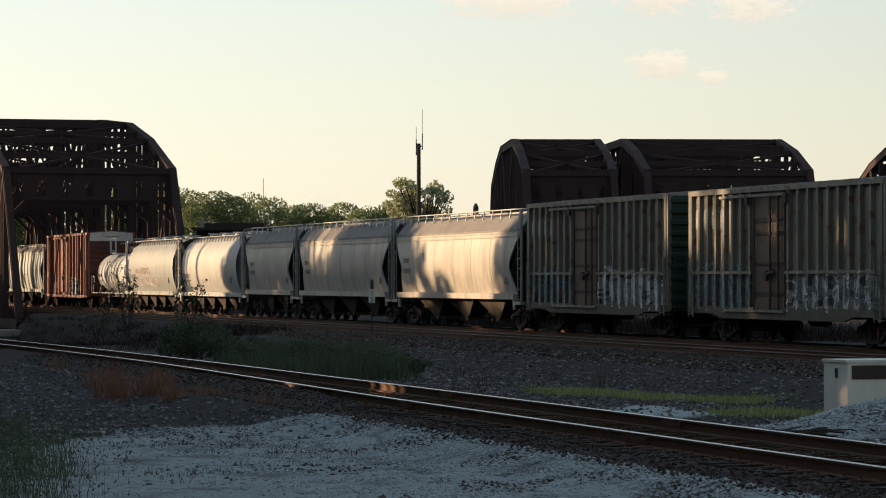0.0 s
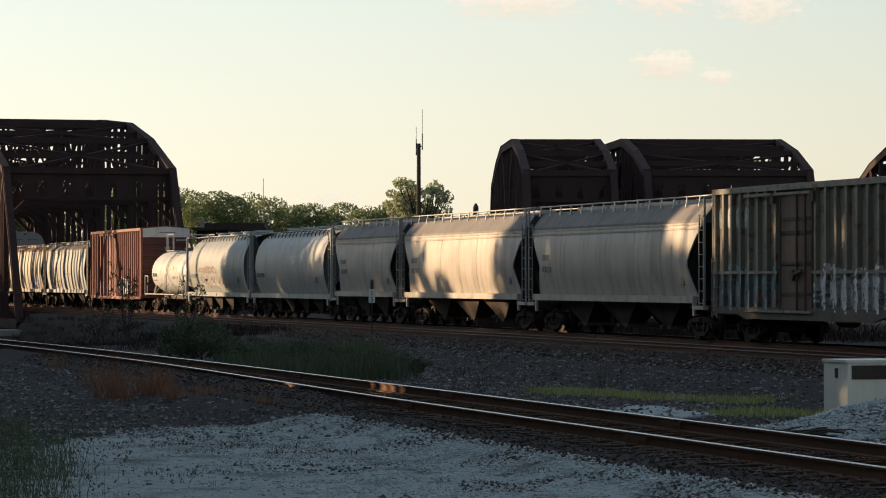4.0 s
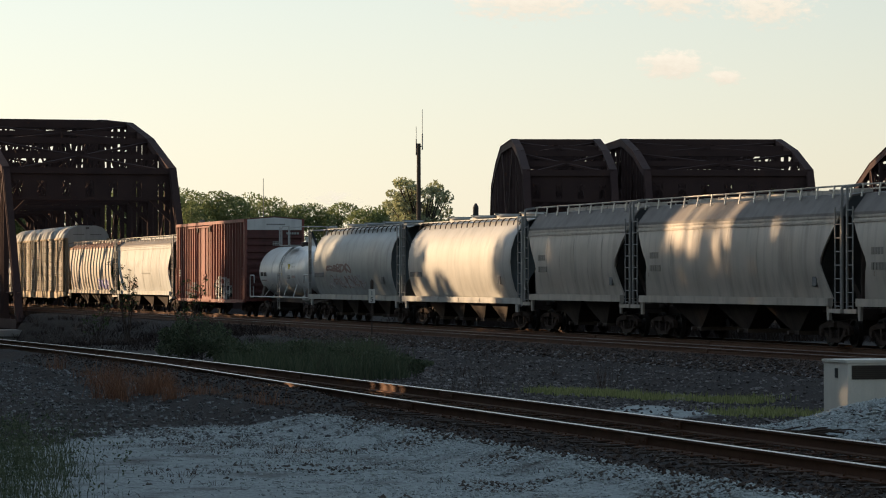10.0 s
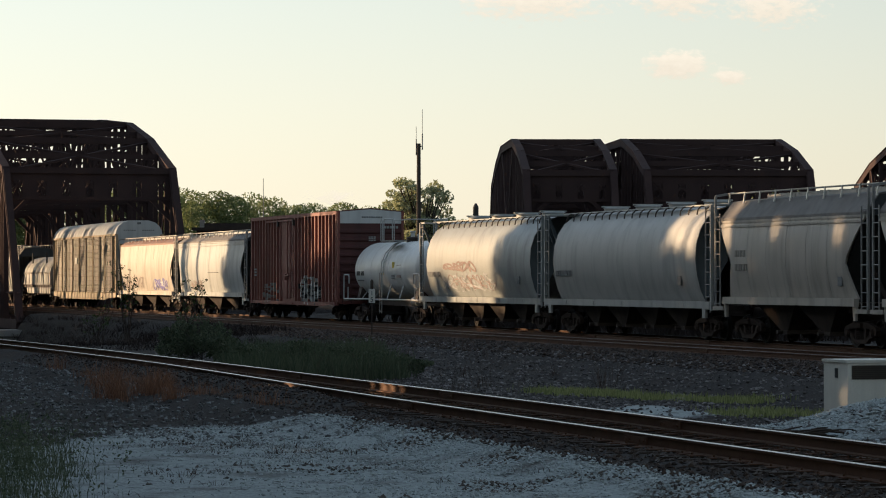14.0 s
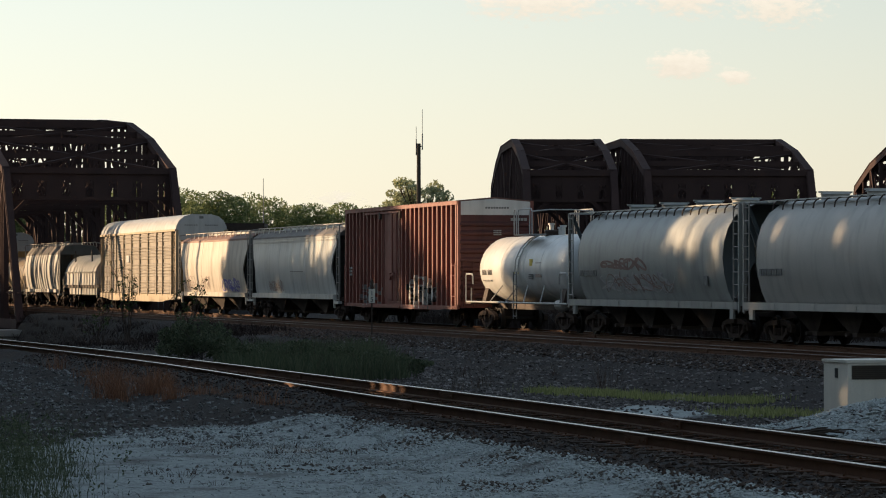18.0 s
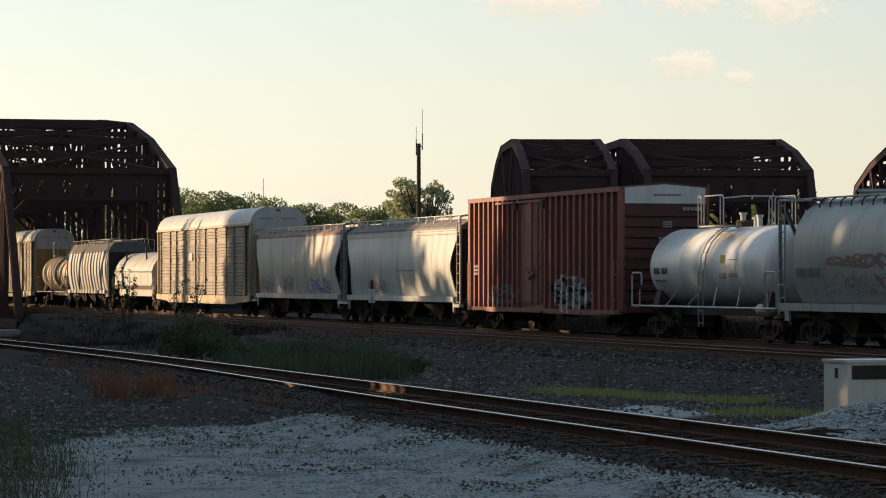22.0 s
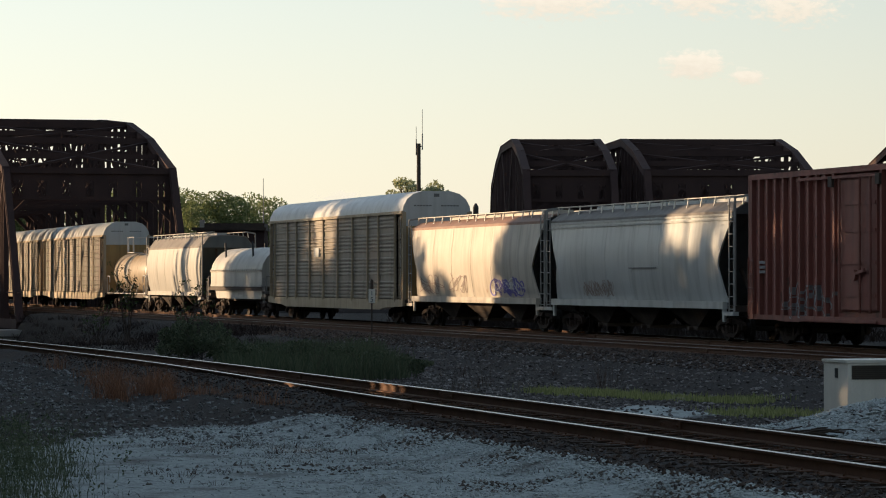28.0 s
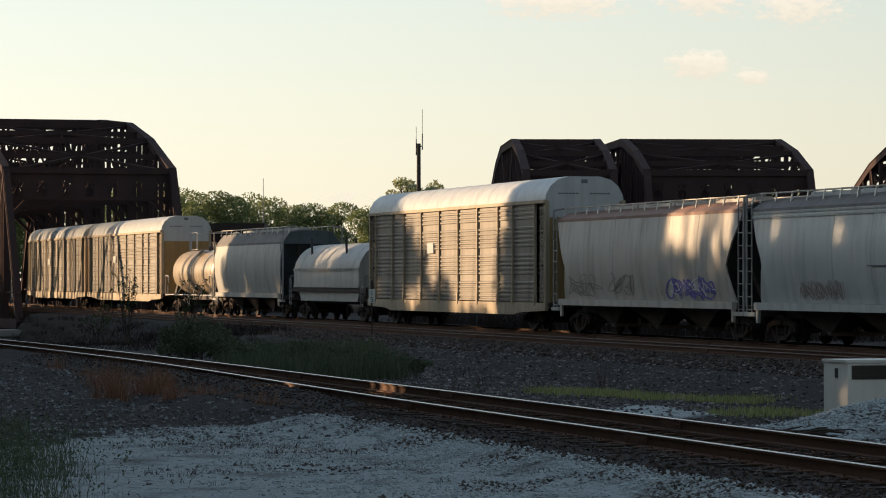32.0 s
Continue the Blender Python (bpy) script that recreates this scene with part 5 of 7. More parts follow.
def build_track(name, label, d0, s_range, bend=None, near_dip=None, ties=(), joined=()):
    trk = empty(name, label, "railway track", "", "structure")
    ss = np.arange(s_range[0], s_range[1] + 0.1, 3.0)
    for side in (-0.752, 0.752):
        verts, faces, mi = [], [], []
        n = len(RAIL)
        for s in ss:
            d = d0 + side + (bend(s) if bend else 0)
            z = near_dip(s) if near_dip and side < 0 else 0.0
            for y, zz in RAIL:
                verts.append(at(-s, d + y, z + zz))
        for i in range(len(ss) - 1):
            for j in range(n):
                faces.append((i * n + j, i * n + (j + 1) % n, (i + 1) * n + (j + 1) % n, (i + 1) * n + j))
                mi.append(1 if j in (7, 8) else 0)
        r = raw("rail", verts, faces, M_RAIL_SIDE)
        r.data.materials.append(M_RAIL_TOP if bend else M_RAIL_DULL)
        r.data.polygons.foreach_set("material_index", mi)
        r.parent = trk
        tagged(r, "rusty rail with a polished head" if bend else "rusty rail with a dull brown head")
        for s in np.arange(s_range[0] + 5 + (3 if side > 0 else 0), min(s_range[1], 120), 11.9):
            d = d0 + side + (bend(s) if bend else 0)
            bm = bmesh.new()
            z = near_dip(s) if near_dip and side < 0 else 0.0
            for yy in (-0.03, 0.03):
                box(bm, -0.45, 0.45, yy - 0.012, yy + 0.012, -0.14 + z, -0.045 + z)
                for x in (-0.36, -0.2, 0.2, 0.36):
                    rod(bm, (x, yy - 0.03, -0.09 + z), (x, yy + 0.03, -0.09 + z), 0.018, 6)
            o = part("joint_bar", bm, M_RAIL_SIDE, trk)
            o.matrix_basis = TRACK @ pose(-s, d, 0)
    bm = bmesh.new()
    box(bm, -0.115, 0.115, -1.3, 1.3, -0.18, 0.0)
    bmesh.ops.bevel(bm, geom=bm.edges[:], offset=0.012, segments=1)
    me = mesh_of("tie", bm, M_TIE)
    bm = bmesh.new()
    box(bm, -0.1, 0.1, -0.18, 0.18, 0.0, 0.012)
    for x, y in ((-0.06, -0.1), (0.06, 0.1)):
        rod(bm, (x, y, 0.0), (x, y, 0.04), 0.016, 6)
    plate = mesh_of("tie_plate", bm, M_RAIL_SIDE)
    rnd = random.Random(int(d0 * 10))
    if len(ties):
        for s in np.arange(ties[0], ties[1], 0.52):
            d = d0 + (bend(s) if bend else 0)
            z = -0.186 + (near_dip(s) * 0.5 if near_dip else 0)
            o = sub("tie", me, trk, TRACK @ pose(-s + rnd.uniform(-0.04, 0.04), d + rnd.uniform(-0.06, 0.06), z + rnd.uniform(-0.012, 0.006), 0, 0, rnd.uniform(-1.5, 1.5)))
            for y in (-0.752, 0.752):
                sub("tie_plate", plate, o, pose(0, y, 0.0))
    if len(joined):
        bm = bmesh.new()
        for s in np.arange(joined[0], joined[1], 0.52):
            box(bm, -s - 0.11, -s + 0.11, d0 - 1.3, d0 + 1.3, -0.34, -0.18)
        o = part("ties", bm, M_TIE, trk)
        o.matrix_basis = TRACK
        tagged(o, "row of old ties", kind="stuff")
    return trk


# ---------------------------------------------------------------- bridges
def truss_bridge(name, label, where, width, nodes, rail_tracks, near=True, hangers=1, plates=True):
    """Through truss: nodes are (x, z) of the upper chord along the span; x = 0 is the front, away is +x."""
    br = empty(name, label, "railway bridge", "truss bridges over the river")
    br.matrix_world = where
    xs = [n[0] for n in nodes]
    length = xs[-1]
    z0 = -0.9
    for s in (-1, 1):
        y = s * width / 2
        tr = bmesh.new()
        beam(tr, (0, y, z0), (length, y, z0), 0.45, 0.6)
        truss = part("lower_chord", tr, M_BRIDGE, br)
        for i, ((xa, za), (xb, zb)) in enumerate(zip(nodes[:-1], nodes[1:])):
            bm = bmesh.new()
            big = 0.58 if i in (0, len(nodes) - 2) else 0.5
            beam(bm, (xa, y, za), (xb, y, zb), 0.42, big)
            beam(bm, (xa, y, za + big / 2), (xb, y, zb + big / 2), 0.52, 0.05)
            part("end_post" if i in (0, len(nodes) - 2) else "upper_chord", bm, M_BRIDGE, br)
        inner = nodes[1:-1]
        for i, (x, z) in enumerate(inner):
            bm = bmesh.new()
            for k in (-0.16, 0.16):
                beam(bm, (x + k, y, z0), (x + k, y, z), 0.34, 0.07)
            m = int((z - z0) / 0.45)
            for q in range(m):
                za, zb = z0 + (z - z0) * q / m, z0 + (z - z0) * (q + 1) / m
                a, b = (-0.16, 0.16) if q % 2 else (0.16, -0.16)
                beam(bm, (x + a, y - 0.17, za), (x + b, y - 0.17, zb), 0.02, 0.06)
                beam(bm, (x + a, y + 0.17, za), (x + b, y + 0.17, zb), 0.02, 0.06)
            part("vertical", bm, M_BRIDGE, br)
        mid = len(inner) // 2
        for i in range(len(inner) - 1):
            (xa, za), (xb, zb) = inner[i], inner[i + 1]
            bars_here = []
            if i < mid:
                bars_here += [((xa, y + k, za), (xb, y + k, z0), 0.06, 0.28) for k in (-0.13, 0.13)]
            if i >= mid - 1:
                bars_here += [((xb, y + k, zb), (xa, y + k, z0), 0.06, 0.28) for k in (-0.13, 0.13)]
            if i in (mid - 1, mid):
                bars_here += [((xa, y, za), (xb, y, z0), 0.1, 0.12), ((xb, y, zb), (xa, y, z0), 0.1, 0.12)]
            for a, b, w, h in bars_here:
                bm = bmesh.new()
                beam(bm, a, b, w, h)
                part("diagonal", bm, M_BRIDGE, br)
    # portals, sway frames and top bracing
    inner = nodes[1:-1]
    for i, (x, z) in enumerate(inner):
        end = i in (0, len(inner) - 1)
        bm = bmesh.new()
        w = width / 2
        beam(bm, (x, -w, z + 0.05), (x, w, z + 0.05), 0.4, 0.4, (1, 0, 0))
        zb = z - 1.75 if end else 7.3
        if z > 6:
            beam(bm, (x, -w, zb), (x, w, zb), 0.3, 0.22, (1, 0, 0))
            n = max(4, round(width / 1.5))
            for q in range(n):
                ya, yb = -w + width * q / n, -w + width * (q + 1) / n
                beam(bm, (x, ya, z), (x, yb, zb), 0.12, 0.13, (1, 0, 0))
                beam(bm, (x, yb, z), (x, ya, zb), 0.12, 0.13, (1, 0, 0))
                if not (end or plates):
                    continue
                half = 0.5 if end else 0.3
                box(bm, x - 0.05, x + 0.05, max(ya - half, -w), ya + half, zb, z)
                prism(bm, [(ya, z), (yb, z), (yb, z - 0.3), ((ya + yb) / 2 + 0.25, z - 0.62), ((ya + yb) / 2 - 0.25, z - 0.62), (ya, z - 0.3)], "x", x - 0.03, x + 0.03)
            for s in (-1, 1):
                beam(bm, (x, s * w, zb - 1.5), (x, s * (w - 1.5), zb), 0.2, 0.25, (1, 0, 0))
                prism(bm, [(s * w, zb - 0.9), (s * (w - 0.9), zb), (s * w, zb)], "x", x - 0.03, x + 0.03)
        part("portal_frame" if end else "sway_frame", bm, M_BRIDGE, br)
    for (xa, za), (xb, zb) in zip(inner[:-1], inner[1:]):
        bm = bmesh.new()
        w = width / 2
        beam(bm, (xa, -w, za), (xb, w, zb), 0.14, 0.14)
        beam(bm, (xa, w, za), (xb, -w, zb), 0.14, 0.14)
        part("top_bracing", bm, M_BRIDGE, br)
    for (xa, za), (xb, zb) in zip(inner[:-1], inner[1:]):
        x, z, w = (xa + xb) / 2, (za + zb) / 2, width / 2
        bm = bmesh.new()
        beam(bm, (x, -w, z), (x, w, z), 0.3, 0.35, (1, 0, 0))
        beam(bm, (x, -w, z - 1.3), (x, w, z - 1.3), 0.2, 0.2, (1, 0, 0))
        n = max(4, round(width / 1.2))
        for q in range(n):
            ya, yb = -w + width * q / n, -w + width * (q + 1) / n
            beam(bm, (x, ya, z), (x, yb, z - 1.3), 0.1, 0.12, (1, 0, 0))
        part("lattice_strut", bm, M_BRIDGE, br)
        for s in (-1, 1):
            count = hangers if s > 0 else max(1, hangers - 3)
            for k in range(count):
                u = (k + 1) / (count + 1)
                bm = bmesh.new()
                beam(bm, (xa + (xb - xa) * u, s * w, z0), (xa + (xb - xa) * u, s * w, za + (zb - za) * u), 0.3, 0.24)
                part("hanger", bm, M_BRIDGE, br)
    for x in [length * i / (len(nodes) * 2 - 2) for i in range(len(nodes) * 2 - 1)]:
        bm = bmesh.new()
        beam(bm, (x, -width / 2, z0), (x, width / 2, z0), 0.3, 0.8, (1, 0, 0))
        part("floor_beam", bm, M_BRIDGE, br)
    bm = bmesh.new()
    for c in rail_tracks:
        for k in (-0.9, 0.9):
            box(bm, 0, length, c + k - 0.15, c + k + 0.15, z0 - 0.1, z0 + 0.45)
    part("stringers", bm, M_BRIDGE, br)
    bm = bmesh.new()
    for c in rail_tracks:
        for i in range(int(length / 0.6)):
            box(bm, i * 0.6, i * 0.6 + 0.25, c - 1.6, c + 1.6, -0.42, -0.18)
    tagged(part("deck_ties", bm, M_TIE, br), kind="stuff")
    if near:
        for s in (-1, 1):
            bm = bmesh.new()
            beam(bm, (0, s * width / 2, 1.1), (length, s * width / 2, 1.1), 0.05, 0.08)
            part("hand_rail", bm, M_BRIDGE, br)
    for x in (-1.0, length + 1.0):
        bm = bmesh.new()
        box(bm, x - 1.6, x + 1.6, -width / 2 - 1.4, width / 2 + 1.4, -6.5, -1.25)
        box(bm, x - 1.8, x + 1.8, -width / 2 - 1.6, width / 2 + 1.6, -1.6, -1.22)
        part("pier", bm, M_CONCRETE, br, "pale concrete pier")
    return br


def away(x, y, heading):
    """A bridge's pose: at x, y, running away from the camera at heading degrees to the left of straight ahead."""
    return pose(x, y, 0, 0, 0, 90 + heading)


def at_span(beyond):
    p = at(-209.4 - beyond, (D_TRAIN + D_NEXT) / 2)
    return pose(p.x, p.y, 0, 0, 0, math.degrees(THETA) + 90)


def build_bridges():
    front = at(-209.4, (D_TRAIN + D_NEXT) / 2)
    nodes = [(0, -0.9), (6.6, 9.0), (15.0, 11.3), (23.3, 12.75), (35.0, 13.5), (43.0, 13.5), (54.7, 12.75), (63.0, 11.3), (71.4, 9.0), (78.0, -0.9)]
    b = truss_bridge("truss_bridge", "dark rust-brown double-track steel truss bridge with curved top chord", pose(front.x, front.y, 0, 0, 0, math.degrees(THETA) + 90), 10.98, nodes, (2.16, -2.16), True, 6, False)
    arch = [(0, -0.9), (6.0, 8.9), (11.8, 10.4), (18.5, 11.45), (31.5, 11.45), (38.2, 10.4), (44.0, 8.9), (50.0, -0.9)]
    far = at(-209.4 - 80.5, (D_TRAIN + D_NEXT) / 2)
    truss_bridge("truss_bridge", "second dark truss span behind the double-track span", pose(far.x, far.y, 0, 0, 0, math.degrees(THETA) + 90), 10.98, nodes, (2.16, -2.16), False, 16, True)
    truss_bridge("truss_bridge", "third dark truss span far across the river", at_span(161.0), 10.98, nodes, (2.16, -2.16), False, 9, True)
    truss_bridge("truss_bridge", "dark narrow single-track steel truss bridge", away(8.6, 213, 2.3), 5.75, arch, (0,), True, 3, False)
    truss_bridge("truss_bridge", "second span of the wide dark truss bridge", away(15.7, 265, 3.8), 10.8, arch, (2.2, -2.2), False)
    truss_bridge("truss_bridge", "dark wide steel truss bridge beside a narrow one", away(19.2, 213, 3.8), 10.8, arch, (2.2, -2.2), True, 3, False)
    truss_bridge("truss_bridge", "rusty wide steel truss bridge on concrete piers", away(40.3, 213, 3.8), 10.8, arch, (2.2, -2.2), False)


# ---------------------------------------------------------------- plants
def leaf_cloud(rnd, lobes, count, size):
    """Small bent leaf pieces through and over ellipsoid lobes; returns verts and faces."""
    verts, faces = [], []
    vol = [l[3] * l[4] * l[5] for l in lobes]
    for _ in range(count):
        cx, cy, cz, rx, ry, rz = rnd.choices(lobes, vol)[0]
        while True:
            u = Vector((rnd.uniform(-1, 1), rnd.uniform(-1, 1), rnd.uniform(-1, 1)))
            if 0.25 < u.length < 1:
                break
        k = (0.55 + 0.45 * rnd.random() ** 0.5) / max(u.length, 0.3)
        if rnd.random() < 0.75:
            u = u * k
        p = Vector((cx + u.x * rx, cy + u.y * ry, cz + u.z * rz))
        s = size * rnd.uniform(0.55, 1.3)
        a = Vector((rnd.gauss(0, 1), rnd.gauss(0, 1), rnd.gauss(0, 0.7))).normalized()
        b = a.orthogonal().normalized()
        b = (Matrix.Rotation(rnd.uniform(0, 6.28), 3, a) @ b)
        c = a.cross(b)
        i = len(verts)
        verts += [p - b * s, p + c * s * 0.5 + a * s * 0.15, p + b * s, p - c * s * 0.5 + a * s * 0.15]
        faces += [(i, i + 1, i + 2), (i, i + 2, i + 3)]
    return verts, faces


def build_tree(name, label, x, y, z, height, radius, leaf, count, size, seed, low=0.35, wide=1.0, category="tree", group="", lobes=None):
    rnd = random.Random(seed)
    tree = empty(name, label, category, group)
    tree.location = (x, y, z)
    bm = bmesh.new()
    pts = [Vector((0, 0, -0.3))]
    for i in range(1, 6):
        pts.append(Vector((rnd.uniform(-0.12, 0.12) * i * 0.5, rnd.uniform(-0.12, 0.12) * i * 0.5, height * 0.8 * i / 5)))
    r0 = height * 0.022
    for i, (p, q) in enumerate(zip(pts[:-1], pts[1:])):
        rod(bm, p, q, r0 * (1 - 0.17 * i), 7, r0 * (1 - 0.17 * (i + 1)))
    if lobes is None:
        lobes = []
        n = 9
        for i in range(n):
            ang = rnd.uniform(0, 6.28)
            u = low + (1 - low) * (i + 0.5) / n
            reach = radius * math.sin(min(1.0, (1.08 - u) / (1.08 - low) * 1.15) * math.pi / 2) * rnd.uniform(0.35, 0.75)
            lr = radius * rnd.uniform(0.34, 0.58)
            lobes.append((math.cos(ang) * reach * wide, math.sin(ang) * reach, height * u * 0.95, lr * wide, lr, lr * 0.8))
    for cx, cy, cz, *_ in lobes:
        start = pts[min(4, max(1, int(cz / height * 4.2)))]
        rod(bm, start, (cx, cy, cz), r0 * 0.4, 5, r0 * 0.12)
    part("trunk", bm, M_BARK, tree)
    v, f = leaf_cloud(rnd, lobes, count, size)
    crown = raw("crown", v, f, leaf)
    crown.parent = tree
    return tree


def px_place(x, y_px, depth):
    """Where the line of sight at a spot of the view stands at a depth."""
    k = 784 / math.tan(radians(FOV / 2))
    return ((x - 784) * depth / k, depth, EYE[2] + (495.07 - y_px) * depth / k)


def blades(name, label, spots, leaf, seed, width=0.012, kind="stuff", category="grass", lean=0.35):
    """Tufts of thin bent blades; a spot is x, y, z, height, spread, count."""
    rnd = random.Random(seed)
    verts, faces = [], []
    for x, y, z, h, sp, n in spots:
        for _ in range(n):
            bx, by = x + rnd.gauss(0, sp), y + rnd.gauss(0, sp)
            hh = h * rnd.uniform(0.45, 1.15)
            ang = rnd.uniform(0, 6.28)
            lx, ly = math.cos(ang) * hh * lean * rnd.random(), math.sin(ang) * hh * lean * rnd.random()
            w = width * rnd.uniform(0.6, 1.4)
            i = len(verts)
            wx = w * rnd.uniform(0.5, 1.0)
            verts += [(bx - wx, by, z), (bx + wx, by, z), (bx - wx * 0.8 + lx * 0.35, by + ly * 0.35, z + hh * 0.55), (bx + wx * 0.8 + lx * 0.35, by + ly * 0.35, z + hh * 0.55), (bx + lx, by + ly, z + hh)]
            faces += [(i, i + 1, i + 3, i + 2), (i + 2, i + 3, i + 4)]
    ob = raw(name, verts, faces, leaf)
    return tagged(ob, label, category, "", kind)


def spot(s, d, h, sp, n):
    p = at(-s, d, ground_height(s, d) - 0.02)
    return (p.x, p.y, p.z, h, sp, n)


# ---------------------------------------------------------------- build
build_ground()


def near_dip(s):
    return -0.05 + 0.07 * smooth_step(50, 78, s)


build_track("track_near", "rusty siding track on old dark ties", D_NEAR - 0.02, (24, 200), near_bend, near_dip, (30, 112))
build_track("track_empty", "empty main track on dark ballast", D_NEXT, (60, 345), joined=(60, 206))
build_track("track_main", "main track under the moving freight train", D_TRAIN, (60, 345), joined=(60, 206))
build_bridges()
build_train()


def build_cabinet():
    """Low beige equipment cabinet by the siding."""
    cab = empty("equipment_cabinet", "pale beige metal equipment cabinet with a dark vent", "cabinet")
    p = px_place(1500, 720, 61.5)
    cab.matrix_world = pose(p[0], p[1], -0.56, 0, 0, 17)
    bm = bmesh.new()
    box(bm, 0.0, 2.0, 0.0, 1.1, 0.0, 0.95)
    bmesh.ops.bevel(bm, geom=bm.edges[:], offset=0.02, segments=2)
    part("body", bm, M_BEIGE, cab)
    bm = bmesh.new()
    box(bm, -0.03, 2.03, -0.03, 1.13, 0.95, 1.0)
    bmesh.ops.bevel(bm, geom=bm.edges[:], offset=0.012, segments=2)
    part("lid", bm, M_BEIGE, cab)
    bm = bmesh.new()
    box(bm, 0.08, 1.9, -0.012, 0.0, 0.64, 0.90)
    part("vent", bm, M_SILL, cab, "dark louvred vent")
    for i in range(7):
        bm = bmesh.new()
        box(bm, 0.08, 1.9, -0.026, -0.008, 0.655 + i * 0.036, 0.664 + i * 0.036)
        part("louvre", bm, M_UNDER, cab)
    bm = bmesh.new()
    box(bm, -0.02, 0.0, 0.45, 0.55, 0.66, 0.84)
    part("latch", bm, M_DARK, cab)


def text_mesh(words, size):
    """Flat lettering in the built-in font as a bmesh, centred on x."""
    cu = bpy.data.curves.new("lettering", "FONT")
    cu.body, cu.size, cu.align_x, cu.extrude = words, size, "CENTER", 0.002
    ob = bpy.data.objects.new("lettering", cu)
    me = bpy.data.meshes.new_from_object(ob)
    bm = bmesh.new()
    bm.from_mesh(me)
    bpy.data.objects.remove(ob)
    bpy.data.curves.remove(cu)
    bpy.data.meshes.remove(me)
    return bm


def build_masts():
    m = empty("antenna_pole", "dark pole carrying two whip antennas", "antenna pole")
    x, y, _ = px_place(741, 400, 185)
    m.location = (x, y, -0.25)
    bm = bmesh.new()
    rod(bm, (0, 0, 0), (0, 0, 9.75), 0.14, 10, 0.11)
    part("pole", bm, M_WOODPOLE, m)
    for dx, z0, z1 in ((-0.14, 9.1, 10.7), (0.2, 9.4, 11.65)):
        bm = bmesh.new()
        rod(bm, (dx, 0, z0), (dx, 0, z0 + 0.9), 0.035, 6)
        rod(bm, (dx, 0, z0 + 0.9), (dx, 0, z1), 0.016, 6)
        rod(bm, (0, 0, z0 + 0.2), (dx, 0, z0 + 0.2), 0.03, 6)
        part("antenna", bm, M_GREYMETAL, m)
    m = empty("antenna_mast", "thin grey whip mast behind the trees", "antenna mast")
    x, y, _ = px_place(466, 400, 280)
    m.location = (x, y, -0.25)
    bm = bmesh.new()
    rod(bm, (0, 0, 0), (0, 0, 8.0), 0.05, 6)
    rod(bm, (0, 0, 8.0), (0, 0, 10.7), 0.025, 6)
    part("mast", bm, M_GREYMETAL, m)
    x, y, _ = px_place(842, 400, 150)
    m = empty("signal_post", "dark round-topped signal post", "signal")
    m.location = (x, y, -0.25)
    bm = bmesh.new()
    rod(bm, (0, 0, 0), (0, 0, 4.2), 0.07, 8)
    part("post", bm, M_DARK, m)
    bm = bmesh.new()
    rod(bm, (0, 0, 4.2), (0, 0, 5.45), 0.13, 12)
    rod(bm, (0, 0, 5.45), (0, 0, 5.62), 0.13, 12, 0.04)
    part("head", bm, M_DARK, m)
    m = empty("marker_post", "thin dark post with a white marker plate by the track", "track marker")
    p = at(-121.6, 30.2, ground_height(121.6, 30.2))
    m.location = p
    bm = bmesh.new()
    beam(bm, (0, 0, -0.1), (0, 0, 1.8), 0.07, 0.05)
    rod(bm, (0, 0, 1.75), (0, 0, 2.05), 0.06, 8)
    rod(bm, (0, 0, 2.05), (0, 0, 2.12), 0.06, 8, 0.02)
    part("post", bm, M_UNDER, m)
    bm = bmesh.new()
    box(bm, -0.12, 0.12, -0.05, -0.03, 1.24, 1.76)
    pl = part("plate", bm, M_BEIGE, m, "pale upright number plate")
    for digit, z in (("1", 1.52), ("5", 1.28)):
        part("digit", text_mesh(digit, 0.25), M_DARK, pl, "dark painted digit", where=pose(0, -0.053, z, 90, 0, 0))


def build_shed():
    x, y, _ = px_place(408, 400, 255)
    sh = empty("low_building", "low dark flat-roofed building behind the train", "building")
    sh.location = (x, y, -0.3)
    bm = bmesh.new()
    box(bm, -2.6, 2.6, 0, 5, 0, 6.0)
    part("wall", bm, M_BRIDGE, sh)
    bm = bmesh.new()
    box(bm, -2.95, 2.75, -0.5, 5.5, 6.0, 6.22)
    box(bm, -2.3, 2.6, -0.2, 5.2, 6.22, 6.55)
    part("roof", bm, M_UNDER, sh)
    bm = bmesh.new()
    box(bm, -2.35, -2.0, -0.3, 0.4, 6.22, 6.8)
    part("vent_box", bm, M_CONCRETE, sh)
    for i in range(3):
        bm = bmesh.new()
        box(bm, -1.9 + i * 1.5, -1.0 + i * 1.5, -0.06, 0.02, 3.6, 4.8)
        part("window", bm, M_DARK, sh)


build_cabinet()
build_masts()
build_shed()

# trees behind the train
rnd = random.Random(7)
x_px = -70
while x_px < 1640:
    depth = rnd.uniform(345, 400)
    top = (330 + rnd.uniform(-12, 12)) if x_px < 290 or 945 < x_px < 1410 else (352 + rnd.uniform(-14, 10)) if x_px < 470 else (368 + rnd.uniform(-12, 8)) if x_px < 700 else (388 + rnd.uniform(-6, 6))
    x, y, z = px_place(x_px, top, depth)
    build_tree("tree", "leafy tree in the far row behind the railway", x, y, -0.3, z + 0.3, z * 0.34, M_LEAF_FAR, 7500, 0.17, int(x_px), 0.25, 1.25, group="far row of trees")
    x_px += rnd.uniform(34, 52)
r5 = random.Random(5)
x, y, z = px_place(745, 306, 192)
loose = []
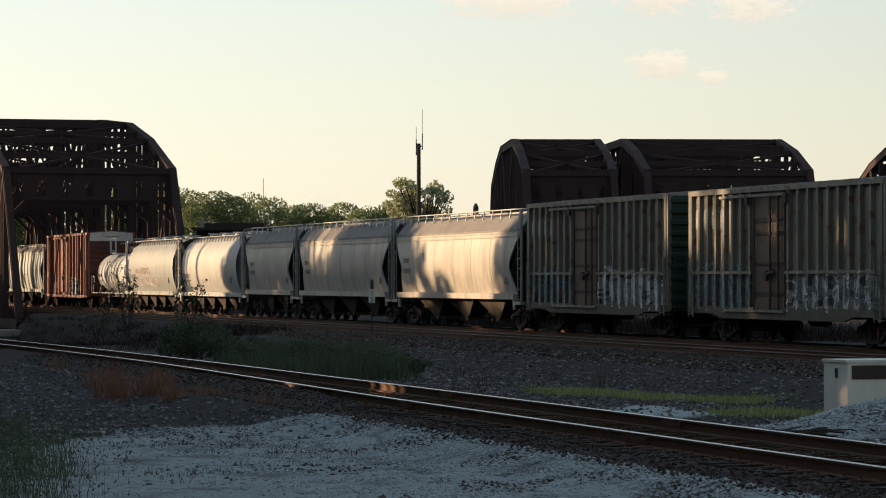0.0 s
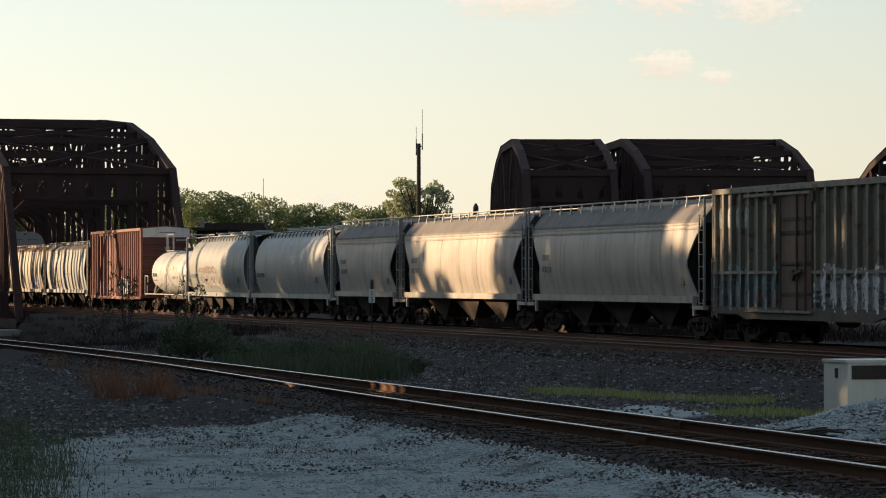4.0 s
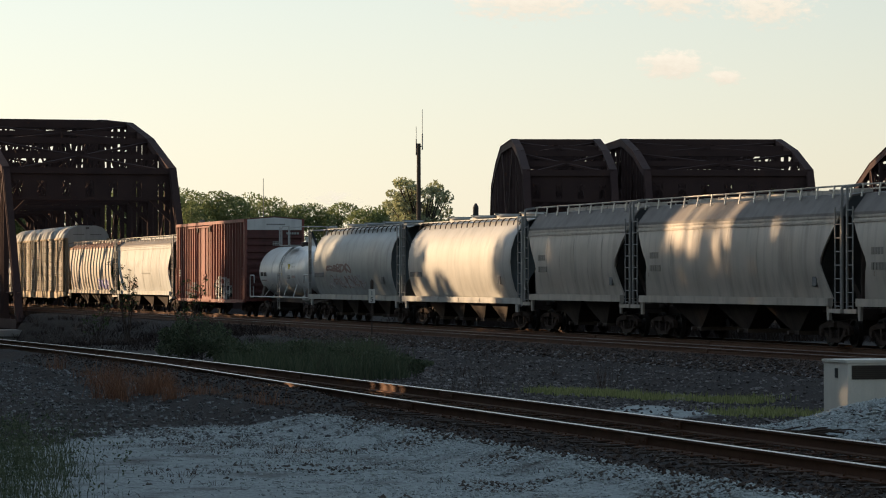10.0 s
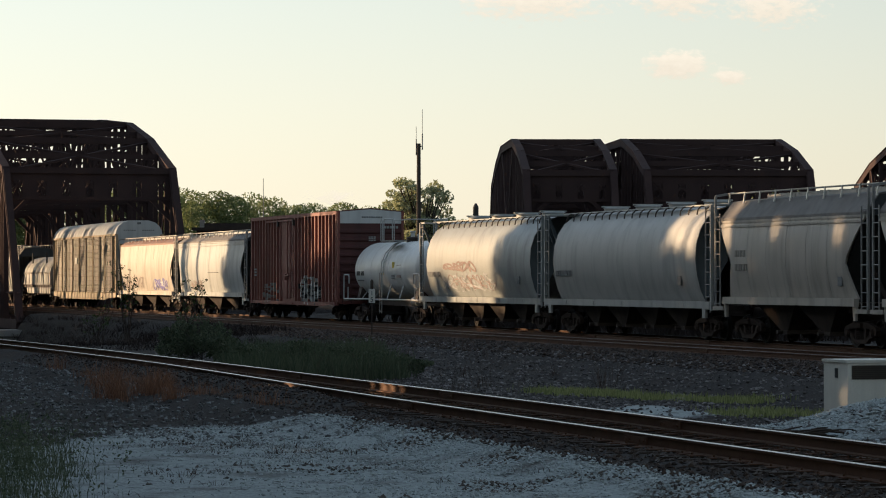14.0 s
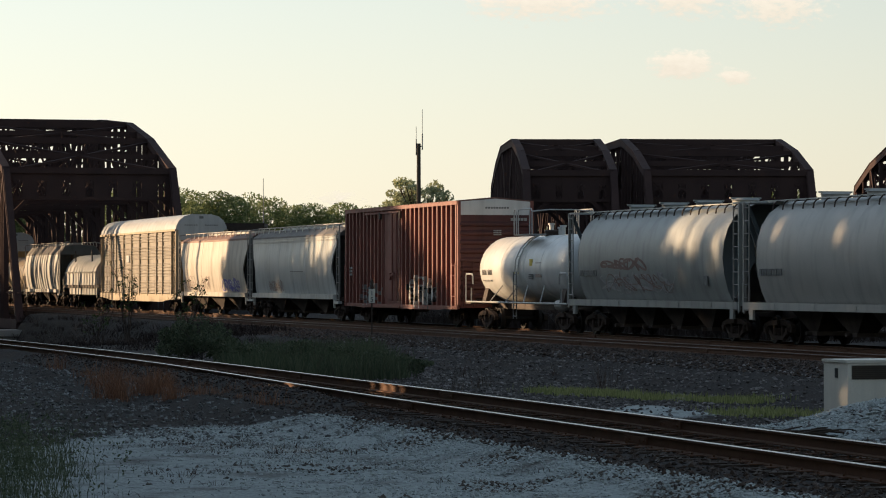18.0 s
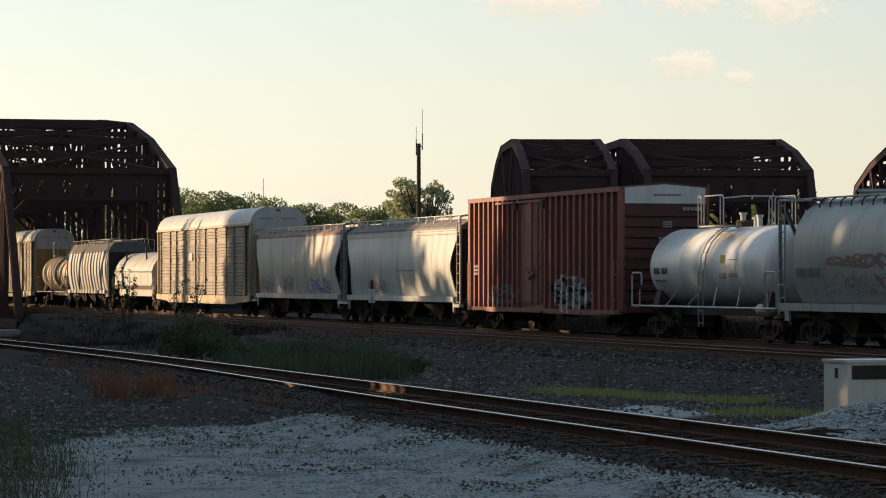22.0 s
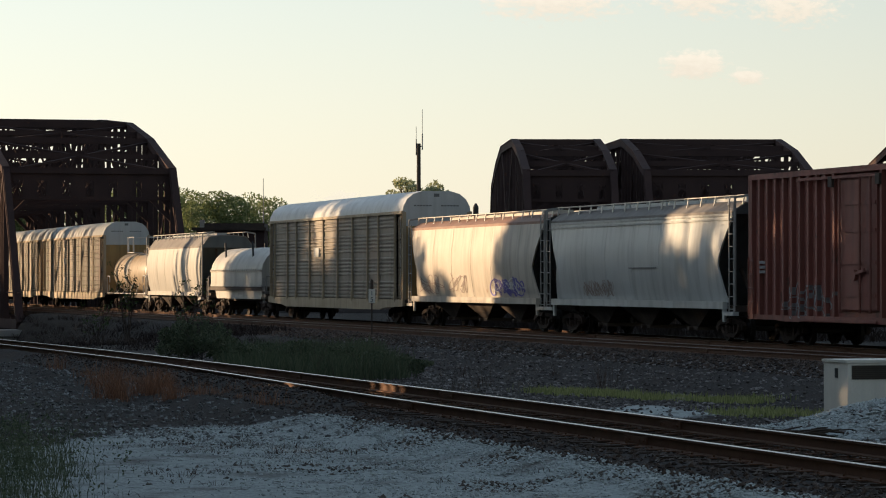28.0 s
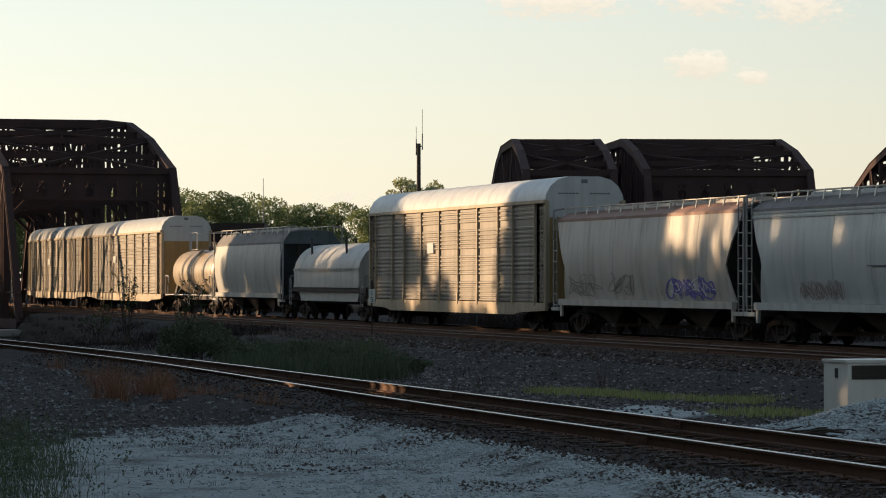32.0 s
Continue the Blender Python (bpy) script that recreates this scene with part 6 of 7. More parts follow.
for k in range(110):
    if k % 5 < 3:
        cx = r5.triangular(-2.05, 0.7, -0.9)
        top = 0.99 - 0.12 * abs(cx + 1.0) ** 1.4
    elif k % 5 == 4 and k % 2:
        cx, top = r5.uniform(-0.5, 0.8), 0.92
    else:
        cx = r5.triangular(-0.3, 2.45, 0.9)
        top = 0.95 - 0.13 * abs(cx - 0.8) ** 1.3
    loose.append((cx, r5.uniform(-1.2, 1.2), z * (top - 0.42 * r5.random() ** 1.2), r5.uniform(0.2, 0.5), 0.5, r5.uniform(0.18, 0.42)))
build_tree("tree", "loose grey-green tree by the antenna pole", x, y, -0.3, z + 0.3, 2.5, M_LEAF_TREE, 9500, 0.1, 99, lobes=loose)

# thicket on the sunny side of the tracks, out of the view: its uneven, gappy tops let the evening sun through in places
SUN_A, SUN_E = SUN_DIR.dot(TRACK.to_3x3() @ Vector((1, 0, 0))), SUN_DIR.dot(TRACK.to_3x3() @ Vector((0, 1, 0)))


def open_sky(s, z):
    """Gaps between the crowns, told by where their light falls on the train's side."""
    if z < 0.55:
        return False
    if 175 < s + 1.2 * math.sin(z * 2.0) and s < 262:
        return True
    if s < 129.3 + 2.4 * (z - 1.8) and s < 138 and s > 121 + max(0.0, 3.2 - abs(z - 2.3) * 1.8) and z > 0.9:
        return True
    for cs, cz, rs, rz in ((152, 4.2, 3.0, 1.4), (100.6, 4.4, 1.3, 1.3), (97.3, 3.9, 1.3, 1.2), (93.0, 3.3, 0.7, 0.8), (94.3, 1.7, 0.45, 0.55), (140.5, 1.7, 1.4, 0.55), (135.5, 1.1, 2.2, 0.35), (152.6, 3.0, 0.9, 0.7), (162.5, 1.4, 1.6, 0.5)):
        if ((s - cs) / rs) ** 2 + ((z - cz) / rz) ** 2 < 1:
            return True
    return False


# small breaks low in the thicket: where on the yard their light falls (s, d, z, radius)
BREAKS = [(81.0, 22.9, -0.5, 0.3), (60.0, 15.8, -0.1, 0.4), (58.6, 15.8, -0.1, 0.35), (110.5, 30.7, -0.4, 0.5), (104.8, 31.9, -0.1, 0.5), (117.0, 31.0, -0.2, 0.4), (71.5, 15.6, 0.0, 0.2), (74.5, 24.2, -0.85, 0.4), (96.0, 29.8, -0.3, 0.3), (57.6, 22.6, -0.1, 0.5)]


def breaks(s, d, z, r):
    """Whether a clump would close one of the low breaks."""
    for bs, bd, bz, br in BREAKS:
        k = (bd - d) / -SUN_E
        if math.hypot(s + SUN_A * k - bs, z - SUN_DIR.z * k - bz) < br + 0.8 * r:
            return True
    return False


def shades(s, d, z, r):
    """Whether a clump at s, d, z of radius r would close one of the gaps."""
    k = (D_SIDE - d) / -SUN_E
    ts, tz = s + SUN_A * k, z - SUN_DIR.z * k
    return any(open_sky(ts + a * r, tz + b * r) for a, b in ((0, 0), (0.75, 0), (-0.75, 0), (0, 0.75), (0, -0.75)))


r3 = random.Random(12)
s = 24.0
while s < 292:
    d = -6.0 + r3.uniform(-1.0, 0.5)
    s += 1.6 if 83 < s < 83.5 else 0.0
    p = at(-s, d, ground_height(s, d))
    lobes, top = [], 8.0
    for i in range(8):
        lobes.append((r3.uniform(-1.2, 1.2), r3.uniform(-1.2, 1.2), 10.2 * (i + 0.5) / 8, 2.4, 2.4, 1.3))
    for i in range(8):
        lobes.append((r3.uniform(-2.0, 2.0), r3.uniform(-2.0, 2.0), r3.uniform(0.2, 6.0), 1.9, 1.9, 1.3))
    thick, lobes = lobes, []
    for lx, ly, lz, ra, rb, rc in thick:
        q = TRACK.to_3x3().inverted() @ Vector((lx, ly, 0))
        if not breaks(s - q.x, d + q.y, lz + p.z, ra):
            lobes.append((lx, ly, lz, ra, rb, rc))
            continue
        for k in range(16):
            mx, my, mz, mr = lx + r3.uniform(-ra, ra) * 0.8, ly + r3.uniform(-ra, ra) * 0.8, lz + r3.uniform(-rc, rc), r3.uniform(0.5, 0.8)
            q = TRACK.to_3x3().inverted() @ Vector((mx, my, 0))
            if not breaks(s - q.x, d + q.y, mz + p.z, mr):
                lobes.append((mx, my, mz, mr, mr, mr))
    for i in range(16):
        ls, ld, lz, lr = s + r3.uniform(-2.3, 2.3), d + r3.uniform(-1.3, 1.3), r3.uniform(7.5, 11.6), r3.uniform(1.0, 1.4)
        q = at(-ls, ld) - at(-s, d)
        if not shades(ls, ld, lz + p.z, lr) and not breaks(ls, ld, lz + p.z, lr):
            lobes.append((q.x, q.y, lz, lr, lr, lr))
    for i in range(80):
        ls, ld, lz, lr = s + r3.uniform(-2.3, 2.3), d + r3.uniform(-1.3, 1.3), r3.uniform(10.2, 19.0), r3.uniform(0.55, 1.1)
        if shades(ls, ld, lz + p.z, lr):
            continue
        q = at(-ls, ld) - at(-s, d)
        lobes.append((q.x, q.y, lz, lr, lr, lr))
        top = max(top, lz)
    build_tree("tree", "tall dense tree in a thicket beside the yard", p.x, p.y, p.z, top, 3.0, M_LEAF_DARK, 9000, 0.34, int(s * 7), lobes=lobes, group="thicket trees")
    s += 3.7 if not 84.6 < s < 85.0 else 2.1

# unseen tall trees, added on the river bank beyond the left bridge to keep the low sun off the other bridges
for i in range(7):
    x, y = -50 - 3 * (i % 2), 243 + 6.5 * i
    lobes = [(r3.uniform(-2.6, 2.6), r3.uniform(-3.6, 3.6), r3.uniform(14.5, 32), r3.uniform(1.4, 2.6), r3.uniform(1.4, 2.6), r3.uniform(1.2, 2.2)) for _ in range(60)]
    build_tree("tree", "unseen tall tree added on the river bank as a sun screen", x, y, -0.6, 31, 5, M_LEAF_DARK, 5200, 0.5, 900 + i, lobes=lobes, group="river bank trees")

# slender bare trees added beside the bridge approach, out of the view, so that their trunks stripe the cars with shade
for i in range(26):
    s, d = 206.0 + i * 1.05 + r3.uniform(-0.4, 0.4), 8.0 + r3.uniform(-1.0, 1.0)
    sl = empty("slender_tree", "unseen slender bare tree added to stripe the cars with shade", "tree", "slender trees")
    sl.location = at(-s, d, ground_height(s, d))
    bm = bmesh.new()
    girth = r3.uniform(0.2, 0.44)
    pts = [Vector((0, 0, -0.3))]
    for k in range(1, 9):
        pts.append(pts[-1] + Vector((r3.gauss(0, 0.13), r3.gauss(0, 0.1), 1.75)))
    for k, (a, b) in enumerate(zip(pts[:-1], pts[1:])):
        rod(bm, a, b, girth * (1 - 0.06 * k), 8, girth * (0.94 - 0.06 * k))
    for k in range(5):
        a = pts[3 + k]
        rod(bm, a, a + Vector((r3.uniform(-1.2, 1.2), r3.uniform(-1.2, 1.2), r3.uniform(1.0, 2.0))), 0.07, 6, 0.03)
    part("trunk", bm, M_BARK, sl)

# low plants along the tracks
r2 = random.Random(4)
weeds, bank = [], []
for i in range(420):
    s = r2.uniform(88, 108)
    d = 0.205 * s + r2.uniform(0, 4.6)
    weeds.append(spot(s, d, r2.uniform(0.4, 0.9), 0.28, 34))
for i in range(260):
    s, d = r2.uniform(125, 206), r2.uniform(20, 28.6)
    bank.append(spot(s, d, r2.uniform(0.1, 0.32), 0.45, 26))
blades("weeds", "dark green knee-high weeds between the tracks", weeds, M_WEED, 21, 0.016, lean=0.6)
for s, d, h, r, seed in ((103, 19.8, 1.6, 0.9, 3), (105, 20.5, 1.35, 0.9, 4), (96, 20.8, 0.9, 0.9, 5), (93, 22.0, 0.85, 1.0, 6), (91, 23.0, 0.7, 0.9, 8), (99, 21.8, 0.85, 1.0, 9)):
    p = at(-s, d, ground_height(s, d))
    lobes = [(r2.uniform(-r, r) * 1.3, r2.uniform(-r, r), h * r2.uniform(0.25, 0.85), r * r2.uniform(0.2, 0.5), r * r2.uniform(0.2, 0.5), h * r2.uniform(0.12, 0.3)) for _ in range(16)]
    build_tree("bush", "dark green weedy bush beside the track", p.x, p.y, p.z, h, r, M_WEED, 2600, 0.06, seed, category="bush", lobes=lobes)


def sapling(label, s, d, height, seed, leaves):
    r = random.Random(seed)
    p = at(-s, d, ground_height(s, d))
    sp = empty("sapling", label, "sapling")
    sp.location = p
    bm = bmesh.new()
    lobes = []
    for k in range(7):
        tip = Vector((r.uniform(-0.9, 0.9), r.uniform(-0.5, 0.5), height * r.uniform(0.55, 1.0)))
        root = Vector((r.uniform(-0.15, 0.15), r.uniform(-0.15, 0.15), -0.1))
        mid = root.lerp(tip, 0.5) + Vector((r.uniform(-0.15, 0.15), 0, 0))
        rod(bm, root, mid, 0.028, 5, 0.02)
        rod(bm, mid, tip, 0.02, 5, 0.007)
        for q in range(5):
            a = mid.lerp(tip, q / 5)
            b = a + Vector((r.uniform(-0.4, 0.4), r.uniform(-0.3, 0.3), r.uniform(0.1, 0.4)))
            rod(bm, a, b, 0.01, 4, 0.005)
            lobes.append((b.x, b.y, b.z, 0.16, 0.16, 0.12))
    part("trunk", bm, M_TWIG, sp)
    v, f = leaf_cloud(r, lobes, leaves, 0.06)
    raw("leaves", v, f, M_LEAF_DARK).parent = sp


sapling("thin twiggy sapling on the bank before the train", 158, 27.2, 4.6, 1, 420)
sapling("small dark twiggy sapling on the bank", 144, 27.4, 2.6, 2, 260)
sapling("thin twiggy sapling on the bank", 166, 27.0, 3.0, 5, 260)

dry = []
for ps, pd, ph in ((65.1, 10.9, 1.05), (64.6, 11.0, 0.8), (65.8, 11.6, 0.75), (65.0, 11.7, 0.7), (66.5, 12.2, 0.6), (62.5, 11.6, 0.5)):
    for k in range(8):
        dry.append(spot(ps + r2.gauss(0, 0.35), pd + r2.gauss(0, 0.12), ph * r2.uniform(0.5, 1.0), 0.10, 16))
for i in range(15):
    s = r2.triangular(52, 82, 70)
    d, tallness = 12.0 + near_bend(s) + r2.uniform(-0.5, 0.6), r2.choice((0.12, 0.2, 0.3, 0.5))
    for k in range(6):
        dry.append(spot(s + r2.gauss(0, 0.45), d + r2.gauss(0, 0.16), tallness * r2.uniform(0.4, 1.3), 0.13, 11))
blades("dry_weeds", "rust-coloured dry weeds along the siding", dry, M_DRY, 2, 0.0045, lean=1.0)
grass = []
for i in range(380):
    d = r2.uniform(23.4, 25.9)
    s = 77.0 - (d - 23.4) * 3.3 + r2.gauss(0, 0.7)
    if i % 4 == 0:
        d = r2.uniform(22.5, 24.7)
        s = 62.6 + (d - 23.5) * 0.92 + r2.gauss(0, 0.7)
    if noise.noise(Vector((s * 0.5, d * 0.9, 1))) > -0.05:
        grass.append(spot(s, d, r2.uniform(0.06, 0.21), 0.3, 26))
blades("grass", "yellow-green grass strip between the tracks", grass, M_GRASS_LIT, 5, 0.012)
tall = []
for i in range(70):
    s = r2.uniform(31, 44)
    d = 0.133 * s + r2.uniform(-0.6, 1.9) * r2.random()
    tall.append(spot(s, d, r2.uniform(0.35, 0.9), 0.2, 20))
blades("tall_weeds", "tall green weeds in the shaded foreground", tall[::2], M_WEED, 9, 0.004, lean=0.9)
leafy = []
for x, y, z, h, sp, n in tall:
    for k in range(3):
        bx, by = x + r2.gauss(0, sp), y + r2.gauss(0, sp)
        lx = r2.uniform(-0.3, 0.3)
        leafy += [(bx + lx * u, by, z + h * (0.2 + u), 0.05, 0.05, 0.06) for u in (0.0, 0.2, 0.4, 0.6, 0.8)]
for k in range(26):
    q = at(-r2.uniform(34, 39), 0, -0.4)
    sx = r2.uniform(34, 40)
    q = at(-sx, 0.133 * sx + r2.uniform(-0.5, 0.35), -0.4 + r2.random() * 0.75)
    leafy.append((q.x, q.y, q.z, 0.22, 0.22, 0.16))
v, f = leaf_cloud(random.Random(77), leafy, 5200, 0.022)
tagged(raw("leafy_weeds", v, f, M_WEED), "soft leafy green weeds at the yard's edge", "weeds", "", "stuff")
scrub = []
for cs, cd, n in ((46.6, 9.7, 34), (47.4, 8.9, 26), (45.6, 10.6, 14), (43.8, 9.2, 5), (56, 11.0, 12), (54.5, 11.3, 12), (40.5, 7.4, 8), (42, 10.2, 8), (50, 7.5, 8)):
    for i in range(n):
        scrub.append(spot(cs + r2.gauss(0, 1.3), cd + r2.gauss(0, 0.5), r2.uniform(0.03, 0.11), 0.09, 16))
for i in range(200):
    s, d = r2.uniform(140, 206), r2.uniform(22, 29.6)
    scrub.append(spot(s, d, r2.uniform(0.2, 0.7), 0.5, 18))
for i in range(130):
    s, d = r2.uniform(52, 84), r2.uniform(5.5, 11.6)
    scrub.append(spot(s, d, r2.uniform(0.04, 0.14), 0.35, 16))
for i in range(60):
    s, d = r2.uniform(33, 66), r2.uniform(4.5, 11.8)
    if noise.noise(Vector((s * 0.35, d * 0.6, 7))) > 0.08:
        scrub.append(spot(s, d, r2.uniform(0.03, 0.10), 0.18, 14))
blades("dead_scrub", "low brown dead scrub on the gravel", scrub, M_SCRUB, 31, 0.0045, lean=2.2)


brush = list(bank)
for i in range(330):
    s, d = r2.uniform(132, 207), r2.uniform(27.6, 29.5)
    brush.append(spot(s, d, r2.uniform(0.12, 0.4), 0.4, 20))
# brush band added behind the train to darken the gaps under the cars
for i in range(420):
    s, d = r2.uniform(106, 165), r2.uniform(41.5, 47)
    brush.append(spot(s, d, r2.uniform(0.5, 1.0), 0.45, 22))
blades("brush", "dark leafless brush on the banks beside the main tracks", brush, M_BRUSH, 41, 0.014, lean=1.8)


stalks = []
for i in range(60):
    s = r2.uniform(88, 106)
    stalks.append(spot(s, 0.205 * s + r2.uniform(1.5, 4.8), r2.uniform(0.8, 1.25), 0.25, 5))
for cs, cd, hh in ((80.3, 22.7, 0.95), (81.2, 23.2, 0.8), (78.8, 25.5, 1.35), (79.3, 25.7, 1.1), (79.6, 21.9, 0.5), (90.5, 25.0, 0.7), (96, 27.2, 0.6), (101, 28.0, 0.55), (86, 26.5, 0.5)):
    for k in range(3):
        stalks.append(spot(cs + r2.gauss(0, 0.15), cd + r2.gauss(0, 0.12), hh * r2.uniform(0.5, 1.0), 0.08, 5))
blades("dead_stalks", "thin brown dead stalks between the tracks", stalks, M_SCRUB, 51, 0.006, lean=0.7)


def build_debris():
    """Snapped dark branches and rotten tie ends on the gravel heap."""
    r = random.Random(17)
    pile = empty("branch_pile", "dark snapped branches lying on the gravel heap", "branches")
    c = at(-51.6, 19.8, ground_height(51.6, 19.8) + 0.06)
    pile.location = c
    for k in range(22):
        bm = bmesh.new()
        a = r.uniform(-0.5, 0.5)
        ln = r.uniform(0.25, 0.7)
        p0 = Vector((r.uniform(-0.5, 0.6), r.uniform(-0.3, 0.3), r.uniform(0.0, 0.12)))
        p1 = p0 + Vector((math.cos(a) * ln, math.sin(a) * ln, r.uniform(-0.03, 0.1)))
        m = p0.lerp(p1, 0.5) + Vector((0, 0, r.uniform(-0.03, 0.04)))
        w = r.uniform(0.015, 0.045)
        rod(bm, p0, m, w, 6, w * 0.8)
        rod(bm, m, p1, w * 0.8, 6, w * 0.4)
        part("branch", bm, M_TWIG, pile)


build_debris()


def foreground(rng):
    s = 29 + 24 * rng.random() ** 1.4
    return s, 12.45 - abs(rng.normal(0, 2.3))


stones("gravel_stones", "loose pale crushed limestone", foreground, 13000, (0.010, 0.030), 3, M_STONE)
def dirty(rng):
    while True:
        s, d = foreground(rng)
        if noise.noise(Vector((s * 0.5, d * 0.9, 3))) > 0.2:
            return s, d


stones("dirty_stones", "brown dirty stones strewn on the pale gravel", dirty, 1800, (0.012, 0.035), 12, M_STONE_DIRT)
stones("ballast_stones", "dark loose ballast along the siding", lambda g: (30 + 60 * g.random() ** 1.4, 12.2 + 4.1 * g.random()), 11000, (0.022, 0.045), 4, M_STONE_BROWN)
stones("ballast_stones", "dark loose ballast between the tracks", lambda g: (50 + 70 * g.random(), 16.2 + 13.0 * g.random()), 16000, (0.015, 0.06), 5, M_STONE_DARK)
stones("ballast_stones", "oily brown ballast beside the main tracks", lambda g: (60 + 85 * g.random(), 28.2 + 3.4 * g.random()), 11000, (0.03, 0.07), 15, M_STONE_BROWN)
stones("loose_stones", "mixed loose stones on the dirty yard", lambda g: (48 + 40 * g.random(), 4.5 + 7.6 * g.random()), 5000, (0.02, 0.05), 8, M_STONE_MIX)
stones("gravel_heap", "pale gravel heap against the cabinet", lambda g: (53.2 + g.normal(0, 1.9), 22.3 + g.normal(0, 1.2)), 4500, (0.02, 0.05), 6, M_STONE)


def cloud(name, label, x0, x1, y0, y1, shift, seed, density):
    """A far flat bank of evening cloud that drifts slowly."""
    depth = 2600.0
    a, b = px_place(x0, y1, depth), px_place(x1, y0, depth)
    w, h = (b[0] - a[0]) / 2, (b[2] - a[2]) / 2
    m = bpy.data.materials.new("cloud " + str(seed))
    m.use_nodes = True
    t = m.node_tree
    t.nodes.remove(t.nodes["Principled BSDF"])
    co = t.nodes.new("ShaderNodeTexCoord")
    mp = t.nodes.new("ShaderNodeMapping")
    mp.inputs["Location"].default_value = (seed * 3.1, 0, seed * 1.7)
    mp.inputs["Scale"].default_value = (1 / 11.0, 1, 1 / 5.5)
    n = t.nodes.new("ShaderNodeTexNoise")
    n.inputs["Scale"].default_value, n.inputs["Detail"].default_value = 1.0, 7
    n.inputs["Roughness"].default_value = 0.62
    t.links.new(co.outputs["Object"], mp.inputs["Vector"])
    t.links.new(mp.outputs[0], n.inputs["Vector"])
    sc = t.nodes.new("ShaderNodeVectorMath")
    sc.operation = "MULTIPLY"
    sc.inputs[1].default_value = (1 / w, 0, 1 / h)
    t.links.new(co.outputs["Object"], sc.inputs[0])
    ln = t.nodes.new("ShaderNodeVectorMath")
    ln.operation = "LENGTH"
    t.links.new(sc.outputs[0], ln.inputs[0])
    fall = t.nodes.new("ShaderNodeMapRange")
    fall.inputs["From Min"].default_value, fall.inputs["From Max"].default_value = 0.15, 1.0
    fall.inputs["To Min"].default_value, fall.inputs["To Max"].default_value = density, -0.75
    t.links.new(ln.outputs["Value"], fall.inputs["Value"])
    add = t.nodes.new("ShaderNodeMath")
    con = t.nodes.new("ShaderNodeMath")
    con.operation = "MULTIPLY_ADD"
    con.inputs[1].default_value, con.inputs[2].default_value = 2.4, -0.75
    t.links.new(n.outputs["Fac"], con.inputs[0])
    t.links.new(con.outputs[0], add.inputs[0])
    t.links.new(fall.outputs[0], add.inputs[1])
    al = t.nodes.new("ShaderNodeMapRange")
    al.inputs["From Min"].default_value, al.inputs["From Max"].default_value = 0.5, 1.05
    al.inputs["To Max"].default_value = 0.95
    t.links.new(add.outputs[0], al.inputs["Value"])
    em = t.nodes.new("ShaderNodeEmission")
    cr = t.nodes.new("ShaderNodeMix")
    cr.data_type = "RGBA"
    cr.inputs[6].default_value, cr.inputs[7].default_value = (0.84, 0.75, 0.62, 1), (1.04, 0.95, 0.80, 1)
    up = t.nodes.new("ShaderNodeSeparateXYZ")
    t.links.new(sc.outputs[0], up.inputs[0])
    lit = t.nodes.new("ShaderNodeMath")
    lit.operation, lit.use_clamp = "MULTIPLY_ADD", True
    t.links.new(up.outputs[2], lit.inputs[0])
    lit.inputs[1].default_value = 0.6
    t.links.new(n.outputs["Fac"], lit.inputs[2])
    t.links.new(lit.outputs[0], cr.inputs[0])
    t.links.new(cr.outputs[2], em.inputs["Color"])
    tr = t.nodes.new("ShaderNodeBsdfTransparent")
    mx = t.nodes.new("ShaderNodeMixShader")
    t.links.new(al.outputs[0], mx.inputs[0])
    t.links.new(tr.outputs[0], mx.inputs[1])
    t.links.new(em.outputs[0], mx.inputs[2])
    t.links.new(mx.outputs[0], t.nodes["Material Output"].inputs["Surface"])
    ob = raw(name, [(-w, 0, -h), (w, 0, -h), (w, 0, h), (-w, 0, h)], [(0, 1, 2, 3)], m)
    ob.visible_shadow = False
    tagged(ob, label, "cloud", "", "structure")
    CLOUDS.append((ob, ((a[0] + b[0]) / 2, depth + seed, (a[2] + b[2]) / 2), shift * depth / 5885))


CLOUDS = []
cloud("cloud", "small bright evening cloud", 1062, 1276, 66, 164, 70, 1, 0.98)
cloud("cloud", "small bright evening cloud", 1205, 1318, 106, 166, 72, 2, 0.92)
cloud("cloud", "long thin pinkish cloud band", 640, 1180, -60, 72, 82, 3, 0.66)
cloud("cloud", "long thin pinkish cloud band", 1000, 1330, -70, 66, 82, 5, 0.66)
cloud("cloud", "bright cloud patch high over the bridges", 1170, 1500, -60, 84, 82, 4, 0.68)
cloud("cloud", "faint low cloud behind the trees", 480, 680, 310, 392, 30, 6, 0.30)
cloud("cloud", "faint low cloud above the bridge", 1480, 1640, 270, 345, 40, 7, 0.34)


def travel(t):
    """How far the train has gone by t: it starts a little slowly, then keeps its pace."""
    lag = ((0.0, 0.76), (1.0, 0.60), (2.0, 0.47), (3.0, 0.30), (4.0, 0.15), (5.5, 0.02), (9.0, 0.0), (16.5, -0.06), (20.5, -0.2), (25.0, 0.0), (28.5, 0.18), (32.0, 0.14))
    return SPEED * t + float(np.interp(t, [k[0] for k in lag], [k[1] for k in lag]))


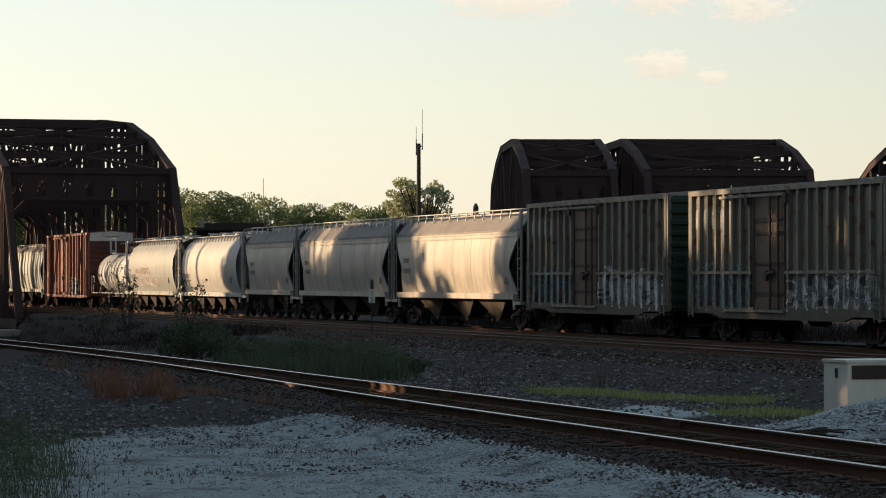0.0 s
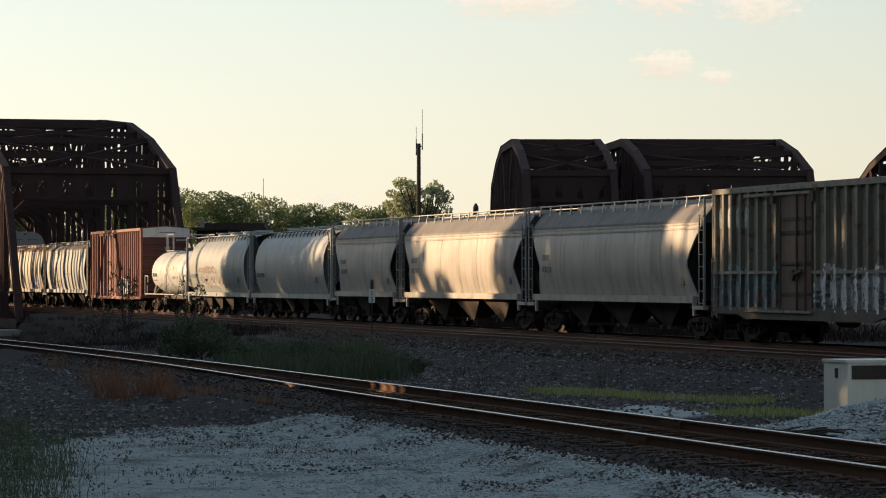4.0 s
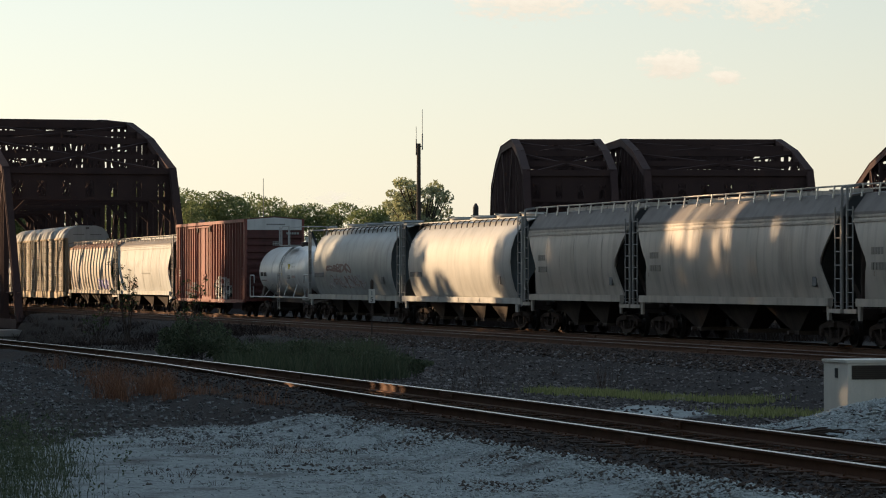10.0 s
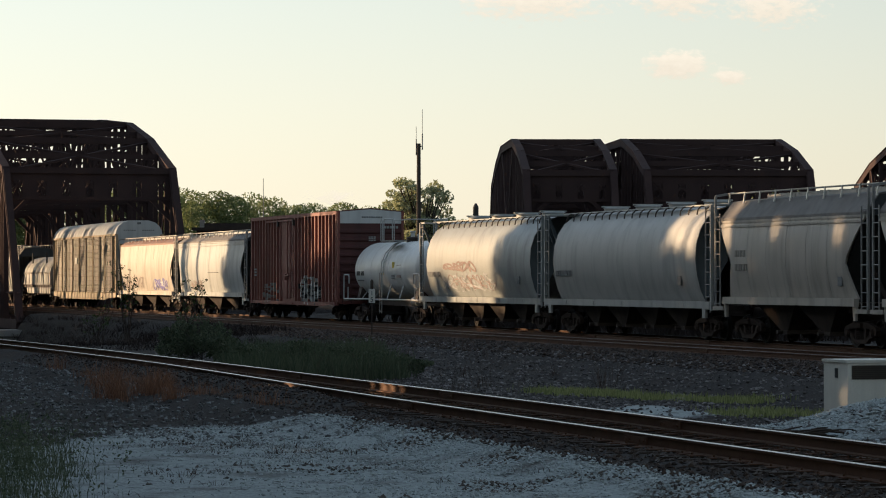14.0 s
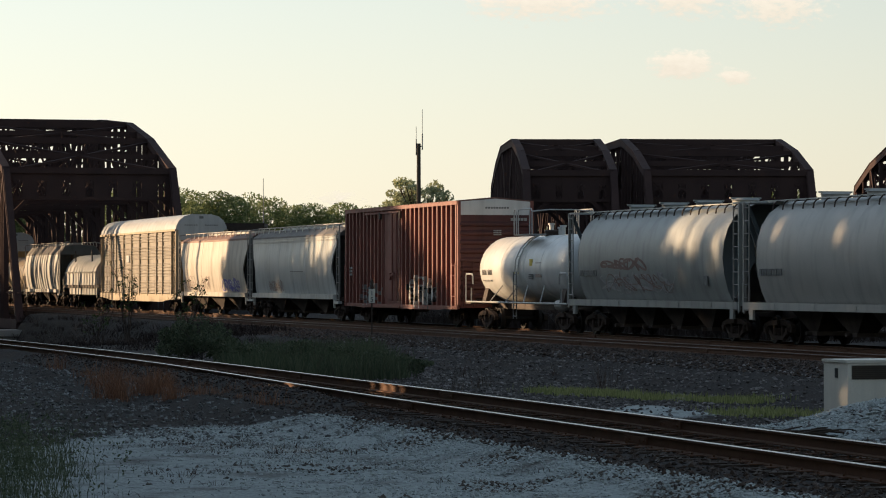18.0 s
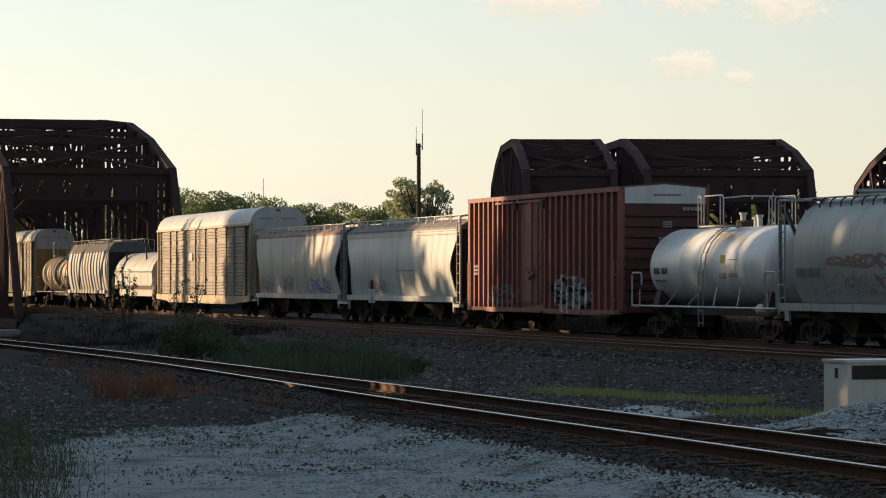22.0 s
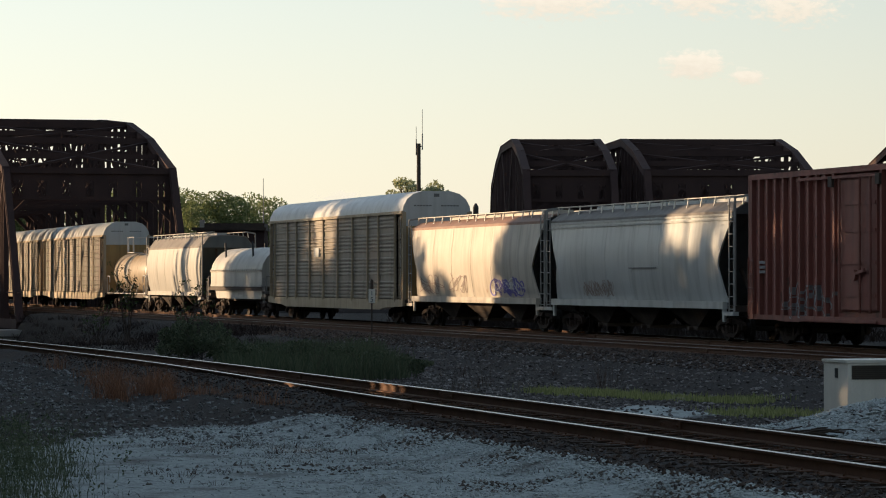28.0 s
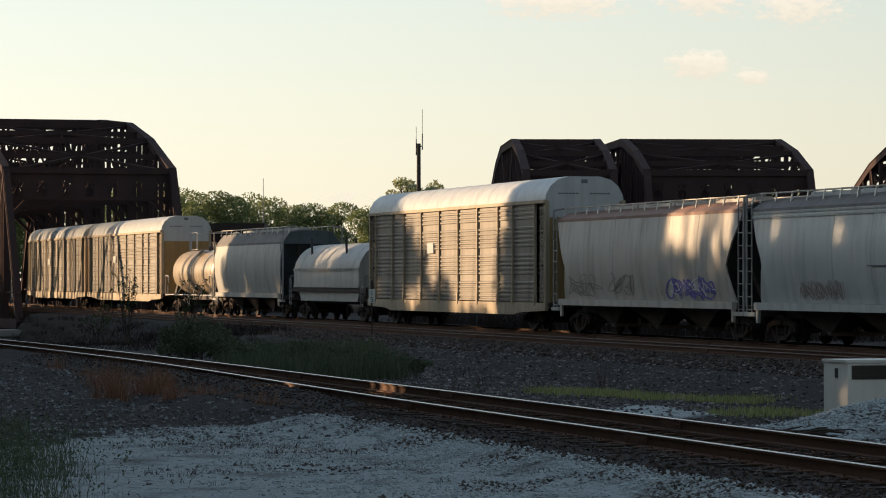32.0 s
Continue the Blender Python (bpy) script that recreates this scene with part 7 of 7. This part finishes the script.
def motions():
    steps = sorted(set([0.0, 0.1, 0.2] + [float(i) for i in range(1, 32)] + [31.8, 31.9, CLIP]))
    for car, a in CARS:
        rows = []
        for t in steps:
            p = at(a + travel(t), D_TRAIN)
            rows.append((t, pose(p.x, p.y, 0, 0, 0, math.degrees(THETA) - 90)))
        walk(car, rows)
    for ob, (x, y, z), dx in CLOUDS:
        walk(ob, [(t, pose(x + dx * t / CLIP, y, z)) for t in steps])
    turn = math.degrees(1 / R_WHEEL)
    spins = [i / 10 for i in range(int(CLIP * 10) + 1)]
    for w, x, phase in WHEELSETS:
        walk(w, [(t, pose(x, 0, R_WHEEL, 0, (phase + turn * travel(t)) % 360, 0)) for t in spins])


motions()
